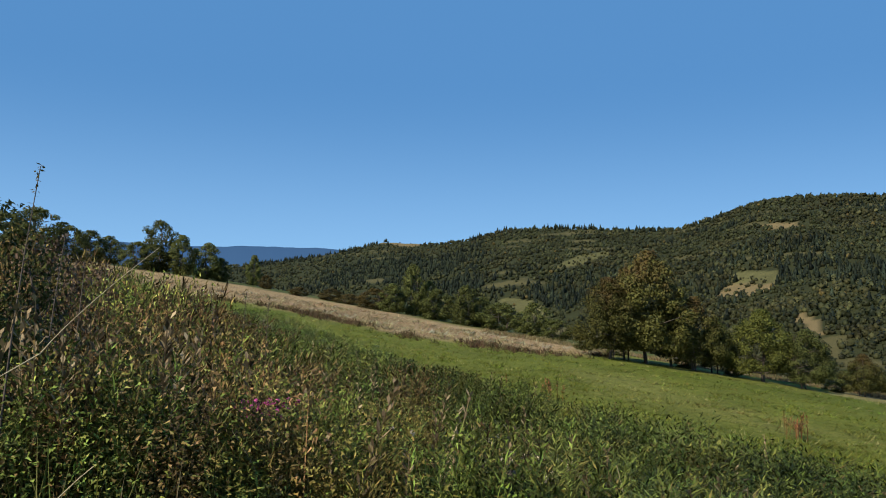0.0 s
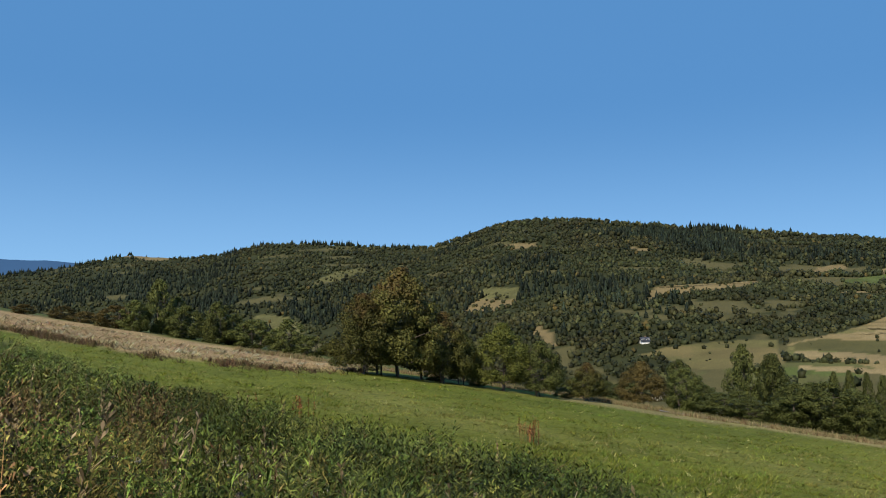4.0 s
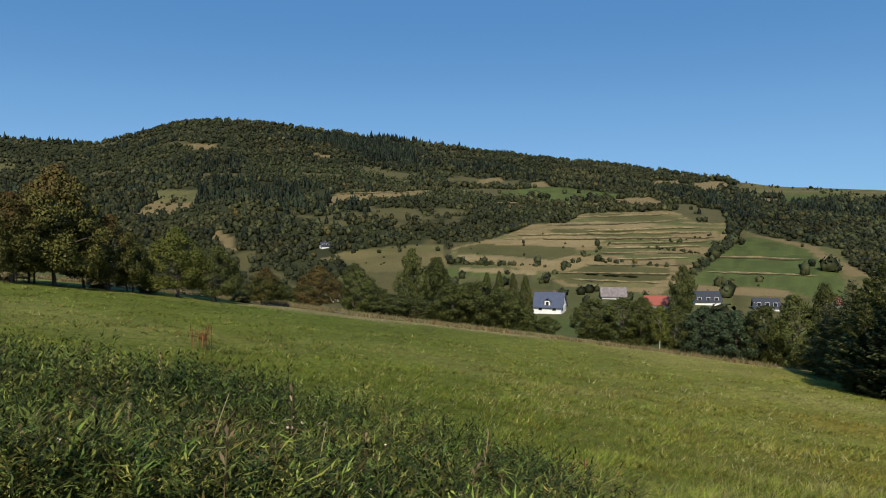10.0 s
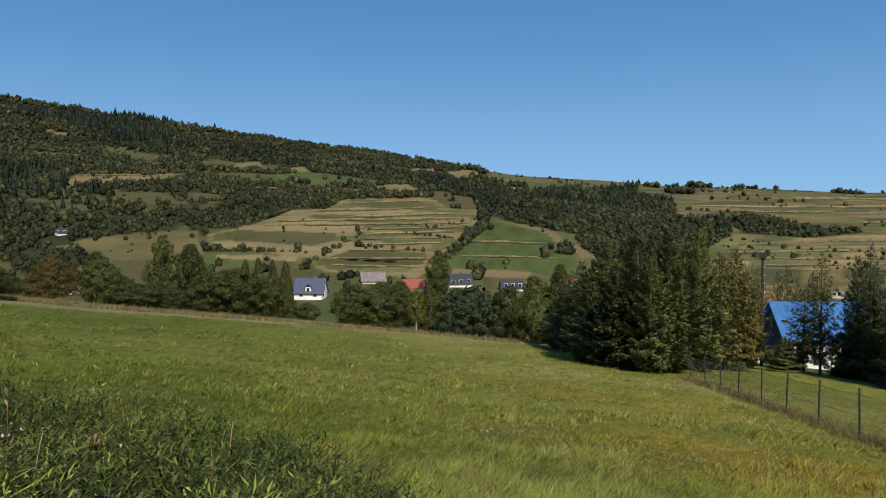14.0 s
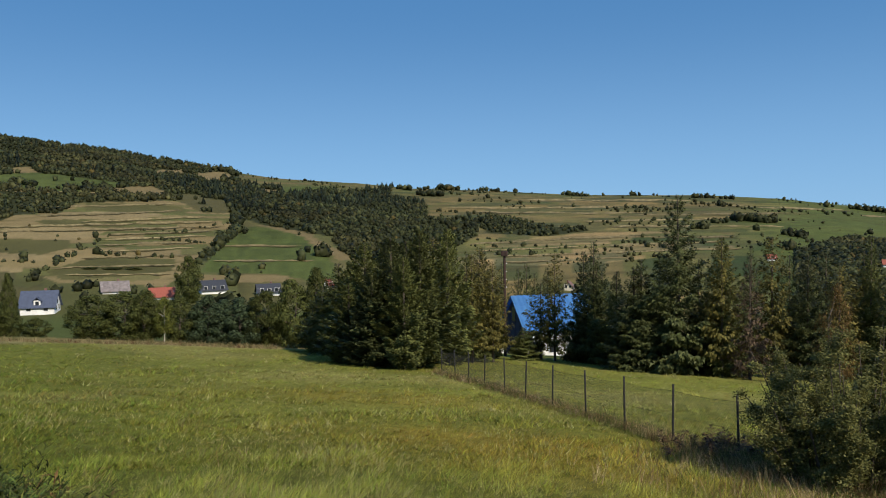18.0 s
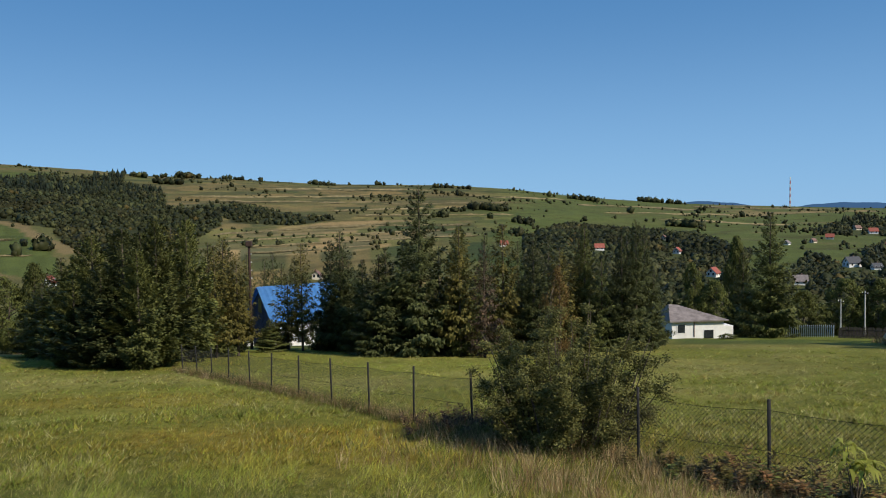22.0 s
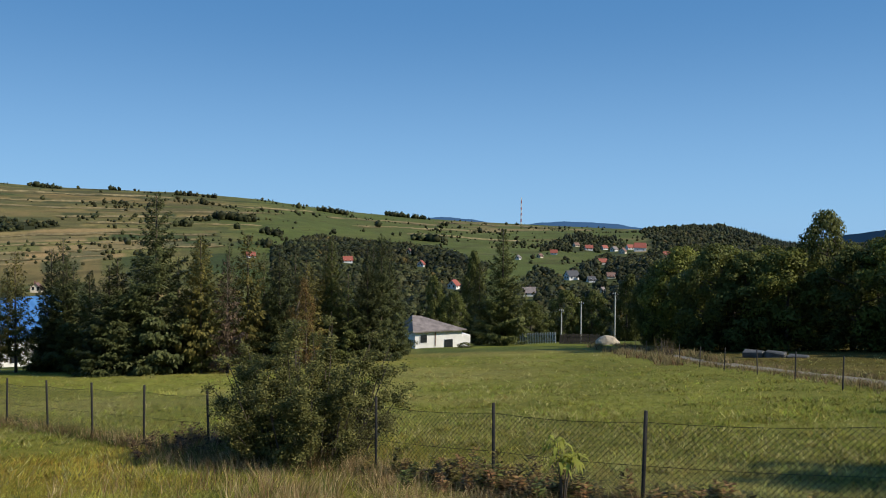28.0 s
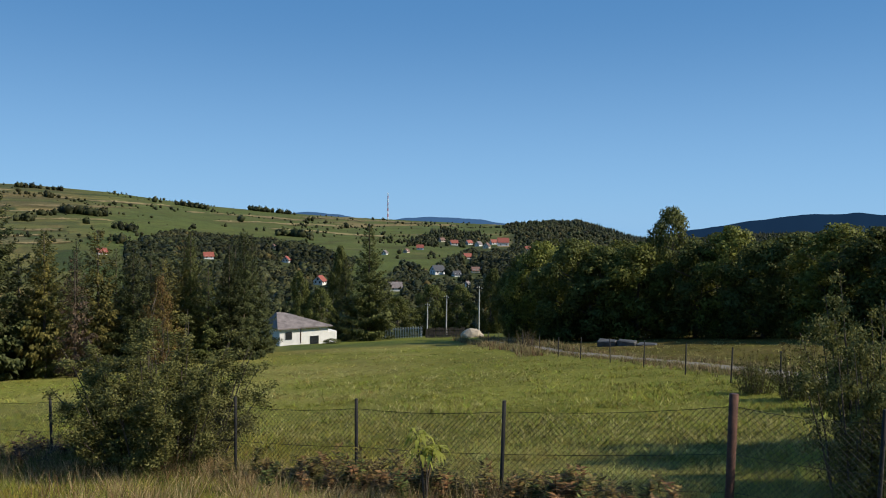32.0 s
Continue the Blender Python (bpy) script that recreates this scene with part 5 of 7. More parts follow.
# shrubs by the fence: thin stems and small leaves
def wand_form(seed, wands, leaves, length, width):
    """A bush of many thin stems from one foot, each a wand with leafy side twigs."""
    g = np.random.default_rng(seed)
    woods, ps, ns = [], [], []
    per = leaves // wands
    for k in range(wands):
        a, out = k * 2.4 + g.normal(0, 0.5), 0.42 * math.sqrt((k + g.random()) / wands)
        top = (1.0 - 2.0 * out ** 2) * g.choice((0.45, 0.7, 0.85, 1.0)) * g.uniform(0.85, 1.0)
        tip = np.array([out * math.cos(a), out * math.sin(a), top])
        foot = np.array([0.55 * out * math.cos(a), 0.55 * out * math.sin(a), 0.0])
        knee = foot + (tip - foot) * np.array([0.35, 0.35, 0.55]) + np.append(g.normal(0, 0.02, 2), 0)
        line = np.array([foot * (1 - t) ** 2 + 2 * knee * t * (1 - t) + tip * t * t for t in np.linspace(0, 1, 6)])
        woods.append(tube([tuple(q) for q in line], np.linspace(0.006, 0.0012, 6), 4))
        # side twigs carry the leaves in loose sprays
        m = 11
        t0 = 0.05 + 0.95 * g.random(m)
        hub = np.stack([np.interp(t0, np.linspace(0, 1, 6), line[:, c]) for c in range(3)], -1)
        way = unit(g.normal(0, 1, (m, 3)) + np.array([0.7 * math.cos(a), 0.7 * math.sin(a), 0.25]))
        reach_ = g.uniform(0.04, 0.15, m) * (1.35 - 0.85 * t0)
        pick = g.integers(0, m, per)
        u = g.random((per, 1))
        p = hub[pick] + way[pick] * reach_[pick][:, None] * u + g.normal(0, 0.014, (per, 3))
        ps.append(p)
        ns.append(unit(way[pick] + 0.7 * g.normal(0, 1, (per, 3)) + np.array([0, 0, 0.4])))
    p, nn = np.concatenate(ps), np.concatenate(ns)
    keep = p[:, 2] > 0.02
    p, nn = p[keep], nn[keep]
    v, f = flakes(p, nn, g.uniform(0.7, 1.3, len(p)) * length, g.uniform(0.7, 1.3, len(p)) * width, seed, 0.3)
    return join(woods), (v, f, None)


def shrub(name, az, d, top, wide, label, seed, n, leaf, leaf_mat=None):
    base = at(az, d, -0.03)
    h = top + EYE - base.z
    (tv, tf), (cv, cf, cn) = wand_form(seed, 54, n, leaf, leaf * 0.42) if name != "dry_bush" else broad_form(seed, n, leaf, 12, 0.03, 7, 1.0, 0, "shrub", 0.35)
    ob = thing(name, pose(base.x, base.y, base.z, 0, 0, seed) @ Matrix.Diagonal((wide, wide, h, 1)), label, "bush")
    part("stem", mesh_of("stem", tv, tf, M_BARK, smooth_shade=True), M_BARK, ob)
    part("foliage", mesh_of("foliage", cv, cf, leaf_mat or M_BUSH, normals=cn), leaf_mat or M_BUSH, ob)
    return ob


shrub("willow_bush", 103.3, 15.9, -1.45, 4.6, "upright many-stemmed grey-green willow bush by the wire fence", 501, 80000, 0.0150)
shrub("willow_bush", 151.4, 12.4, -0.4, 2.8, "tall thin-leaved willow bush behind the corner post", 502, 46000, 0.019)
shrub("willow_bush", 159.0, 16.4, 1.6, 5.0, "large willow bush beside the corner of the fence", 504, 84000, 0.020)

for a, d, e, w, k in ((-28.6, 6.2, 6.6, 1.5, 0), (-25.6, 7.4, 4.6, 1.3, 1), (-31.5, 5.6, 7.4, 1.4, 2), (-23.2, 9.0, 3.2, 1.5, 3)):
    shrub("dry_bush", a, d, d * math.tan(radians(e)), w, "twiggy brown bush with few dry leaves among the weeds", 520 + k, 11000, 0.019, M_DEAD if k % 2 else M_BROAD)

for k, (a, d, t, w) in enumerate(((144.5, 26.0, -3.8, 1.9), (147.2, 24.0, -3.0, 2.0), (149.5, 22.0, -2.6, 1.8))):
    shrub("thorn_bush", a, d, t, w, "straggly dark thorn bush beside the lane", 530 + k, 9000, 0.026, M_CHERRY)

for a, d, t, w in ((82.7, 74, -9.9, 2.4), (85.2, 78, -10.3, 2.8), (86.6, 79, -9.2, 3.0), (81.5, 72, -10.2, 1.8)):
    tree("broad", "bush1", a, d, t, w, "green bush in front of the blue-roofed house", "bush", "bush", M_BROAD, M_BARK, lambda: broad_form(341, 7000, 0.036, 9, 0.0, 3))

for i, a in enumerate((10.2, 12.6, 17.2, 20.2, 26.4)):
    tree("broad", f"bush{i % 3}", a, 62.5 + 1.5 * math.sin(i * 2.1), float(land(*polar_of(a, 62.5))) - EYE + 0.35 + 0.3 * (i % 3), 2.0, "low dark shrub under the roadside trees", "bush", "bush", M_BROAD, M_BARK, lambda: broad_form(341, 7000, 0.036, 9, 0.0, 3), "shrubs under the trees")
for i, a in enumerate((110.2, 114.6)):
    tree("broad", f"bush{i % 3}", a, 108.0, float(land(*polar_of(a, 108.0))) - EYE + 0.45 + 0.25 * (i % 2), 3.0, "low dark shrub in front of the white outbuilding", "bush", "bush", M_BROAD, M_BARK, lambda: broad_form(341, 7000, 0.036, 9, 0.0, 3), "shrubs by the outbuilding")

# ---- fence ----
F0, FV = Vector((20.54, -0.81, -4.01 + EYE)), Vector((-2.27, -1.233, 0.285))
POST_H = 1.45


def prism(p0, p1, r, sides=3):
    return tube([p0, p1], [r, r], sides)


def fence_run(tops, label, post_r, corner=None, panel=True):
    """Posts with chain-link panels between them. tops: the places of the post tops."""
    ob = thing("wire_fence", Matrix.Identity(4), label, "fence")
    g = np.random.default_rng(77)
    for i, p in enumerate(tops):
        gz = float(land(p.x, p.y)) - 0.25
        foot = np.array([p.x + g.normal(0, 0.03), p.y + g.normal(0, 0.03), gz])
        big = corner == i
        r = 0.058 if big else post_r
        v, f = tube([foot, np.array(p)], [r, r], 8 if big else 6)
        cap = np.array([list(range(len(v) - (8 if big else 6), len(v)))])
        part("corner_post" if big else "post", mesh_of("post", v, [f, cap], M_RUSTY if big else M_STEEL), None, ob, "thick rusted corner post" if big else "")
    if not panel:
        return ob
    for i, (p, q) in enumerate(zip(tops[:-1], tops[1:])):
        a, b = np.array(p) - np.array([0, 0, 0.16]), np.array(q) - np.array([0, 0, 0.16])
        w, h, pitch = np.linalg.norm((b - a)[:2]), 1.12, 0.085
        pieces = []

        def point(s, t):
            sag = 0.05 * math.sin(math.pi * s / w)
            return a + (b - a) * (s / w) + np.array([0, 0, -t - sag * (1 - t / h)])

        k = -h
        while k < w:
            for way in (1, -1):
                s0, s1 = k, k + h
                t0, t1 = (0, h) if way == 1 else (h, 0)
                if s0 < 0:
                    t0, s0 = t0 + (t1 - t0) * (-s0) / h, 0
                if s1 > w:
                    t1, s1 = t0 + (t1 - t0) * (w - s0) / (s1 - s0), w
                if s1 - s0 > 0.01:
                    pieces.append(prism(point(s0, t0), point(s1, t1), 0.0024))
            k += pitch
        for t in (0.0, 0.55 * h, h):
            pts = [point(w * u, t) for u in np.linspace(0, 1, 6)]
            pieces.append(tube(pts, [0.004] * 6, 3))
        v, f = join(pieces)
        part("mesh_panel", mesh_of("mesh_panel", v, f, M_WIRE), None, ob)
    return ob


TOPS = [F0 + FV * i for i in range(-9, 6)]
corner_top = Vector((6.67, -8.75, EYE - 2.19))
TOPS.append(corner_top)
fence_run(TOPS, "sagging chain-link fence on dark steel posts across the meadow", 0.028, corner=15)
side = [at(a, d) + Vector((0, 0, 1.4)) for a, d in ((151.5, 10.6), (160, 10.8), (168, 11.2))]
fence_run([corner_top] + side, "chain-link fence going on from the corner post behind the bush", 0.026)
road_side = [at(a, d) + Vector((0, 0, 1.3)) for a, d in ((146, 25.5), (143, 29), (140, 33), (137.2, 37.5), (134.8, 42), (132.8, 46.5), (131.2, 51), (129.8, 56), (128.6, 61), (127.6, 66), (126.8, 71), (126.1, 76))]
fence_run(road_side, "old post fence along the gravel road", 0.026, panel=False)


# ---- roads ----
def road_strip(name, centre, width, label):
    vs, fs = [], []
    pts = [np.array(at(a, d)) for a, d in centre]
    fine = []
    for p, q in zip(pts[:-1], pts[1:]):
        for t in np.linspace(0, 1, 8, endpoint=False):
            fine.append(p + (q - p) * t)
    fine.append(pts[-1])
    for i, p in enumerate(fine):
        d = fine[min(i + 1, len(fine) - 1)] - fine[max(i - 1, 0)]
        s = np.array([-d[1], d[0], 0]) / np.hypot(d[0], d[1])
        for k in np.linspace(-0.5, 0.5, 5):
            q = p + s * width * k
            vs.append((q[0], q[1], float(land(q[0], q[1])) + 0.06))
    n = len(fine)
    for i in range(n - 1):
        for k in range(4):
            fs.append((i * 5 + k, i * 5 + k + 1, (i + 1) * 5 + k + 1, (i + 1) * 5 + k))
    tagged(new(name, mesh_of(name, np.array(vs), np.array(fs), M_ROAD, smooth_shade=True)), label, "road", kind="structure")


road_strip("road", [(3, 69), (8.1, 69), (15, 68.5), (20.5, 68), (26.8, 68.5), (30, 67), (33.3, 65), (40, 67)], 1.4, "pale gravel road behind the cherry trees")
road_strip("road", [(126.2, 92), (127.6, 77), (131, 59), (134, 50.5), (138.6, 42), (142.1, 36.5), (147, 31), (155, 26), (165, 23)], 1.35, "pale gravel lane between the fenced meadow and the wood")


# ---- houses ----
def house(name, az, d, turn, w, l, wall_h, roof_h, wall, roof, label, base=None, over=0.5, windows=2, storeys=1, chimney=True, hip=0.0, dormer=False):
    """A gabled house, its ridge along local x; w across, l along the ridge."""
    p = at(az, d)
    z = p.z if base is None else base + EYE
    ob = thing(name, pose(p.x, p.y, z - 0.4, 0, 0, turn), label, "house")
    bm = bmesh.new()
    x, y, h, r = l / 2, w / 2, wall_h + 0.4, wall_h + 0.4 + roof_h
    ring = [bm.verts.new(c) for c in ((-x, -y, 0), (x, -y, 0), (x, y, 0), (-x, y, 0))]
    up = [bm.verts.new(c) for c in ((-x, -y, h), (x, -y, h), (x, y, h), (-x, y, h))]
    g0, g1 = bm.verts.new((-x + hip, 0, r - 0.12)), bm.verts.new((x - hip, 0, r - 0.12))
    for i in range(4):
        j = (i + 1) % 4
        bm.faces.new((ring[i], ring[j], up[j], up[i]))
    bm.faces.new((up[1], up[2], g1))
    bm.faces.new((up[3], up[0], g0))
    bm.faces.new(ring[::-1])
    part("wall", bm, wall, ob)
    for sgn in (-1, 1):
        bm = bmesh.new()
        k = over / (w / 2)
        low = h - roof_h * k
        th = 0.16
        c = [(-x - over, sgn * (y + over), low), (x + over, sgn * (y + over), low), (x + over - hip, 0, r), (-x - over + hip, 0, r)]
        a = [bm.verts.new(q) for q in c]
        b = [bm.verts.new((q[0], q[1], q[2] + th)) for q in c]
        bm.faces.new(a if sgn > 0 else a[::-1])
        bm.faces.new(b[::-1] if sgn > 0 else b)
        for i in range(4):
            j = (i + 1) % 4
            bm.faces.new((a[i], a[j], b[j], b[i]))
        bmesh.ops.recalc_face_normals(bm, faces=bm.faces)
        part("roof", bm, roof, ob)
    def pane(px, py, pz, ww, hh, axis):
        frame_bm, glass = bmesh.new(), bmesh.new()
        if axis == "y":
            s = 1 if py > 0 else -1
            box(frame_bm, px - ww / 2 - 0.08, py - 0.03 * s, pz - 0.08, px + ww / 2 + 0.08, py + 0.04 * s, pz + hh + 0.08)
            box(glass, px - ww / 2, py + 0.02 * s, pz, px + ww / 2, py + 0.06 * s, pz + hh)
        else:
            s = 1 if px > 0 else -1
            box(frame_bm, px - 0.03 * s, py - ww / 2 - 0.08, pz - 0.08, px + 0.04 * s, py + ww / 2 + 0.08, pz + hh + 0.08)
            box(glass, px + 0.02 * s, py - ww / 2, pz, px + 0.06 * s, py + ww / 2, pz + hh)
        wob = part("window", frame_bm, M_WHITE, ob)
        part("pane", glass, M_GLASS, wob)
    for s in range(storeys):
        zz = 0.4 + 0.9 + 2.7 * s
        for i in range(windows):
            px = -x + l * (i + 0.5) / windows
            for sgn in (-1, 1):
                pane(px, sgn * y, zz, 1.0, 1.2, "y")
        for sgn in (-1, 1):
            for py in (-y * 0.45, y * 0.45):
                pane(sgn * x, py, zz, 0.9, 1.2, "x")
    if not hip and roof_h > 2:
        for sgn in (-1, 1):
            pane(sgn * x, 0, h + 0.3, 0.9, 1.1, "x")
    if dormer:   # a small gabled dormer on each slope
        for sgn in (-1, 1):
            z0, dw, dh = h - 0.1, l * 0.10, roof_h * 0.42
            bm = bmesh.new()
            box(bm, -dw, min(sgn * y * 0.98, sgn * y * 0.35), z0, dw, max(sgn * y * 0.98, sgn * y * 0.35), z0 + dh)
            body = part("dormer", bm, wall, ob, "white gabled dormer")
            for side in (-1, 1):
                bm = bmesh.new()
                vs = [bm.verts.new((side * dx, sgn * y * yy, z0 + dh + dz)) for yy in (1.08, 0.2) for dx, dz in ((dw * 1.35, -0.25), (0, dw * 0.9), (0, dw * 0.9 + 0.15), (dw * 1.35, -0.10))]
                for q in ((0, 1, 2, 3), (7, 6, 5, 4), (0, 4, 5, 1), (1, 5, 6, 2), (2, 6, 7, 3), (3, 7, 4, 0)):
                    bm.faces.new([vs[i] for i in q])
                bmesh.ops.recalc_face_normals(bm, faces=bm.faces)
                part("dormer_roof", bm, roof, body)
            pane(0, sgn * y * 0.98, z0 + 0.2, dw * 1.0, dh * 0.7, "y")
    if chimney:
        bm = bmesh.new()
        box(bm, x * 0.3 - 0.3, 0.4, r - 1.2, x * 0.3 + 0.3, 1.0, r + 0.7, 0.03)
        part("chimney", bm, M_ROOF_BROWN, ob)
    return ob



# ---- grass and weeds ----
# how high the thicket reaches, as a height angle from the bank
WEED_TOP = ((-60, 6), (-30, 5.4), (-27, 4.0), (-24, 2.8), (-19, 1.7), (-16.5, 0.7), (-14, -0.3), (-10, -1.4), (-4, -2.9), (5, -4.7), (12, -6.0), (20, -7.1), (30, -8.8), (36, -10.4), (42, -12.4), (50, -16.4), (60, -22), (80, -30))


def reach(rows, az):
    r = np.array(rows, float)
    return np.interp(az, r[:, 0], r[:, 1])


def polar(az, r):
    return r * np.sin(np.radians(az)), r * np.cos(np.radians(az))


def blade_tuft(seed, blades, bend=0.45, width=0.022, spread=0.10):
    """A tuft of leaning blades about one metre high."""
    g = np.random.default_rng(seed)
    vs = []
    for b in range(blades):
        a, h, o = g.random() * 6.283, 0.55 + 0.45 * g.random(), g.normal(0, spread, 2)
        d, side = np.array([math.cos(a), math.sin(a), 0]), np.array([-math.sin(a), math.cos(a), 0]) * width
        p = np.array([o[0], o[1], 0])
        t = p + d * bend * (0.7 + 0.6 * g.random()) * h + np.array([0, 0, h * (0.85 + 0.15 * g.random())])
        vs.append([p - side, p + side, t])
    v = np.array(vs).reshape(-1, 3)
    return v, np.arange(len(v)).reshape(-1, 3)


def grow(name, label, forms, pos, size, cols, mat, seed, lean=0.12, category="plants", upright=False, comb=(0.0, 0.0)):
    g = np.random.default_rng(seed)
    vs, fs, cs, base = [], [], [], 0
    for k, (tv, tf) in enumerate(forms):
        s = slice(k, None, len(forms))
        m = len(pos[s])
        if not m:
            continue
        v, f, c = scatter(tv, tf, pos[s], size[s], g.random(m) * 6.283, cols[s], g.normal(0, lean, (m, 2)) + np.array(comb))
        vs.append(v)
        fs.append(f + base)
        cs.append(c)
        base += len(v)
    v, f, nrm = np.concatenate(vs), np.concatenate(fs), None
    if upright:   # a sward takes the light like the ground under it
        q = v[f]
        face = np.cross(q[:, 1] - q[:, 0], q[:, 2] - q[:, 0])
        away = np.sum(face * q[:, 0] * np.array([1, 1, 0]), 1) > 0
        f[away] = f[away][:, ::-1]
        nrm = np.zeros_like(v)
        nrm[f.ravel()] = np.repeat(unit(np.array([0, 0, 0.8]) + 0.5 * unit(np.where(away[:, None], -face, face)) + 0.22 * g.normal(0, 1, face.shape)), f.shape[1], 0)
    ob = new(name, mesh_of(name, v, f, mat, np.concatenate(cs), normals=nrm))
    return tagged(ob, label, category, kind="stuff")


def build_grass():
    g = np.random.default_rng(11)
    for near in (True, False):
        n = 66000 if near else 120000
        az = g.uniform(-36 if not near else 30, 156, n)
        r = 1 / g.uniform(1 / 15.5, 1 / 4.8, n) if near else 1 / g.uniform(1 / 80, 1 / 14.5, n)
        edge = keyed(VALLEY, 1, az) - 6
        keep = (r < edge) & ((r > reach(WEED_EDGE, az) * 0.92) | (g.random(n) < 0.1))
        az, r = az[keep], r[keep]
        m = len(r)
        x, y = polar(az, r)
        clump, patch = fbm(x, y, 1.1, 71, 3), fbm(x, y, 5.0, 73, 3)
        strip = strip_at(az, r)
        h = (0.13 + 0.12 * smooth(0.3, 0.75, clump)) * (0.7 + 0.6 * g.random(m)) * (1 + 0.8 * strip) * (0.95 if near else 0.68)
        wide = h * (1.3 if near else 1.5 + r / 30)
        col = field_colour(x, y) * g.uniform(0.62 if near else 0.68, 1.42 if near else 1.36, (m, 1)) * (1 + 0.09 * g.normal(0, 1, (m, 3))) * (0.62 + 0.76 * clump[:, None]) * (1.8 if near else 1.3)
        straw = g.random(m) < ((0.15 if near else 0.10) + 0.24 * smooth(0.45, 0.7, patch)) * (0.35 + 0.65 * smooth(40, 62, az))
        col[straw] = np.array([0.42, 0.38, 0.145]) * g.uniform(0.65, 1.3, (straw.sum(), 1))
        brown = g.random(m) < (0.05 if near else 0.004)
        col[brown] = np.array([0.18, 0.14, 0.05]) * g.uniform(0.7, 1.2, (brown.sum(), 1))
        deep = g.random(m) < (0.14 if near else 0.02)
        col[deep] *= np.array([0.66, 0.84, 0.6])
        pos = np.stack([x, y, land(x, y) - 0.02], -1)
        if near:
            forms = [blade_tuft(800 + k, 8, 0.8, 0.015, 0.26) for k in range(6)]
            grow("near_grass", "long fine meadow grass, green with straw-coloured blades", forms, pos, np.stack([wide, wide, h], -1), np.clip(col, 0.01, 0.5), M_GRASS, 13, 0.3, "grass", True, (0.12, -0.35))
        else:
            forms = [blade_tuft(806 + k, 5, 0.6, 0.045, 0.24) for k in range(6)]
            grow("meadow_grass", "green meadow grass with straw-coloured patches", forms, pos, np.stack([wide, wide, h], -1), np.clip(col, 0.01, 0.5), M_GRASS, 12, 0.25, "grass", True, (0.1, -0.25))


def dry_grass():
    g = np.random.default_rng(15)
    n = 13000
    i = g.uniform(-9.5, 6.0, n)
    near = np.abs(g.normal(0, 1, n))
    i[: n // 2] = g.uniform(1.0, 5.6, n // 2)
    side = np.array([0.478, -0.878])
    wide_here = np.where(i > 1.6, 2.0, np.where(i > 0.5, 1.0, 0.35))
    off = -near * wide_here * 0.9 + 0.25
    along = np.array([FV.x, FV.y])
    base = np.array([F0.x, F0.y])
    nrm = np.array([-along[1], along[0]]) / np.linalg.norm(along)
    if nrm @ base < 0:
        nrm = -nrm
    xy = base + i[:, None] * along + off[:, None] * nrm
    open_ = (fbm(xy[:, 0], xy[:, 1], 1.2, 95, 3) + 0.12 * g.normal(0, 1, n) > 0.40)
    xy, i, n = xy[open_], i[open_], int(open_.sum())
    x, y = xy[:, 0], xy[:, 1]
    h = np.where(i > 0.5, g.uniform(0.18, 0.58, n), g.uniform(0.2, 0.5, n)) * np.where(i > 3.4, 0.85, 1)
    pale = g.random((n, 1)) ** 1.1
    col = np.array([0.68, 0.53, 0.29]) * pale + np.array([0.32, 0.22, 0.10]) * (1 - pale)
    col = col * g.uniform(0.75, 1.2, (n, 1))
    green = g.random(n) < np.where(i > 1.6, 0.36, 0.60)
    col[green] = np.array([0.11, 0.135, 0.032])
    rust = g.random(n) < 0.26
    col[rust] = np.array([0.20, 0.12, 0.06])
    pos = np.stack([x, y, land(x, y) - 0.02], -1)
    forms = [blade_tuft(820 + k, 7, 0.5, 0.013, 0.16) for k in range(4)]
    grow("dry_grass", "dry straw-coloured grass along the foot of the fence", forms, pos, np.stack([h * 0.9, h * 0.9, h], -1), col, M_GRASS, 16, 0.30, "grass", True)
    # straw stalks here and there in the meadow, and on the strip
    n = 420
    az, r = g.uniform(60, 130, n), 1 / g.uniform(1 / 40, 1 / 7.0, n)
    x, y = polar(az, r)
    keep = fbm(x, y, 4, 91, 3) > 0.60
    az, r, x, y = az[keep], r[keep], x[keep], y[keep]
    n2 = 5200
    a2, r2 = g.uniform(-22, 12, n2), g.uniform(44, 100, n2)
    k2 = (strip_at(a2, r2) > 0.5) & (r2 < keyed(VALLEY, 1, a2))
    a2, r2 = a2[k2], r2[k2]
    x2, y2 = polar(a2, r2)
    x, y, r = np.concatenate([x, x2]), np.concatenate([y, y2]), np.concatenate([r, r2])
    m = len(x)
    h = np.where(r < 42, g.uniform(0.2, 0.42, m), g.uniform(0.14, 0.30, m))
    col = np.array([0.34, 0.245, 0.135]) * g.uniform(0.7, 1.2, (m, 1))
    w = h * (0.6 + r / 55)
    pos = np.stack([x, y, land(x, y) - 0.02], -1)
    grow("straw_tufts", "tufts of bleached straw standing in the meadow and on the dry strip", forms, pos, np.stack([w, w, h], -1), col, M_GRASS, 17, 0.15, "grass", True)


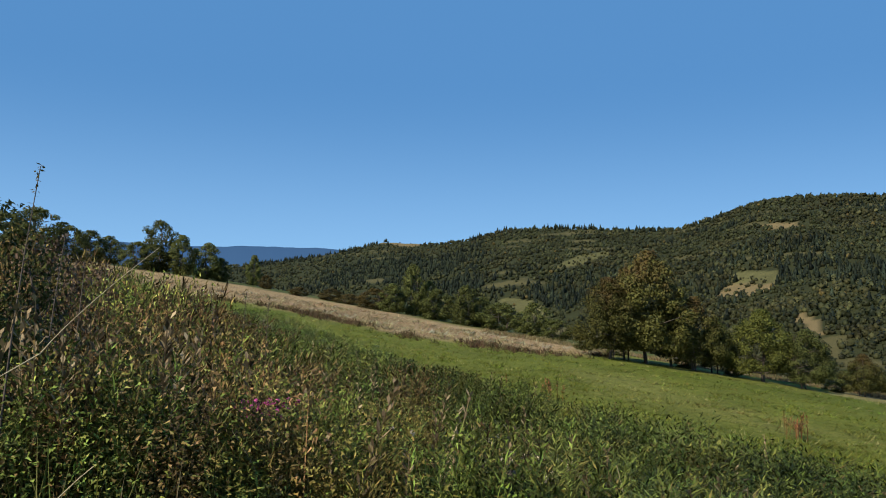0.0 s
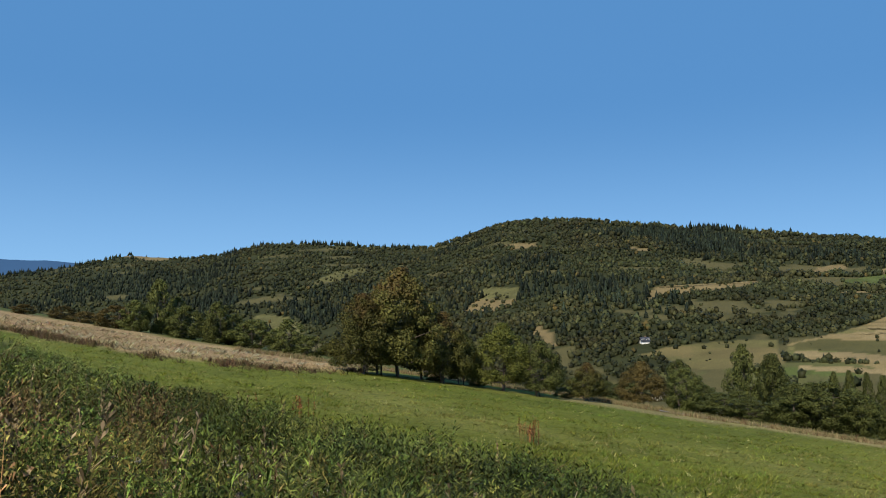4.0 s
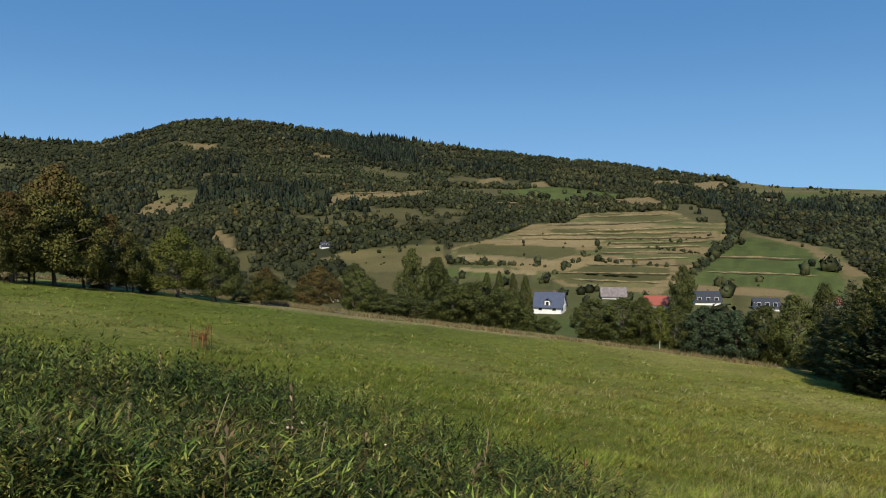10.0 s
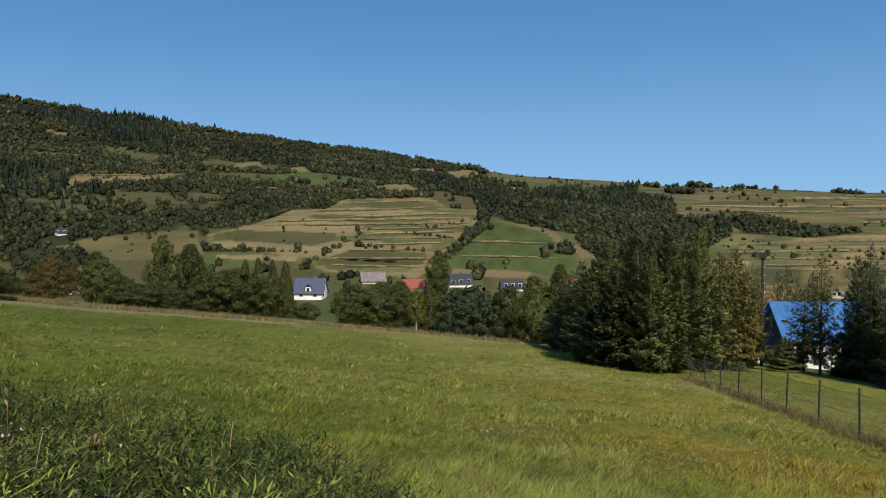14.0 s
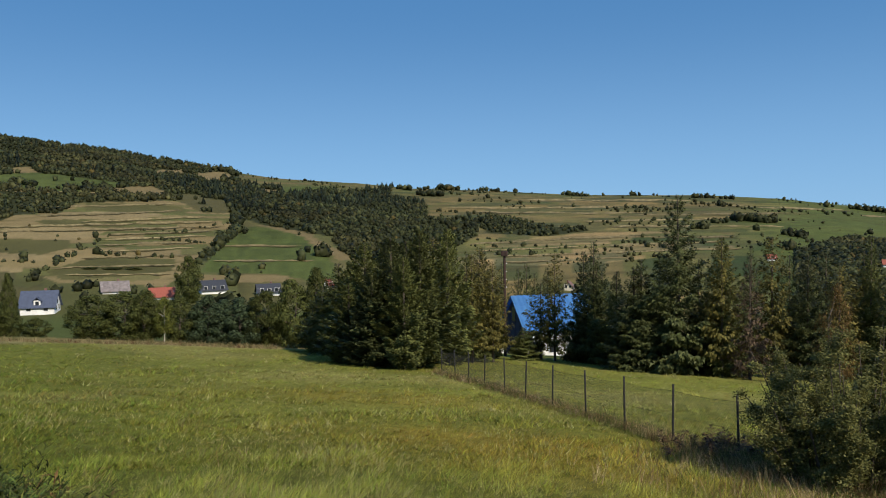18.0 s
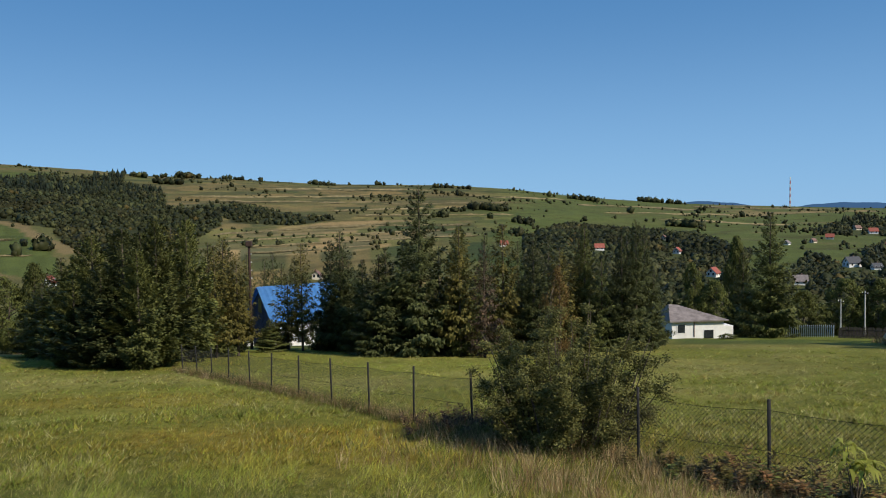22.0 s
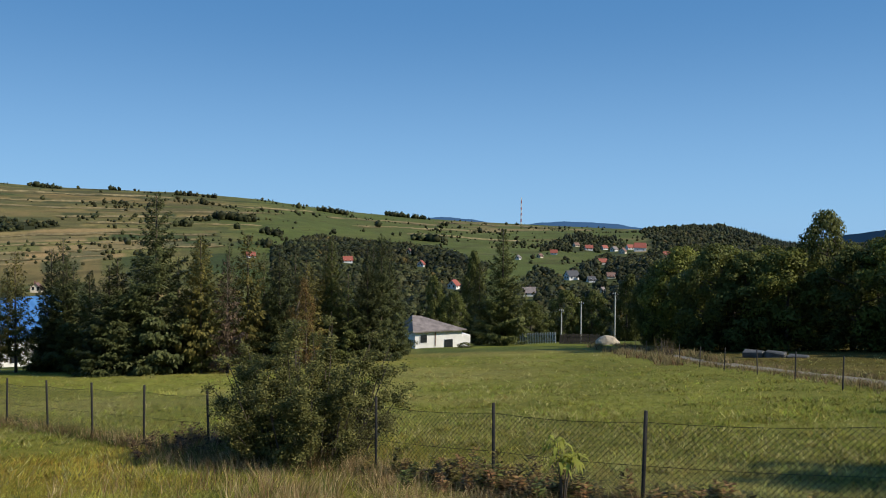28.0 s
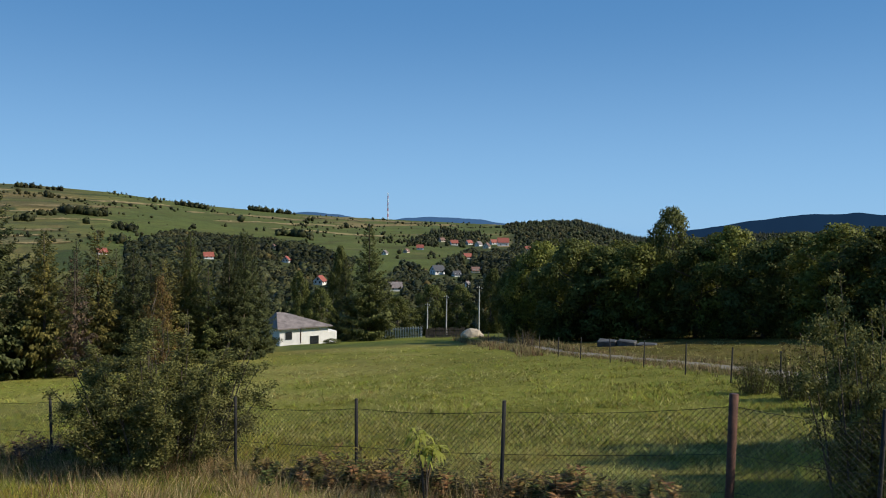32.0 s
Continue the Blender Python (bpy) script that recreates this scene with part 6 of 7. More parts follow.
def leafy_stalk(seed, leaves, leaf_len, leaf_wid, low=0.12, droop=0.25):
    """A weed stalk with narrow pointed leaves, in triangles."""
    g = np.random.default_rng(seed)
    vs = []
    sway = g.normal(0, 0.05, 2)
    for k in range(leaves):
        t = low + (1 - low) * (k + g.random()) / leaves
        a = k * 2.4 + g.normal(0, 0.4)
        p = np.array([sway[0] * t, sway[1] * t, t])
        ln = leaf_len * (1.15 - 0.55 * t) * (0.7 + 0.6 * g.random())
        d = np.array([math.cos(a), math.sin(a), 1.25 - 0.9 * g.random()])
        s = np.array([-math.sin(a), math.cos(a), 0.3 * g.normal()]) * leaf_wid * g.choice((-1.6, 1.6))
        tip = p + np.array([d[0], d[1], d[2] - droop * (0.6 + 0.9 * g.random())]) * ln
        vs.append([p, p + (tip - p) * 0.42 + s, tip])
    for k in range(2):
        a, b = k / 2, (k + 1) / 2
        p, q = np.array([sway[0] * a, sway[1] * a, a]), np.array([sway[0] * b, sway[1] * b, b])
        vs.append([p + (0.006, 0, 0), q, p - (0.006, 0, 0)])
    v = np.array(vs).reshape(-1, 3)
    return v, np.arange(len(v)).reshape(-1, 3)


def bushy_stalk(seed, leaves):
    """A branching weed with many small leaves, fullest towards the top."""
    g = np.random.default_rng(seed)
    t = 0.25 + 0.75 * g.random(leaves) ** 0.7
    a, w = g.random(leaves) * 6.283, 0.17 * np.sqrt(g.random(leaves)) * (1.25 - 0.7 * t)
    p = np.stack([np.cos(a) * w, np.sin(a) * w, t], -1)
    v, f = flakes(p, np.stack([np.cos(a) * 0.8, np.sin(a) * 0.8, 0.6 + 0 * a], -1), g.uniform(0.032, 0.066, leaves), g.uniform(0.009, 0.016, leaves), seed, 0.5)
    v = np.concatenate([v.reshape(-1, 4, 3)[:, :3].reshape(-1, 3), np.array([[0.007, 0, 0], [0, 0, 0.95], [-0.007, 0, 0]])])
    return v, np.arange(len(v)).reshape(-1, 3)


def seed_stalk(seed, heads):
    """A bare stalk with small seed heads along its upper part."""
    g = np.random.default_rng(seed)
    vs = [[np.array([0.006, 0, 0]), np.array([0.003, 0, 1]), np.array([-0.003, 0, 1]), np.array([-0.006, 0, 0])],
          [np.array([0, 0.006, 0]), np.array([0, 0.003, 1]), np.array([0, -0.003, 1]), np.array([0, -0.006, 0])]]
    for k in range(heads):
        t = 0.5 + 0.5 * (k + g.random()) / heads
        a = g.random() * 6.283
        ln = 0.11 * (1.2 - t) + 0.015
        d = np.array([math.cos(a) * ln, math.sin(a) * ln, ln * 0.9])
        p = np.array([0, 0, t])
        s = np.array([-math.sin(a), math.cos(a), 0]) * 0.012
        vs.append([p, p + d * 0.6 + s, p + d, p + d * 0.6 - s])
    v = np.array(vs).reshape(-1, 3)
    return v, np.arange(len(v)).reshape(-1, 4)


def puff(seed):
    g = np.random.default_rng(seed)
    d = g.normal(0, 1, (7, 3))
    d /= np.linalg.norm(d, axis=1)[:, None]
    return flakes(d * 0.35, d, np.full(7, 0.7), np.full(7, 0.6), seed)


def thicket_places(g, n, lo, hi, rmin=4.6, back=0.0):
    az = g.uniform(lo, hi, n)
    edge = reach(WEED_EDGE, az)
    r = 1 / g.uniform(1 / np.maximum(edge, rmin + 0.1), 1 / rmin)
    keep = r < edge + back
    az, r = az[keep], r[keep]
    x, y = polar(az, r)
    z = land(x, y)
    top = r * np.tan(np.radians(reach(WEED_TOP, az))) + EYE - z
    return az, r, x, y, z, top


HUES = np.array([(0.062, 0.084, 0.018), (0.100, 0.120, 0.026), (0.078, 0.100, 0.022), (0.132, 0.138, 0.032), (0.048, 0.068, 0.017), (0.128, 0.106, 0.030), (0.134, 0.100, 0.036), (0.104, 0.068, 0.029)])


def build_thicket():
    g = np.random.default_rng(21)
    # hearts of the clumps, and the kind that grows in each
    m = 900
    ca, cr = g.uniform(-42, 62, m), 1 / g.uniform(1 / 26, 1 / 4.6, m)
    cx, cy = polar(ca, cr)
    browner = smooth(10, -16, ca)
    kind = np.where(g.random(m) < 0.06 + 0.46 * browner, g.integers(5, 8, m), np.where(g.random(m) < browner, g.integers(1, 4, m), g.integers(0, 5, m)))
    tall = g.uniform(0.50, 1.20, m)
    clump_tone = np.random.default_rng(37).choice((0.7, 0.85, 1.0, 1.15, 1.45), m)   # tone differs at random, clump by clump
    for far in (0, 1, 2):
        if far:
            n = 13500 if far == 1 else 8500
            az = g.uniform(-40, 30, n) if far == 1 else g.uniform(-36, 8, n)
            r = 1 / g.uniform(1 / 24, 1 / 9.5, n) if far == 1 else 1 / g.uniform(1 / 52, 1 / 21, n)
        else:
            n = 28000
            az = np.concatenate([g.uniform(-40, 62, 12000), g.uniform(-36, 2, 3500), g.uniform(22, 56, 3500), g.uniform(4, 56, 9000)])
            r = 1 / g.uniform(1 / 11.5, 1 / 4.6, n)
            r[15500:19000] = 1 / g.uniform(1 / 7.5, 1 / 4.4, 3500)
        keep = r < reach(WEED_EDGE, az) + (1.5 * (g.random(n) - 0.5) if far else 0)
        az, r = az[keep], r[keep]
        x, y = polar(az, r)
        near = np.argmin((x[:, None] - cx) ** 2 + (y[:, None] - cy) ** 2 + 0.25 * g.random((len(x), m)), 1)
        # drawn a little towards the heart of the clump
        pull = 0.62 if far == 0 else 0.35
        x, y = x + pull * (cx[near] - x) * (np.abs(cx[near] - x) < 1.5), y + pull * (cy[near] - y) * (np.abs(cy[near] - y) < 1.5)
        az, r = np.degrees(np.arctan2(x, y)), np.hypot(x, y)
        z = land(x, y)
        top = r * np.tan(np.radians(reach(WEED_TOP, az))) + EYE - z
        n = len(r)
        closed = smooth(0, 12, az)   # towards the meadow the stalks stand even, like a hedge
        lump = tall[near] * (1 - 0.75 * closed) + 0.75 * closed
        h = np.minimum(g.uniform(0.85, 1.35, n) * lump * (0.95 + 0.65 * smooth(-11, -20, az) * smooth(5.6, 8.0, r)), top * np.clip(lump * g.uniform(0.82, 1.05, n), 0.5, 1.06) + 0.12 * closed)
        if far:
            h = np.maximum(h, g.uniform(0.26, 0.55, n))
        keep = h > 0.2
        az, r, x, y, z, h, near = (q[keep] for q in (az, r, x, y, z, h, near))
        n = len(r)
        col = HUES[kind[near]] * (1.05 + 0.12 * smooth(0, 16, az) + 0.50 * smooth(4, -14, az))[:, None] * clump_tone[near][:, None] * g.uniform(0.65, 1.35, (n, 1)) * (1 + 0.07 * g.normal(0, 1, (n, 3)))
        odd = g.random(n) < 0.12
        col[odd] = HUES[g.integers(0, 8, odd.sum())] * 1.2
        if far:
            col = col * (0.82 if far == 1 else 0.95)
            forms = [leafy_stalk(850 + q, 36, 0.12, 0.012, 0.25) if far == 1 else leafy_stalk(856 + q, 28, 0.18, 0.020, 0.25) for q in range(5)]
        else:
            forms = [leafy_stalk(840 + q, 60, 0.10 + 0.03 * (q % 2), 0.0074, 0.06, 0.34) for q in range(6)]
            bushy = g.random(n) < 0.12 + 0.60 * smooth(12, -8, az)
            wide = g.uniform(0.9, 1.4, n)
            grow("bushy_weeds", "branching weeds with small green, yellowing and brown leaves", [bushy_stalk(930 + q, 84) for q in range(6)], np.stack([x, y, z - 0.03], -1)[bushy], np.stack([wide, wide, h], -1)[bushy], np.clip(col * 1.1, 0.01, 0.5)[bushy], M_WEED, 29, 0.15, "weeds")
            az, r, x, y, z, h, near, col = (q[~bushy] for q in (az, r, x, y, z, h, near, col))
            col = col * (0.95 - 0.18 * smooth(4, 20, az))[:, None]
        leafy_wide = 1.0 - 0.25 * smooth(6, -6, az) * (far == 0) + 0.25 * smooth(8, 18, az)
        grow("weed_thicket", "dense thicket of tall leafy green and browning weeds on the bank", forms, np.stack([x, y, z - 0.03], -1), np.stack([leafy_wide, leafy_wide, h], -1), np.clip(col, 0.01, 0.5), M_WEED, 22, 0.18, "weeds")
    # brown seed stalks, thickest on the rise
    az, r, x, y, z, top = thicket_places(g, 2600, -40, 46)
    n = len(r)
    p = 0.03 + 0.60 * smooth(2, -20, az)
    h = np.minimum(g.uniform(0.8, 1.5, n), top + g.uniform(-0.1, 0.16, n))
    keep = (g.random(n) < p) & (h > 0.3)
    az, r, x, y, z, h = (q[keep] for q in (az, r, x, y, z, h))
    k = g.random((len(r), 1))
    col = np.array([0.16, 0.112, 0.062]) * k + np.array([0.27, 0.21, 0.12]) * (1 - k)
    grow("dry_weed_stalks", "brown dried weed stalks with seed heads", [seed_stalk(860 + q, 22) for q in range(4)], np.stack([x, y, z - 0.03], -1), np.stack([1.0 + 0 * h, 1.0 + 0 * h, h], -1), col, M_WEED, 23, 0.12, "weeds")
    # long grass through the thicket
    az, r, x, y, z, top = thicket_places(g, 2600, -46, 60, back=4.0)
    n = len(r)
    h = np.minimum(g.uniform(0.5, 1.15, n), np.maximum(top * g.uniform(0.8, 1.06, n), 0.25))
    k = g.random((n, 1))
    col = np.array([0.105, 0.150, 0.032]) * k + np.array([0.21, 0.195, 0.075]) * (1 - k)
    straw = g.random(n) < 0.14
    col[straw] = np.array([0.36, 0.30, 0.17])
    grow("rank_grass", "long rank grass growing among the weeds", [blade_tuft(870 + q, 7, 0.55, 0.008, 0.1) for q in range(4)], np.stack([x, y, z - 0.03], -1), np.stack([h * 0.8, h * 0.8, h], -1), col, M_GRASS, 24, 0.18, "grass", True)
    # pale fluff of gone-over thistles
    az, r = g.uniform(-8, 46, 60), g.uniform(5, 8.5, 60)
    az[:22], r[:22] = g.normal(23, 4.5, 22), g.uniform(5.2, 6.6, 22)
    az[22:34], r[22:34] = g.normal(6.5, 2.5, 12), g.uniform(5.6, 7.4, 12)
    az, r = np.repeat(az, 3) + g.normal(0, 0.7, 180), np.repeat(r, 3) + g.normal(0, 0.12, 180)
    x, y = polar(az, r)
    z = r * np.tan(np.radians(reach(WEED_TOP, az))) + EYE - g.uniform(0.1, 0.5, 180)
    z = np.maximum(np.minimum(z, land(x, y) + 1.1), land(x, y) + 0.3)
    s = g.uniform(0.028, 0.060, 180)
    grow("thistle_fluff", "pale fluffy seed heads of thistles among the weeds", [puff(880 + q) for q in range(3)], np.stack([x, y, z], -1), np.stack([s, s, s], -1), np.array([[0.46, 0.38, 0.28]]) * g.uniform(0.6, 1.2, (180, 1)), M_WEED, 25, 0.0, "seed heads")
    # a patch of pink flowers
    n = 70
    az, r = g.normal(-11.6, 1.0, n), g.normal(5.2, 0.12, n)
    x, y = polar(az, r)
    z = EYE - r * np.tan(np.radians(6.1 + g.normal(0, 0.35, n)))
    s = g.uniform(0.02, 0.036, n)
    grow("pink_flowers", "bright pink meadow flowers in the thicket", [puff(890)], np.stack([x, y, z], -1), np.stack([s, s, s], -1), np.array([[0.42, 0.075, 0.23]]) * g.uniform(0.6, 1.3, (n, 1)), M_WEED, 26, 0.0, "flowers")
    # rusty docks out in the meadow
    n = 30
    az, r = g.normal(23.9, 0.45, n), g.normal(26.5, 0.4, n)
    az[20:], r[20:] = g.normal(8.0, 0.8, 10), g.normal(24, 0.5, 10)
    x, y = polar(az, r)
    h = g.uniform(0.4, 0.75, n)
    grow("red_docks", "rust-red dock plants standing in the green meadow", [seed_stalk(895, 30)], np.stack([x, y, land(x, y)], -1), np.stack([1.1 + 0 * h, 1.1 + 0 * h, h], -1), np.array([[0.30, 0.13, 0.055]]) * g.uniform(0.7, 1.2, (n, 1)), M_WEED, 27, 0.1, "weeds")


def build_brambles():
    g = np.random.default_rng(31)
    n = 230
    i = np.concatenate([g.normal(4.2, 0.55, 100), g.normal(5.45, 0.25, 60), g.normal(1.0, 0.25, 70)])
    off = np.concatenate([-np.abs(g.normal(0.3, 0.3, 160)), g.normal(-0.2, 0.35, 70)])
    along, base = np.array([FV.x, FV.y]), np.array([F0.x, F0.y])
    nrm = np.array([-along[1], along[0]]) / np.linalg.norm(along)
    nrm = nrm if nrm @ base > 0 else -nrm
    xy = base + i[:, None] * along + off[:, None] * nrm
    h = g.uniform(0.22, 0.62, n)
    k = g.random((n, 1))
    col = np.array([0.110, 0.130, 0.036]) * k + np.array([0.24, 0.125, 0.055]) * (1 - k)
    col[160:] = np.array([0.11, 0.066, 0.034]) * g.uniform(0.6, 1.3, (70, 1))
    pos = np.stack([xy[:, 0], xy[:, 1], land(xy[:, 0], xy[:, 1]) - 0.02], -1)
    grow("brambles", "dark tangled brambles with reddening leaves under the fence", [leafy_stalk(900 + q, 60, 0.15, 0.026, 0.02, 0.4) for q in range(4)], pos, np.stack([1.1 + 0 * h, 1.1 + 0 * h, h], -1), col, M_WEED, 32, 0.35, "bramble")


def grass_about():
    """The grass of the bank on which the viewer stands, all round."""
    g = np.random.default_rng(14)
    n = 3600
    az, r = g.uniform(-180, 180, n), 0.5 + 5.0 * np.sqrt(g.random(n))
    back = n // 2
    az[:back], r[:back] = g.uniform(150, 330, back), 1 / g.uniform(1 / 40, 1 / 5.0, back)
    az = (az + 180) % 360 - 180
    x, y = polar(az, r)
    h = g.uniform(0.10, 0.24, n) * (0.6 + 0.4 * smooth(0.8, 3.5, r))
    col = field_colour(x, y) * g.uniform(0.9, 1.8, (n, 1)) * (1 + 0.09 * g.normal(0, 1, (n, 3)))
    grow("bank_grass", "short grass on the bank round the viewer's feet", [blade_tuft(815 + k, 6, 0.8, 0.02, 0.3) for k in range(4)], np.stack([x, y, land(x, y) - 0.02], -1), np.stack([h * 1.6, h * 1.6, h], -1), np.clip(col, 0.01, 0.5), M_GRASS, 18, 0.25, "grass", True)


build_grass()
grass_about()
dry_grass()
build_thicket()
build_brambles()


def bracken_edge():
    """Red-brown bracken between the dry strip and the green meadow."""
    g = np.random.default_rng(39)
    n = 1500
    az = g.uniform(-17, 12, n)
    low = np.interp(az, (-40, -11.6, -3.4, 5, 12), (75, 55, 46, 48, 58))
    r = low + g.normal(0.2, 1.8, n)
    x, y = polar(az, r)
    keep = fbm(x, y, 3.0, 97, 3) + 0.08 * g.normal(0, 1, n) > 0.54
    x, y, n = x[keep], y[keep], int(keep.sum())
    h = g.uniform(0.18, 0.5, n)
    k = g.random((n, 1))
    col = np.array([0.135, 0.075, 0.045]) * k + np.array([0.085, 0.082, 0.032]) * (1 - k)
    grow("bracken", "red-brown bracken along the lower edge of the dry strip", [blade_tuft(940 + q, 7, 0.6, 0.05, 0.2) for q in range(4)], np.stack([x, y, land(x, y) - 0.02], -1), np.stack([h * 1.6, h * 1.6, h], -1), col, M_GRASS, 40, 0.2, "bracken", True)


bracken_edge()


def lane_verges():
    """Rank and dry grass along both sides of the lanes."""
    g = np.random.default_rng(37)
    xs, ys, hs = [], [], []
    for line, w, m, tall in (((126.2, 92), (127.6, 77), (131, 59), (134, 50.5), (138.6, 42), (142.1, 36.5), (147, 31), (155, 26)), 0.70, 3600, 0.30), (((124.6, 104), (126.4, 80), (128.9, 64), (131.6, 53)), 1.3, 1300, 0.62), (((3, 69), (8.1, 69), (15, 68.5), (20.5, 68), (26.8, 68.5), (30, 67), (33.3, 65), (40, 67), (46, 68), (56, 70), (64, 69)), 0.8, 5200, 0.42):
        pts = np.array([polar(a, d) for a, d in line])
        t = g.random(m) * (len(pts) - 1)
        i = t.astype(int)
        d = pts[i + 1] - pts[i]
        p = pts[i] + d * (t - i)[:, None]
        nrm = np.stack([-d[:, 1], d[:, 0]], -1) / np.linalg.norm(d, axis=1)[:, None]
        off = g.choice((-1.0, 1.0), m) * (w + np.abs(g.normal(0, 0.55, m)))
        q = p + nrm * off[:, None]
        xs.append(q[:, 0])
        ys.append(q[:, 1])
        hs.append(tall * g.uniform(0.5, 1.4, m))
    x, y, h = np.concatenate(xs), np.concatenate(ys), np.concatenate(hs)
    k = g.random((len(x), 1))
    col = np.array([0.34, 0.26, 0.14]) * k + np.array([0.12, 0.125, 0.045]) * (1 - k)
    rust = g.random(len(x)) < 0.15
    col[rust] = np.array([0.15, 0.085, 0.045])
    grow("verge_grass", "dry and green rank grass along the edges of the lanes", [blade_tuft(910 + q, 5, 0.4, 0.035, 0.1) for q in range(4)], np.stack([x, y, land(x, y) - 0.02], -1), np.stack([h * 1.3, h * 1.3, h], -1), col, M_GRASS, 38, 0.15, "grass", True)


lane_verges()


# ---- single plants ----
def leaf_plant():
    """A yellow-green young tree with clusters of long drooping leaves by the fence."""
    p = at(121.6, 10.9)
    ob = thing("leafy_plant", pose(p.x, p.y, p.z), "bright yellow-green plant with long drooping leaves", "plant")
    g = np.random.default_rng(41)
    m = leafy("yellow-green leaves", (0.30, 0.32, 0.055), (0.54, 0.54, 0.11), through_light=0.4)
    for k in range(6):
        a0 = k * 1.05
        sp = 0.06 + 0.20 * g.random()
        tip = np.array([sp * math.cos(a0), sp * math.sin(a0), 0.70 + 0.40 * g.random()])
        v, f = tube([(0, 0, 0), tip * np.array([0.4, 0.4, 0.55]), tip], [0.010, 0.008, 0.004], 5)
        part("stalk", mesh_of("stalk", v, f, M_BARK), None, ob)
        for q in range(9):
            a = q * 0.7 + k
            c = tip * (1 - 0.05 * (q % 3))
            d, s = np.array([math.cos(a), math.sin(a), 0]), np.array([-math.sin(a), math.cos(a), 0]) * 0.030
            ln = 0.16 + 0.11 * g.random()
            up, drop = 0.02 + 0.05 * g.random(), 0.05 + 0.10 * g.random()
            v = np.array([c, c + d * ln * 0.45 + (0, 0, up) + s, c + d * ln * 0.45 + (0, 0, up) - s, c + d * ln * 0.8 + s * 0.7 + (0, 0, up - 0.4 * drop), c + d * ln * 0.8 - s * 0.7 + (0, 0, up - 0.4 * drop), c + d * ln + (0, 0, -drop)])
            part("leaf", mesh_of("leaf", v, [np.array([(1, 3, 4, 2)]), np.array([(0, 1, 2), (3, 5, 4)])], m), None, ob)


leaf_plant()


def tall_stalk(az, d, top, label, seed, lean=0.1):
    p = at(az, d)
    h = EYE + d * math.tan(radians(top)) - p.z
    ob = thing("tall_dry_stalk", pose(p.x, p.y, p.z, 0, 0, seed * 50), label, "weed", "tall dry stalks")
    g = np.random.default_rng(seed)
    m = M_RUST if seed % 2 else M_BARK
    v, f = tube([(lean * t * t * h, 0, h * t) for t in np.linspace(0, 1, 6)], np.linspace(0.008, 0.002, 6), 5)
    part("stalk", mesh_of("stalk", v, f, M_BARK), None, ob)
    ps = []
    for k in range(90):
        t = 0.62 + 0.38 * g.random()
        a = g.random() * 6.283
        w = 0.11 * (1.05 - t) * 2.2 * g.random() + 0.008
        ps.append((lean * t * t * h + math.cos(a) * w, math.sin(a) * w, h * t + w * 0.8))
    ps = np.array(ps)
    v, f = flakes(ps, g.normal(0, 1, ps.shape), g.uniform(0.018, 0.035, 90), g.uniform(0.008, 0.014, 90), seed)
    tagged(part("seed_head", mesh_of("seed_head", v, f, m), m, ob), "brown branching seed head", kind="stuff")


for i, (a, d, e) in enumerate(((-26.8, 4.6, 8.6), (-29.4, 4.2, 9.6), (-27.6, 4.8, 6.4), (-25.0, 5.0, 4.6), (-28.6, 5.0, 5.4), (-30.6, 4.6, 6.6), (-23.4, 5.2, 3.8), (-15.0, 9, 1.6), (-13.9, 9.5, 1.5), (-12.2, 9.5, 1.0))):
    tall_stalk(a, d, e, "tall brown dried weed stalk standing above the thicket", 51 + i, 0.06 * (-1) ** i)


def long_straw():
    pts = []
    for t in np.linspace(0, 1, 12):
        a, e, d = -24.6 + 6.4 * t, -2.6 + 7.1 * t ** 0.92 - 0.5 * t * t, 4.4
        x, y = polar(a, d)
        pts.append((x, y, EYE + d * math.tan(radians(e))))
    x, y = polar(-43.0, 4.6)
    pts.insert(0, (x, y, float(land(x, y))))
    v, f = tube(pts, np.linspace(0.0032, 0.0011, len(pts)), 5)
    m = plain("bleached straw", (0.30, 0.24, 0.14), (0.46, 0.38, 0.23), 8.0, 0.8, 0, 0)
    for a0, a1, e1, d in ((-19.0, -23.6, -4.4, 4.9), (-17.0, -22.8, -2.6, 5.3), (-27.5, -21.0, -9.0, 4.5), (-8.0, -13.5, -7.5, 5.0), (14.0, 11.6, -9.5, 5.6), (23.0, 26.6, -10.2, 5.8), (31.0, 33.0, -12.5, 5.6)):
        x0, y0 = polar(a0, d)
        x1, y1 = polar(a1, d - 0.2)
        z0, z1 = float(land(x0, y0)), EYE + (d - 0.2) * math.tan(radians(e1))
        bow = [(x0 + (x1 - x0) * t, y0 + (y1 - y0) * t, z0 + (z1 - z0) * (1.35 * t - 0.35 * t * t)) for t in np.linspace(0, 1, 7)]
        bv, bf = tube(bow, np.linspace(0.006, 0.002, 7), 5)
        tagged(new("bent_straw", mesh_of("bent_straw", bv, bf, m)), "bleached grass straw bent over among the weeds", "straw", "bent straws")
    tagged(new("long_straw", mesh_of("long_straw", v, f, m)), "long bleached grass stem leaning over the weeds", "grass stem")


long_straw()
shrub("bare_bush", 128.9, 64, -8.4, 2.6, "reddish half-bare bush beside the lane", 503, 1800, 0.028, M_RUST)

def facing(az, by=0.0):
    return -az + by


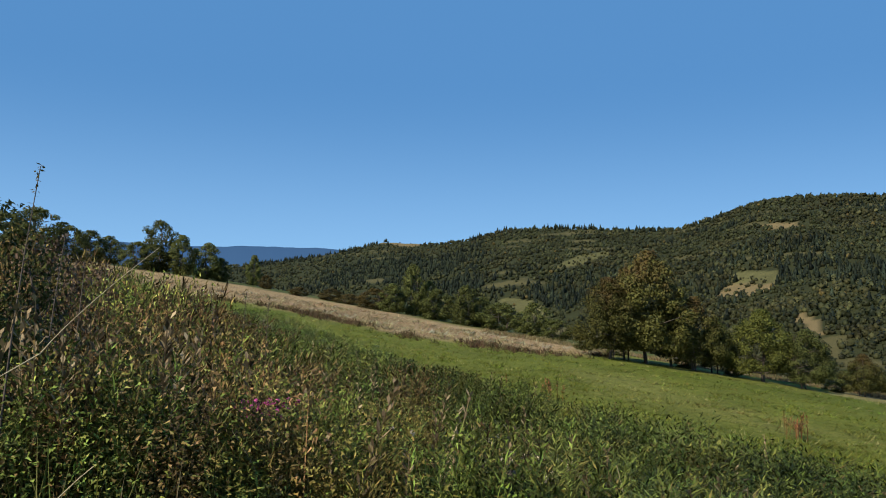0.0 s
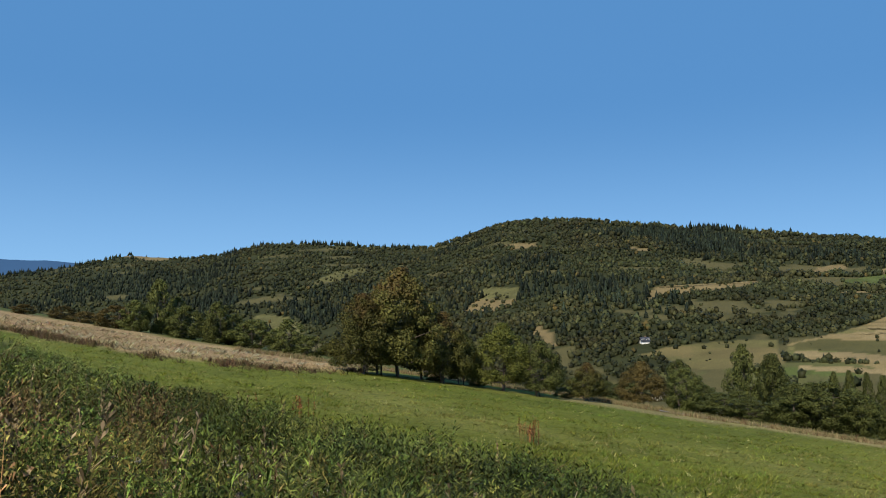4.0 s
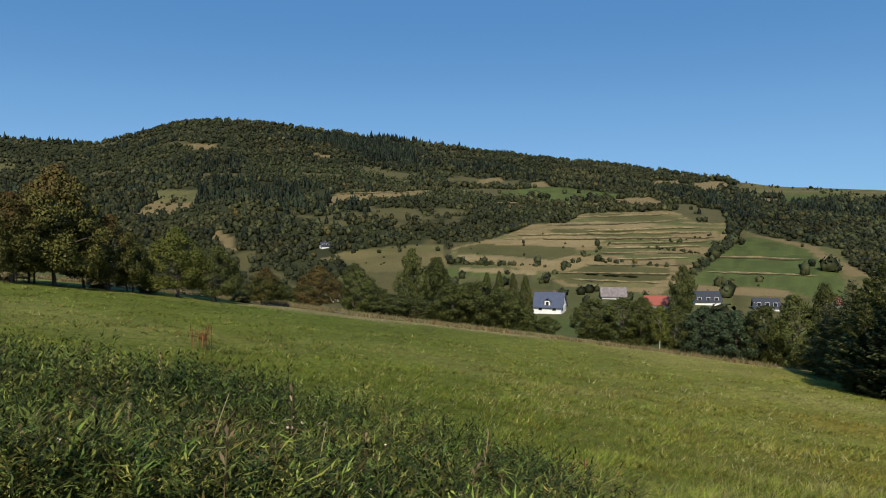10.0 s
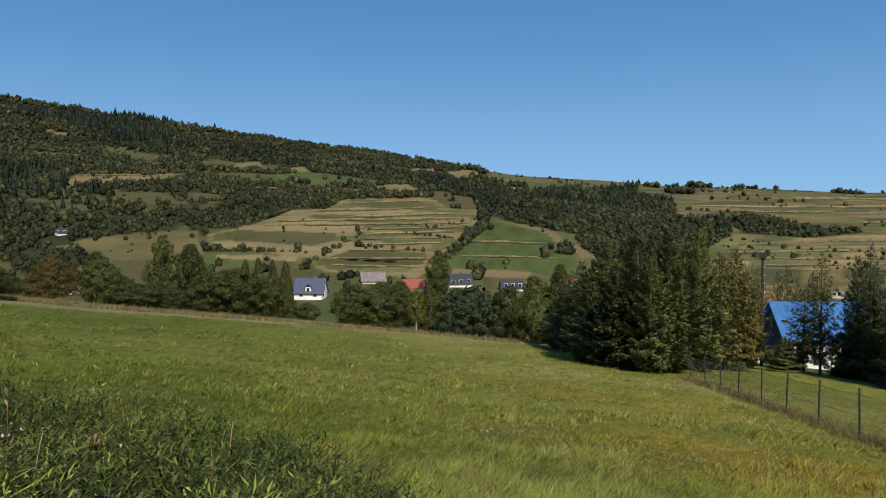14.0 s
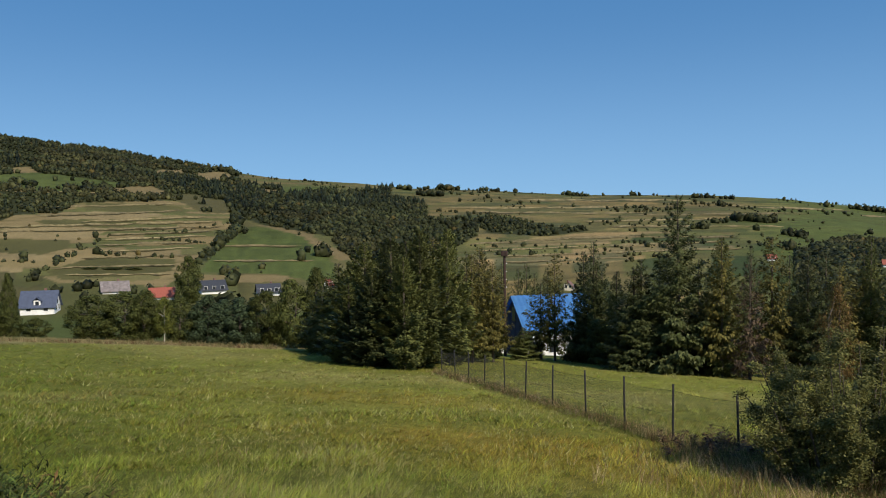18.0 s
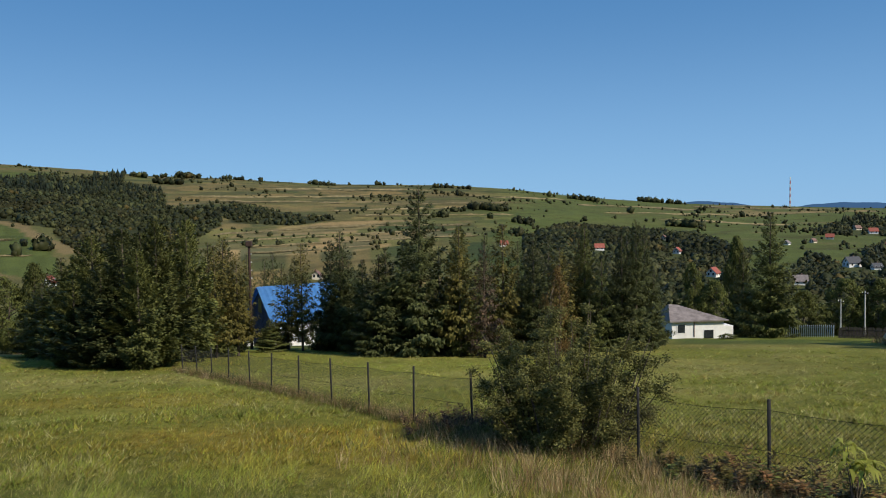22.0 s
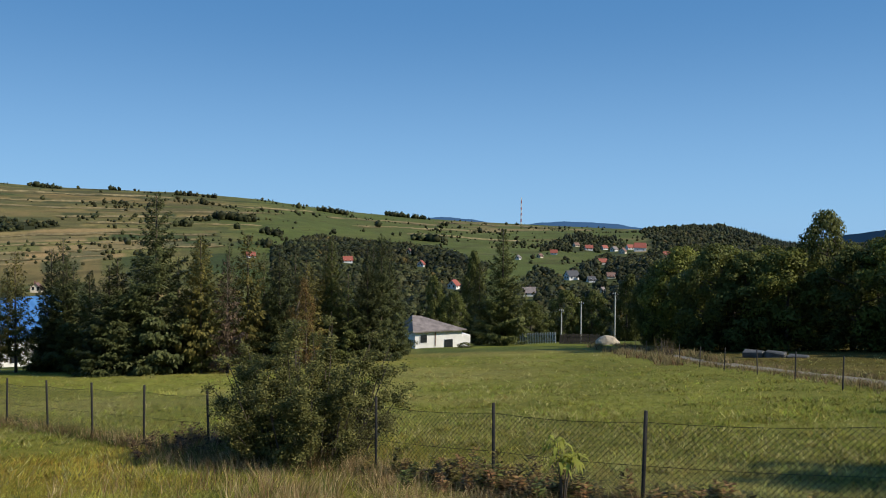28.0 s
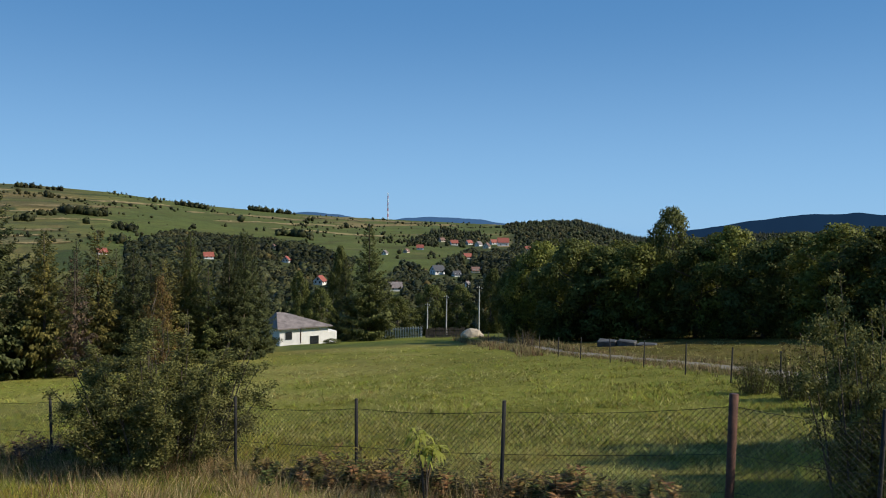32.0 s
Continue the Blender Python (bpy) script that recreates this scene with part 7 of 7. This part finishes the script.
# blue-roofed barn among the spruces
def blue_house():
    az, d = 83.9, 92.0
    p = at(az, d)
    z = EYE - 15.3
    ob = thing("blue_house", pose(p.x, p.y, z, 0, 0, facing(az, 25)), "tall house with dark blue boarded gable and bright blue sheet roof", "house")
    L, W, H, R = 4.5, 3.4, 4.0, 7.2
    bm = bmesh.new()
    lo = [bm.verts.new(c) for c in ((-L, -W, -1.2), (L, -W, -1.2), (L, W, -1.2), (-L, W, -1.2))]
    hi = [bm.verts.new(c) for c in ((-L, -W, H), (L, -W, H), (L, W, H), (-L, W, H))]
    for i in range(4):
        bm.faces.new((lo[i], lo[(i + 1) % 4], hi[(i + 1) % 4], hi[i]))
    part("wall", bm, M_WHITE, ob, "white rendered ground-floor wall")
    for s in (-1, 1):
        bm = bmesh.new()
        x0, x1 = (-L - 0.06, -L) if s < 0 else (L, L + 0.06)
        prof = [(-W, 0.0), (W, 0.0), (W, H), (0, R - 0.1), (-W, H)]
        a, b = [bm.verts.new((x0, y, zz)) for y, zz in prof], [bm.verts.new((x1, y, zz)) for y, zz in prof]
        bm.faces.new(a[::-1])
        bm.faces.new(b)
        for i in range(5):
            bm.faces.new((a[i], a[(i + 1) % 5], b[(i + 1) % 5], b[i]))
        bmesh.ops.recalc_face_normals(bm, faces=bm.faces)
        gable = part("gable", bm, M_BOARD, ob, "dark blue vertical boarding")
        for k in range(-9, 10):
            y = k * 0.38
            top = H + (R - 0.1 - H) * (1 - abs(y) / W) - 0.05
            bm = bmesh.new()
            xx = -L - 0.085 if s < 0 else L + 0.06
            box(bm, xx, y - 0.03, 0.1, xx + 0.025, y + 0.03, top)
            part("batten", bm, M_BOARD, gable)
    for s in (-1, 1):
        bm = bmesh.new()
        k, n = 0.6, 30
        rise = (R - H) / W
        for i in range(n + 1):
            x = -L - 0.5 + (2 * L + 1.0) * i / n
            dz = 0.035 if i % 2 else 0.0
            bm.verts.new((x, s * (W + k), H - rise * k + dz))
            bm.verts.new((x, 0, R + dz))
        bm.verts.ensure_lookup_table()
        for i in range(n):
            q = [bm.verts[2 * i], bm.verts[2 * i + 2], bm.verts[2 * i + 3], bm.verts[2 * i + 1]]
            bm.faces.new(q)
        geo = bmesh.ops.solidify(bm, geom=list(bm.faces), thickness=0.04)
        bmesh.ops.recalc_face_normals(bm, faces=bm.faces)
        part("roof", bm, M_ROOF_SKY, ob, "bright blue ribbed sheet roof")

    def opening(px, py, pz, ww, hh, along_x, label="window"):
        fr, gl = bmesh.new(), bmesh.new()
        if along_x:
            box(fr, px - ww / 2 - 0.08, py - 0.05, pz - 0.08, px + ww / 2 + 0.08, py + 0.03, pz + hh + 0.08)
            box(gl, px - ww / 2, py - 0.08, pz, px + ww / 2, py, pz + hh)
        else:
            box(fr, px - 0.05, py - ww / 2 - 0.08, pz - 0.08, px + 0.03, py + ww / 2 + 0.08, pz + hh + 0.08)
            box(gl, px - 0.08, py - ww / 2, pz, px, py + ww / 2, pz + hh)
        w = part("window", fr, M_WHITE if along_x else M_BOARD, ob)
        part("pane", gl, M_GLASS, w)

    for px in (-3.6, -1.2, 1.2, 3.6):
        opening(px, -W, 1.0, 1.1, 1.3, True)
    opening(-L - 0.06, 0.0, 4.3, 1.0, 1.6, False)
    bm = bmesh.new()
    box(bm, -L - 3.0, -2.2, -1.0, -L - 0.15, 1.6, 0.45, 0.04)
    part("porch", bm, M_ROOF_BROWN, ob, "low brick-red porch base")
    bm = bmesh.new()
    box(bm, -L - 2.6, -2.0, 0.45, -L - 1.8, -1.6, 1.5, 0.03)
    part("porch_post", bm, M_WHITE, ob, "white porch pier")
    return ob


blue_house()


# old white outbuilding at the far end of the fenced meadow
def white_building():
    az, d = 112.05, 114.0
    p = at(az, d)
    z = EYE - 17.55
    ob = thing("white_outbuilding", pose(p.x, p.y, z, 0, 0, facing(az, 24)), "low white outbuilding with a weathered grey roof", "building")
    L, W, H, R = 3.7, 2.8, 2.25, 4.2
    bm = bmesh.new()
    box(bm, -L, -W, -1.2, L, W, H)
    part("wall", bm, M_WHITE, ob)
    bm = bmesh.new()
    e = [bm.verts.new(c) for c in ((-L - 0.5, -W - 0.5, H), (L + 0.5, -W - 0.5, H), (L + 0.5, W + 0.5, H), (-L - 0.5, W + 0.5, H))]
    t = [bm.verts.new(c) for c in ((-L + 0.7, 0, R), (-L + 2.0, 0, R - 0.12))]
    u = [bm.verts.new((v.co.x, v.co.y, v.co.z - 0.16)) for v in e]
    bm.faces.new((e[0], e[1], t[1], t[0]))
    bm.faces.new((e[2], e[3], t[0], t[1]))
    bm.faces.new((e[1], e[2], t[1]))
    bm.faces.new((e[3], e[0], t[0]))
    for i in range(4):
        bm.faces.new((u[i], u[(i + 1) % 4], e[(i + 1) % 4], e[i]))
    bm.faces.new(u[::-1])
    bmesh.ops.recalc_face_normals(bm, faces=bm.faces)
    part("roof", bm, M_ROOF_OLD, ob, "sagging weathered grey roof")
    for x0, x1, z0, z1, nm in ((-3.0, -1.75, 0.45, 1.8, "window_frame"), (-2.87, -1.88, 0.58, 1.67, "window"), (0.9, 2.2, -0.3, 0.85, "opening"), (-0.6, -0.5, 0.0, 2.1, "drainpipe")):
        bm = bmesh.new()
        box(bm, x0, -W - (0.05 if nm == "window_frame" else 0.08), z0, x1, -W + 0.02, z1)
        part(nm, bm, {"drainpipe": M_RUSTY, "window_frame": M_WHITE}.get(nm, M_GLASS), ob, "low dark opening" if nm == "opening" else "")
    bm = bmesh.new()
    box(bm, L, -W + 0.2, -1.2, L + 1.5, W - 0.6, 1.3, 0.05)
    part("lean_to", bm, M_WHITE, ob, "low white lean-to")
    return ob


white_building()


# concrete poles
def pole(az, d, top, label, r=0.095):
    p = at(az, d)
    h = top + EYE - p.z
    ob = thing("utility_pole", pose(p.x, p.y, p.z), label, "pole", "poles by the lane")
    v, f = tube([(0, 0, -0.3), (0, 0, h)], [r * 1.25, r * 0.85], 8)
    part("shaft", mesh_of("shaft", v, f, M_CONC, smooth_shade=True), None, ob)
    bm = bmesh.new()
    box(bm, -0.7, -0.05, h - 0.45, 0.7, 0.05, h - 0.33)
    part("crossarm", bm, M_STEEL, ob)
    for x in (-0.6, 0.0, 0.6):
        v, f = tube([(x, 0, h - 0.33), (x, 0, h - 0.14)], [0.05, 0.03], 6)
        part("insulator", mesh_of("insulator", v, f, M_WHITE), None, ob)


for az, d, top in ((121.6, 126, -13.5), (123.0, 126, -12.2), (125.4, 120, -10.1)):
    pole(az, d, top, "pale concrete power pole beside the lane")


# rusty chimney pipe by the blue house
def rusty_pole():
    dark_rust = plain("dark rusted steel", (0.022, 0.013, 0.010), (0.060, 0.030, 0.022), 5.0, 0.9)
    p = at(80.6, 74)
    h = EYE - 2.4 - p.z
    ob = thing("rusty_mast", pose(p.x, p.y, p.z), "tall rust-brown steel mast with white insulators", "mast")
    v, f = tube([(0, 0, -0.3), (0, 0, h)], [0.15, 0.12], 8)
    part("shaft", mesh_of("shaft", v, f, dark_rust), None, ob)
    bm = bmesh.new()
    box(bm, -0.28, -0.28, h - 0.5, 0.28, 0.28, h, 0.04)
    part("head", bm, dark_rust, ob)
    for k in range(4):
        v, f = tube([(0.18, -0.1, h - 1.2 - 0.75 * k), (0.34, -0.14, h - 1.2 - 0.75 * k)], [0.07, 0.05], 6)
        part("insulator", mesh_of("insulator", v, f, M_WHITE), None, ob)


rusty_pole()


# radio mast on the skyline
def radio_mast():
    d = 1880.0
    p = at(118.6, d)
    ob = thing("radio_mast", pose(p.x, p.y, p.z - 1), "tall red and white lattice radio mast on the ridge", "mast")
    n, h = 9, 66.0
    red = plain("red mast paint", (0.42, 0.14, 0.12), (0.54, 0.20, 0.17), 0.4, 0.6, 0, 0)
    for k in range(n):
        z0, z1 = h * k / n, h * (k + 1) / n
        w0, w1 = 1.7 - 0.9 * k / n, 1.7 - 0.9 * (k + 1) / n
        pieces = []
        for a in range(4):
            c, s = math.cos(a * math.pi / 2 + 0.78), math.sin(a * math.pi / 2 + 0.78)
            c2, s2 = math.cos((a + 1) * math.pi / 2 + 0.78), math.sin((a + 1) * math.pi / 2 + 0.78)
            pieces.append(tube([(c * w0, s * w0, z0), (c * w1, s * w1, z1)], [0.28, 0.26], 4))
            pieces.append(tube([(c * w0, s * w0, z0), (c2 * w1, s2 * w1, z1)], [0.16, 0.16], 4))
            pieces.append(tube([(c2 * w0, s2 * w0, z0), (c * w1, s * w1, z1)], [0.16, 0.16], 4))
        v, f = join(pieces)
        part("section", mesh_of("section", v, f, red if k % 2 else M_WHITE), None, ob, "red painted section" if k % 2 else "white painted section")


radio_mast()


# houses of the village
for (az, el, across, turn, roof), (_, d, _, _) in zip(VILLAGE, HOMES):
    l = max(4.0, d * math.tan(radians(across)) / (1.25 if across < 1.2 else 0.98))
    if not roof:
        house("blue_roof_house", az, d, facing(az, -14), l * 0.75, l * 0.95, l * 0.26, l * 0.42, M_WHITE, M_ROOF_BLUE, "white house with a blue-grey roof in the valley", dormer=True)
        continue
    word, mat = {"r": ("red", M_ROOF_RED), "b": ("brown", M_ROOF_BROWN), "d": ("dark", M_ROOF_DARK), "g": ("grey", M_ROOF_OLD)}[roof]
    house("village_house", az, d, facing(az, turn), l * 0.8, l, l * (0.34 if across < 1.3 else 0.15 if roof == "d" else 0.12), l * (0.40 if across < 1.3 else 0.34), M_CREAM if roof == "b" else M_WHITE, mat,
          f"village house with a {word} roof and {'cream' if roof == 'b' else 'white'} walls", windows=0 if across > 1.3 and roof in 'rg' else 3 if across > 1.3 else 2)


# fences and a covered heap at the end of the lane
def plank_fence():
    ob = thing("plank_fence", Matrix.Identity(4), "dark weathered plank fence between the poles", "fence")
    a, b = at(121.5, 118), at(124.3, 115)
    g = np.random.default_rng(19)
    for i in range(34):
        p = a + (b - a) * (i / 33)
        bm = bmesh.new()
        box(bm, -0.075, -0.015, 0, 0.075, 0.015, 1.35 + 0.25 * g.random())
        bm.transform(pose(p.x, p.y, float(land(p.x, p.y)), 0, 2.5 * g.normal(), facing(122.9)))
        part("plank", bm, M_BARK, ob)
    for zz in (0.35, 1.1):
        v, f = tube([a + Vector((0, 0, zz)), b + Vector((0, 0, zz))], [0.045, 0.045], 4)
        part("rail", mesh_of("rail", v, f, M_BARK), None, ob)


plank_fence()


def yard_fence():
    galvanised = plain("galvanised steel", (0.46, 0.50, 0.54), (0.62, 0.66, 0.70), 3.0, 0.6, 0.0, 0.1)
    ob = thing("yard_fence", Matrix.Identity(4), "grey metal palisade fence at the end of the lane", "fence")
    a, b = at(118.3, 124), at(121.2, 122)
    for i in range(25):
        p = a + (b - a) * (i / 24)
        gz = float(land(p.x, p.y))
        bm = bmesh.new()
        box(bm, -0.05, -0.02, 0, 0.05, 0.02, 1.7)
        bm.transform(pose(p.x, p.y, gz, 0, 0, facing(119.7)))
        part("pale", bm, galvanised, ob)
    for zz in (0.4, 1.4):
        v, f = tube([a + Vector((0, 0, zz)), b + Vector((0, 0, zz))], [0.05, 0.05], 4)
        part("rail", mesh_of("rail", v, f, M_CONC), None, ob)


yard_fence()


def heap():
    p = at(124.9, 112)
    g = np.random.default_rng(3)
    bm = bmesh.new()
    bmesh.ops.create_icosphere(bm, subdivisions=3, radius=1.0)
    for v in bm.verts:
        k = 1 + 0.12 * noise.noise(v.co * 2.3)
        v.co = Vector((v.co.x * 1.7 * k, v.co.y * 1.2 * k, max(v.co.z, -0.1) * 1.3 * k))
    me = bpy.data.meshes.new("heap")
    bm.to_mesh(me)
    bm.free()
    me.materials.append(plain("faded sheet", (0.26, 0.21, 0.15), (0.46, 0.39, 0.29), 1.4, 0.8, 0, 0.5, 0.04))
    ob = new("covered_heap", me)
    ob.matrix_basis = pose(p.x, p.y, p.z, 0, 0, facing(124.9))
    tagged(ob, "rounded heap under a pale cream sheet", "heap")


heap()


# a sheeted pile by the wood, a white marker and a pale shed behind the cherry trees
def sheeted_pile():
    p = at(136.1, 63)
    ob = thing("sheeted_pile", pose(p.x, p.y, p.z, 0, 0, facing(136.1, -8)), "long low pile under a grey-blue tarpaulin", "pile")
    m = plain("grey-blue tarpaulin", (0.035, 0.036, 0.036), (0.095, 0.092, 0.088), 1.6, 0.6, 0, 0.5, 0.05)
    for k in range(3):
        bm = bmesh.new()
        box(bm, -2.3 + 1.55 * k, -0.6, -0.2, -0.85 + 1.55 * k, 0.5, 0.36 + 0.1 * (k % 2), 0.08)
        for v in bm.verts:
            v.co += Vector((noise.noise(v.co * 1.7), noise.noise(v.co * 1.9), noise.noise(v.co * 1.3))) * 0.08
        part("bundle", bm, m, ob)


sheeted_pile()


def marker():
    p = at(12.3, 57.5)
    ob = thing("marker_post", pose(p.x, p.y, p.z, 0, 0, facing(12.3)), "white box on a post at the roadside", "marker")
    v, f = tube([(0, 0, -0.2), (0, 0, 1.1)], [0.05, 0.05], 6)
    part("post", mesh_of("post", v, f, M_BARK), None, ob)
    bm = bmesh.new()
    box(bm, -0.22, -0.12, 0.75, 0.22, 0.12, 1.35, 0.03)
    part("box", bm, M_WHITE, ob, "white metal box")


marker()


def pale_shed():
    p = at(17.0, 78)
    ob = thing("shed", pose(p.x, p.y, p.z, 0, 0, facing(17, 10)), "low pale grey shed beyond the road", "shed")
    bm = bmesh.new()
    box(bm, -1.0, -1.0, -0.5, 1.0, 1.0, 1.2, 0.03)
    part("wall", bm, M_ROOF_OLD, ob)
    bm = bmesh.new()
    lo = [bm.verts.new(c) for c in ((-1.2, -1.2, 1.2), (1.2, -1.2, 1.2), (1.2, 1.2, 1.2), (-1.2, 1.2, 1.2))]
    hi = [bm.verts.new(c) for c in ((-1.2, 0, 1.9), (1.2, 0, 1.9))]
    bm.faces.new((lo[0], lo[1], hi[1], hi[0]))
    bm.faces.new((lo[2], lo[3], hi[0], hi[1]))
    bm.faces.new((lo[1], lo[2], hi[1]))
    bm.faces.new((lo[3], lo[0], hi[0]))
    bm.faces.new(lo[::-1])
    part("roof", bm, M_CONC, ob)


pale_shed()
